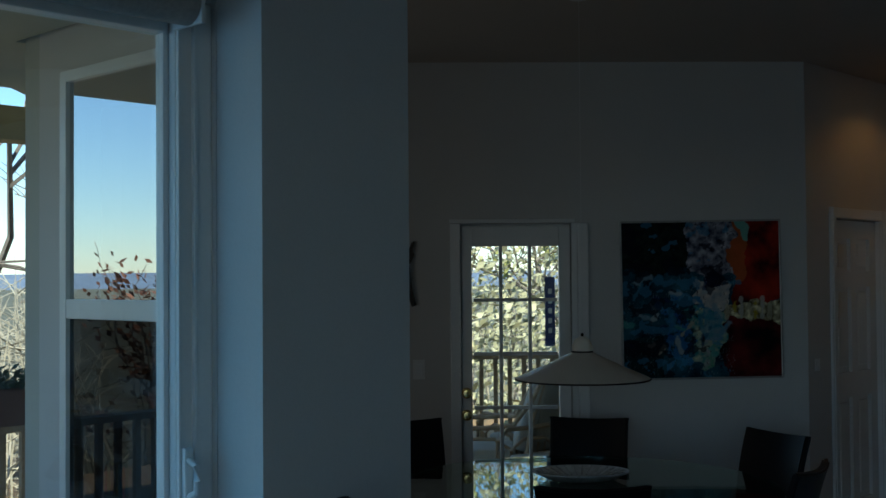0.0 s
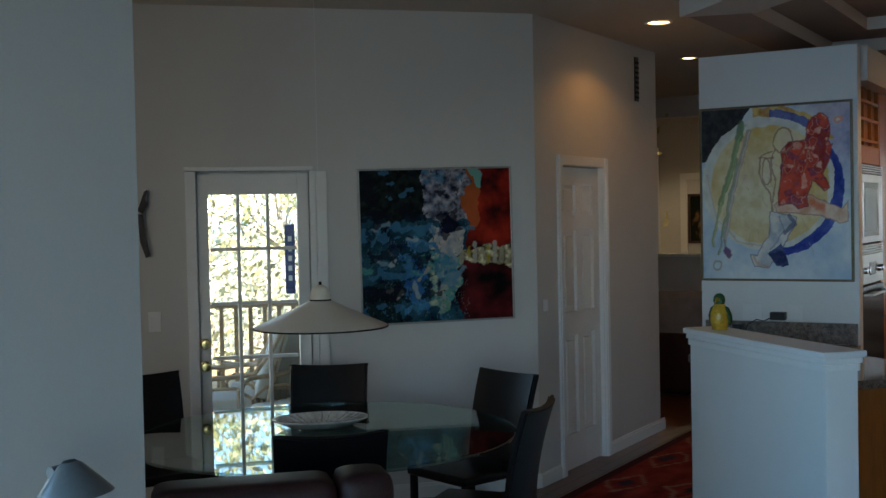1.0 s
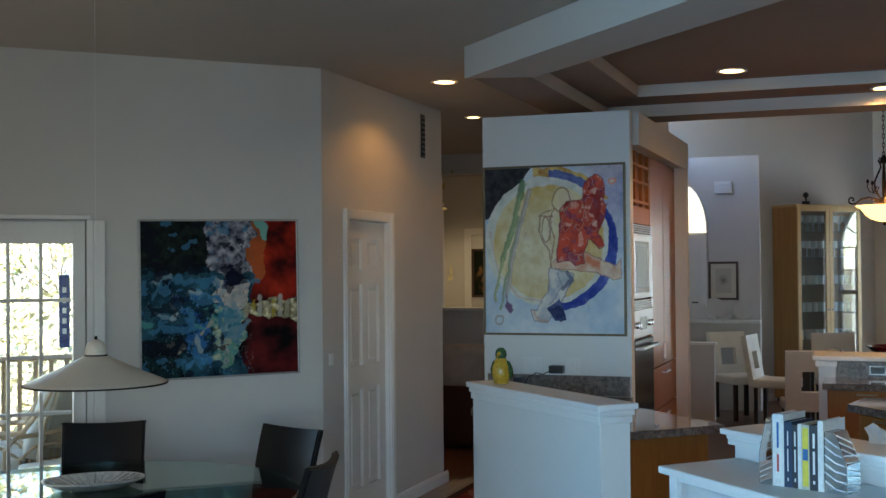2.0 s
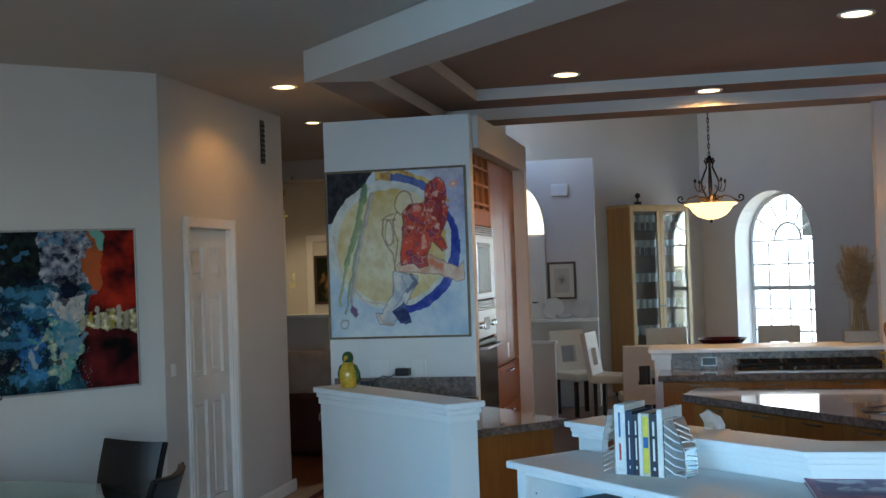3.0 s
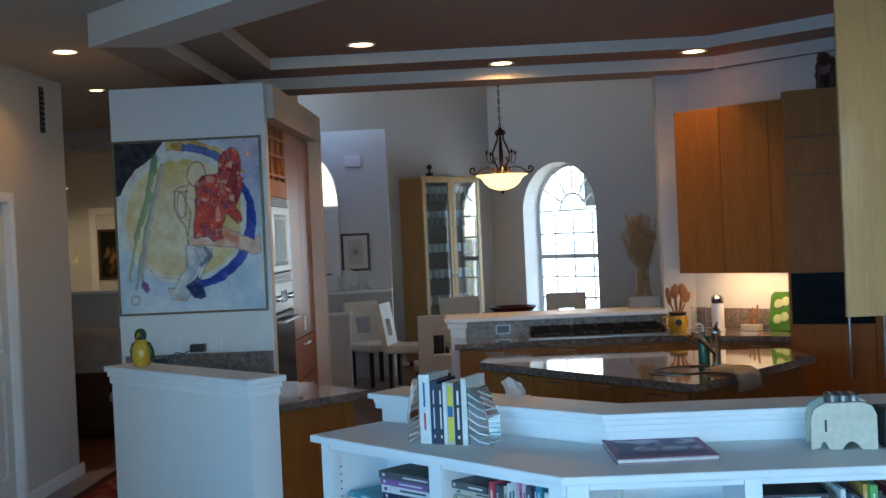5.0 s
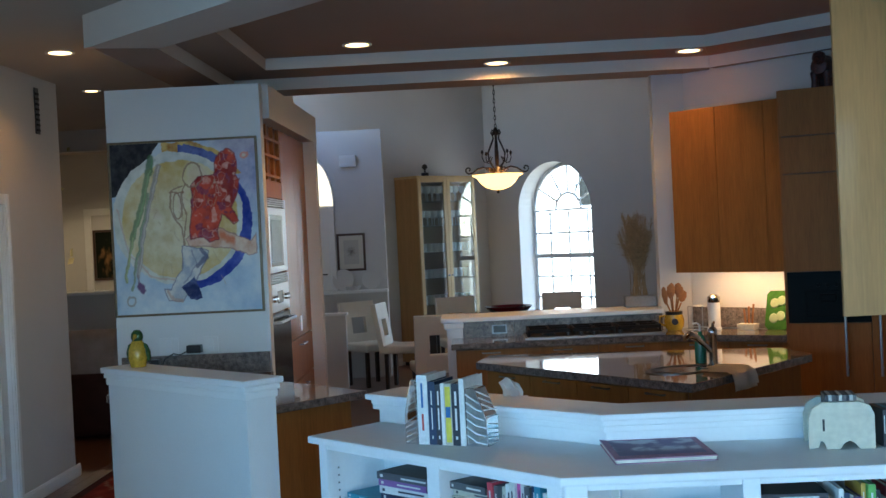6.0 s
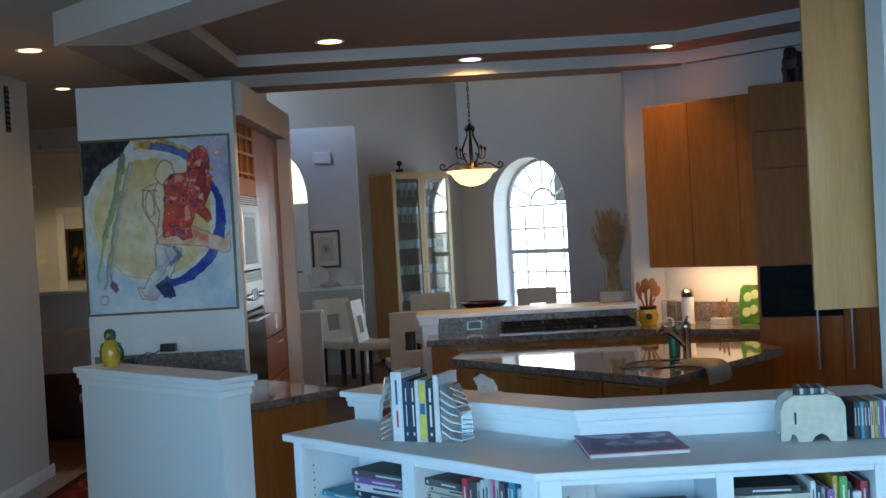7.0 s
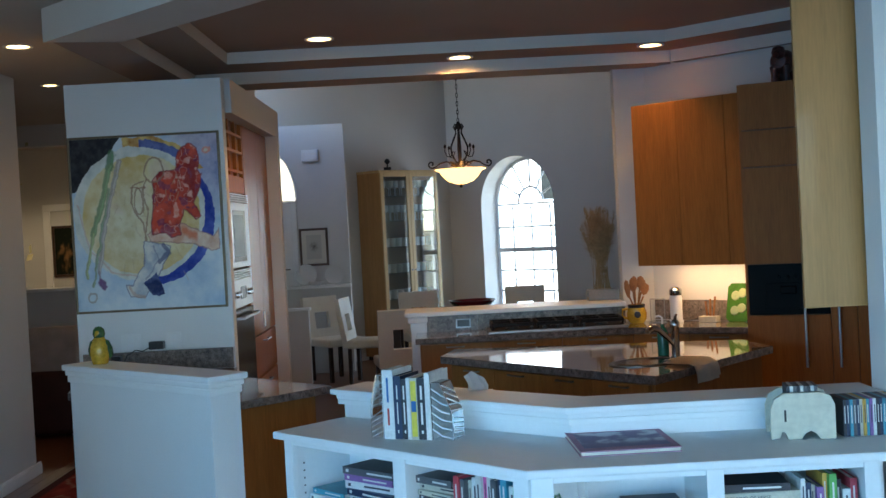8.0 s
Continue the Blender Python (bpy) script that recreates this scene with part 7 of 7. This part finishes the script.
M_RAILW = mat("weathered_rail", (0.42, 0.28, 0.15), 0.7, 0, 0.2, 6, 40, 0.2)


def rattan_chair():
    """Armchair of bent cane; the sitter looks towards -y."""
    ch = thing("rattan_armchair", "bent rattan armchair with beige cushions on the deck", "chair", None, "rattan armchairs")
    part("seat_frame", bx(-0.30, 0.30, -0.30, 0.30, 0.26, 0.32, 0.015), M_RATTAN, ch)
    part("seat_cushion", bx(-0.27, 0.27, -0.29, 0.24, 0.322, 0.43, 0.04, None, None, 3), M_CUSHION, ch, "", True)
    part("back_cushion", bx(-0.25, 0.25, -0.05, 0.07, 0.0, 0.52, 0.04, None, pose(0, 0.26, 0.42, -18, 0, 0), 3), M_CUSHION, ch, "", True)
    for sx in (-1, 1):
        x = sx * 0.34
        part("arm", tube([(x, -0.32, 0.0), (x, -0.34, 0.30), (x, -0.33, 0.52), (x, -0.24, 0.60), (x, 0.0, 0.60), (x, 0.22, 0.62), (x * 0.95, 0.36, 0.80), (x * 0.85, 0.44, 0.95)], 0.019, 8), M_RATTAN, ch, "", True)
        part("arm_loop", tube([(x, -0.20, 0.28), (x, -0.22, 0.44), (x, -0.10, 0.52), (x, 0.08, 0.52), (x, 0.20, 0.44), (x, 0.24, 0.28)], 0.014, 8), M_RATTAN, ch, "", True)
        part("leg", tube([(x, 0.30, 0.0), (x, 0.30, 0.30), (x, 0.38, 0.72)], 0.017, 8), M_RATTAN, ch, "", True)
    part("top_rail", tube([(-0.30, 0.44, 0.94), (-0.15, 0.49, 1.0), (0.15, 0.49, 1.0), (0.30, 0.44, 0.94)], 0.019, 8), M_RATTAN, ch, "", True)
    for i in range(9):
        x = -0.26 + 0.065 * i
        part("back_cane", tube([(x, 0.30, 0.30), (x, 0.36, 0.60), (x, 0.475, 0.97)], 0.008, 5), M_RATTAN, ch)
    for i in range(16):
        x = -0.29 + 0.0387 * i
        part("skirt_cane", tube([(x, -0.305, 0.06), (x, -0.305, 0.27)], 0.009, 5), M_RATTAN, ch)
    return ch


rc1 = rattan_chair()
DZ = -0.048
rc1.matrix_world = W1M @ pose(1.32, 1.55, DZ, 0, 0, -62)
copy_thing(rc1, W1M @ pose(0.80, 2.15, DZ, 0, 0, -95))
copy_thing(rc1, W1M @ pose(1.25, 2.75, DZ, 0, 0, -150))


def deck_rail(m, length, base, top=0.95, gap=0.125):
    rl = thing("deck_railing", "brown wooden deck railing with upright slats", "railing", m)
    part("handrail", bx(0, length, -0.06, 0.06, top - 0.04, top, 0.006), M_RAILW, rl)
    part("bottom_rail", bx(0, length, -0.03, 0.03, base + 0.10, base + 0.15, 0.004), M_RAILW, rl)
    n = int(length / gap)
    slat = bx(-0.018, 0.018, -0.018, 0.018, base + 0.151, top - 0.041)
    first = part("slat", slat, M_RAILW, rl)
    for i in range(1, n):
        ob = new("slat", first.data)
        ob.parent = rl
        ob.location = (gap * i, 0, 0)
    for x in range(0, int(length) + 1, 2):
        part("post", bx(x - 0.05, x + 0.05, -0.075, -0.061 + 0.01, base, top - 0.041, 0.004), M_RAILW, rl)
    return rl


deck_rail(W1M @ pose(-1.4, 3.35, 0), 5.6, DZ, 1.0)
deck_rail(pose(-6.05, -4.0, 0, 0, 0, 90), 7.6, DZ, 0.90)
pcol = thing("porch_column", "white square porch column on the deck", "column", W1M @ pose(1.52, 2.05, DZ))
part("shaft", bx(-0.05, 0.05, -0.05, 0.05, 0.0, 2.9, 0.006), M_TRIM, pcol)
part("base_block", bx(-0.07, 0.07, -0.07, 0.07, 0.0, 0.12, 0.006), M_TRIM, pcol)
bn = thing("banner", "dark blue cloth banner hanging from the porch", "banner", W1M @ pose(1.30, 2.0, 0))
part("cloth", bx(-0.038, 0.038, -0.006, 0.006, 1.15, 1.68, 0.003), mat("navy_cloth", (0.03, 0.045, 0.16), 0.9), bn)
for k in range(5):
    part("mark", bx(-0.014, 0.014, -0.0075, -0.005, 1.25 + k * 0.075, 1.29 + k * 0.075), M_MARK, bn)
part("cord", tube([(0, 0, 1.68), (0, 0, 2.85)], 0.003, 5), M_TRIM, bn)
part("porch_beam", bx(-6.35, -6.15, 2.52, 6.4, 2.47, 2.66, 0.004), mat("ochre_fascia", (0.50, 0.40, 0.20), 0.8), None, "ochre painted porch fascia beam", False, "beam", "structure")
pb = thing("planter_box", "brown planter with low green plants on the railing", "planter", pose(-6.05, 2.75, 0.901))
part("pot", bx(-0.10, 0.10, -0.28, 0.32, 0.0, 0.20, 0.012), mat("terracotta", (0.12, 0.05, 0.03), 0.8), pb)
M_LEAFD = mat("dark_leaf", (0.04, 0.08, 0.04), 0.7, 0, 0.4, 20)
bm = bmesh.new()
rl_ = random.Random(5)


def leaf_quad(bm, c, s, r):
    a = Vector((r.gauss(0, 1), r.gauss(0, 1), r.gauss(0, 1))).normalized()
    b = a.orthogonal().normalized()
    d = a.cross(b)
    vs = [bm.verts.new(c + b * s), bm.verts.new(c + d * s * 0.5), bm.verts.new(c - b * s), bm.verts.new(c - d * s * 0.5)]
    bm.faces.new(vs)


for k in range(350):
    leaf_quad(bm, Vector((rl_.uniform(-0.10, 0.10), rl_.uniform(-0.28, 0.32), 0.20 + abs(rl_.gauss(0, 0.05)))), 0.03, rl_)
part("plants", bm, M_LEAFD, pb, "low dark green leaves")

# trees
M_BARK = mat("grey_bark", (0.30, 0.25, 0.19), 0.9, 0, 0.3, 6, 60, 0.6)
M_LEAF1 = mat("yellow_green_leaf", (0.42, 0.40, 0.12), 0.8, 0, 0.35, 3)
M_LEAF2 = mat("rust_leaf", (0.26, 0.10, 0.05), 0.8, 0, 0.35, 3)


def tree(x, y, z, height, seed, leaves, leaf_mat, label, spread=0.55):
    """A forked trunk with limbs and twigs, and small leaves along the twigs."""
    r = random.Random(seed)
    tr_ = thing("tree", label, "tree", pose(x, y, z), "trees by the deck")
    wood, crown, tips = bmesh.new(), bmesh.new(), []

    def grow(p, d, length, rad, depth):
        q1 = p + d * length * 0.5 + Vector((r.gauss(0, 1), r.gauss(0, 1), 0)) * length * 0.05
        q2 = p + d * length + Vector((r.gauss(0, 1), r.gauss(0, 1), 0)) * length * 0.07
        tube([p, q1, q2], [rad, rad * 0.85, rad * 0.68], 6 if depth < 2 else 4, wood)
        if depth >= 5:
            tips.append((q1, q2))
            return
        for k in range(3 if depth < 4 else 2):
            dd = (d + Vector((r.gauss(0, spread), r.gauss(0, spread), r.gauss(0.12, 0.3)))).normalized()
            grow(q1.lerp(q2, r.uniform(0.4, 1.0)), dd, length * r.uniform(0.6, 0.82), rad * 0.62, depth + 1)

    grow(Vector((0, 0, 0)), Vector((r.gauss(0, 0.08), r.gauss(0, 0.08), 1)).normalized(), height * 0.34, height * 0.009, 0)
    part("trunk", wood, M_BARK, tr_)
    if leaves:
        for a, b in tips:
            for k in range(leaves):
                leaf_quad(crown, a.lerp(b, r.random()) + Vector((r.gauss(0, 0.12), r.gauss(0, 0.12), r.gauss(0, 0.12))), r.uniform(0.04, 0.08), r)
        part("crown", crown, leaf_mat, tr_)
    return tr_


t1 = tree(-9.6, 4.9, -3, 9.0, 11, 0, M_LEAF1, "bare grey tree with thin branches beside the deck")
t2 = tree(-17.0, 20.0, -3, 9.5, 21, 9, M_LEAF1, "yellow-green leaved tree behind the porch")
copy_thing(t2, pose(-15.5, 17.5, -3, 0, 0, 200))
copy_thing(t2, pose(-12.0, 17.0, -3.2, 0, 0, 300))
copy_thing(t1, pose(-15.0, 7.6, -3.4, 0, 0, 130))
rust = tree(-12.5, -4.4, -3.6, 6.4, 31, 8, M_LEAF2, "rust-leaved small tree below the deck")
for x_, y_, z_, t_ in ((-13.6, -3.9, -4.6, 70), (-10.5, -3.6, -6.4, 160)):
    copy_thing(rust, pose(x_, y_, z_, 0, 0, t_))
woods = bmesh.new()
rw = random.Random(8)
for k in range(1100):
    a, dist = radians(rw.uniform(60, 205)), rw.uniform(18, 40)
    base_p = Vector((dist * math.cos(a), dist * math.sin(a) + 2, -3.0))
    hgt = rw.uniform(2.0, 5.0) * (0.75 if a > radians(165) else 1.0)
    top_p = base_p + Vector((rw.gauss(0, 0.6), rw.gauss(0, 0.6), hgt))
    tube([base_p, base_p.lerp(top_p, 0.5), top_p], [0.035, 0.022, 0.006], 3, woods)
    for j in range(7):
        s_ = base_p.lerp(top_p, rw.uniform(0.3, 1))
        e_ = s_ + Vector((rw.gauss(0, 0.7), rw.gauss(0, 0.7), rw.uniform(0.1, 0.9)))
        tube([s_, e_], [0.013, 0.004], 3, woods)
for k in range(420):
    a, dist = radians(rw.uniform(144, 162)), rw.uniform(9.5, 17)
    base_p = Vector((dist * math.cos(a), dist * math.sin(a), -3.0))
    top_p = base_p + Vector((rw.gauss(0, 0.5), rw.gauss(0, 0.5), rw.uniform(2.6, 4.6)))
    tube([base_p, base_p.lerp(top_p, 0.5), top_p], [0.02, 0.014, 0.004], 3, woods)
    for j in range(9):
        s_ = base_p.lerp(top_p, rw.uniform(0.35, 1))
        e_ = s_ + Vector((rw.gauss(0, 0.5), rw.gauss(0, 0.5), rw.uniform(-0.2, 0.6)))
        tube([s_, e_], [0.009, 0.003], 3, woods)
M_BRUSH = mat("grey_brush", (0.55, 0.47, 0.33), 0.9, 0, 0.3, 0.5)
part("brushwood", woods, M_BRUSH, None, "tangle of leafless grey brushwood", False, "woods", "stuff")
rf = random.Random(12)
lv, lf = [], []
for k in range(250):
    a, dist = radians(rf.uniform(112, 142)), rf.uniform(13, 26)
    mid = Vector((dist * math.cos(a), dist * math.sin(a), rf.uniform(-2.6, 4.6)))
    size = rf.uniform(0.35, 0.95)
    for j in range(95):
        p = mid + Vector((rf.gauss(0, size), rf.gauss(0, size), rf.gauss(0, size * 0.7)))
        n_ = Vector((rf.gauss(0, 1), rf.gauss(0, 1), rf.gauss(0.4, 1))).normalized()
        q = n_.orthogonal().normalized()
        r_ = n_.cross(q)
        sz = rf.uniform(0.035, 0.085)
        i0 = len(lv)
        lv += [p + q * sz, p + r_ * sz * 0.6, p - q * sz, p - r_ * sz * 0.6]
        lf.append((i0, i0 + 1, i0 + 2, i0 + 3))
me = bpy.data.meshes.new("foliage")
me.from_pydata(lv, [], lf)
M_WOODLEAF = mat("sunlit_leaf", (0.66, 0.60, 0.36), 0.6, 0, 0.3, 0.5, 4.0, 0.1, 0.001, dark=(0.20, 0.19, 0.08))
me.materials.append(M_WOODLEAF)
tagged(new("foliage", me), "sunlit yellow-green leaves of the woods beyond the porch", "woods", "", "stuff")
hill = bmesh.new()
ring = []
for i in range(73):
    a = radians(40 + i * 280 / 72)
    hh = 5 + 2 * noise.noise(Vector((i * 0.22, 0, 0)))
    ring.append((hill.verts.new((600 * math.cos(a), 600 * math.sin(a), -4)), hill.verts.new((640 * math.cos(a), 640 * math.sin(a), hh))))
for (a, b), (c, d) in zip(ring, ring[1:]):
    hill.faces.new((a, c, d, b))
# Blue-grey base colour carries the haze of distance.
part("backdrop_hills", hill, mat("hazy_hills", (0.20, 0.25, 0.32), 1.0, 0, 0.2, 0.01, 0.2), None, "low wooded hills on the horizon, haze in their blue", False, "backdrop", "structure")

# neighbour's house behind the arched window
nh = thing("neighbour_house", "white sided neighbouring house with dark windows", "house", pose(1.5, 24.5, 0, 0, 0, 12))
M_SIDING = mat("white_siding", (0.58, 0.60, 0.62), 0.8, 0, 0.04)
part("wall", bx(-5, 6, 0, 5, -3, 4.2), M_SIDING, nh)
for k in range(22):
    part("siding_board", bx(-5, 6, -0.025, 0.002, -2.5 + k * 0.3, -2.28 + k * 0.3), M_SIDING, nh)
part("roof", prism([(-0.6, 4.2), (5.6, 4.2), (2.5, 6.4)], -6.4, 5.4, 0, None, pose(0, 0, 0, 90, 0, 90)), mat("grey_shingle", (0.25, 0.24, 0.24), 0.9), nh)
for x, z in ((-1.6, 1.6), (0.6, 2.1), (2.2, 1.6)):
    wv = part("window", bx(x, x + 0.55, -0.05, -0.026, z, z + 0.8, 0.004), M_TRIM, nh)
    part("pane", bx(x + 0.05, x + 0.50, -0.058, -0.051, z + 0.05, z + 0.75), M_BLACKGLASS, wv)

# ---- floor boards between the hall wall and the oven block; deck boards behind the glazed door ----
floor_ob = bpy.data.objects["floor"]
board_me = part("plank", bx(0, 0.088, 0, 0.98, 0.0002, 0.004, 0.0012, None, None, 1), M_FLOOR, floor_ob)
board_me.location = (-3.14, 5.36, 0)
for i in range(11):
    for j in range(4):
        if i == 0 and j == 0:
            continue
        ob = new("plank", board_me.data)
        ob.parent = floor_ob
        ob.location = (-3.14 + i * 0.0895, 5.36 + j * 0.983 - 0.25 * (i % 3) * (j > 0), 0.0002 * (i % 2))
deck_ob = bpy.data.objects["deck"]
dk = part("deck_board", bx(0, 5.0, 0, 0.136, -0.0595, -0.048, 0.003, None, None, 1), M_DECK, deck_ob)
dk.matrix_world = W1M @ pose(-1.2, 0.16, 0)
for i in range(1, 23):
    ob = new("deck_board", dk.data)
    ob.parent = deck_ob
    ob.matrix_world = W1M @ pose(-1.2, 0.16 + i * 0.142, 0)
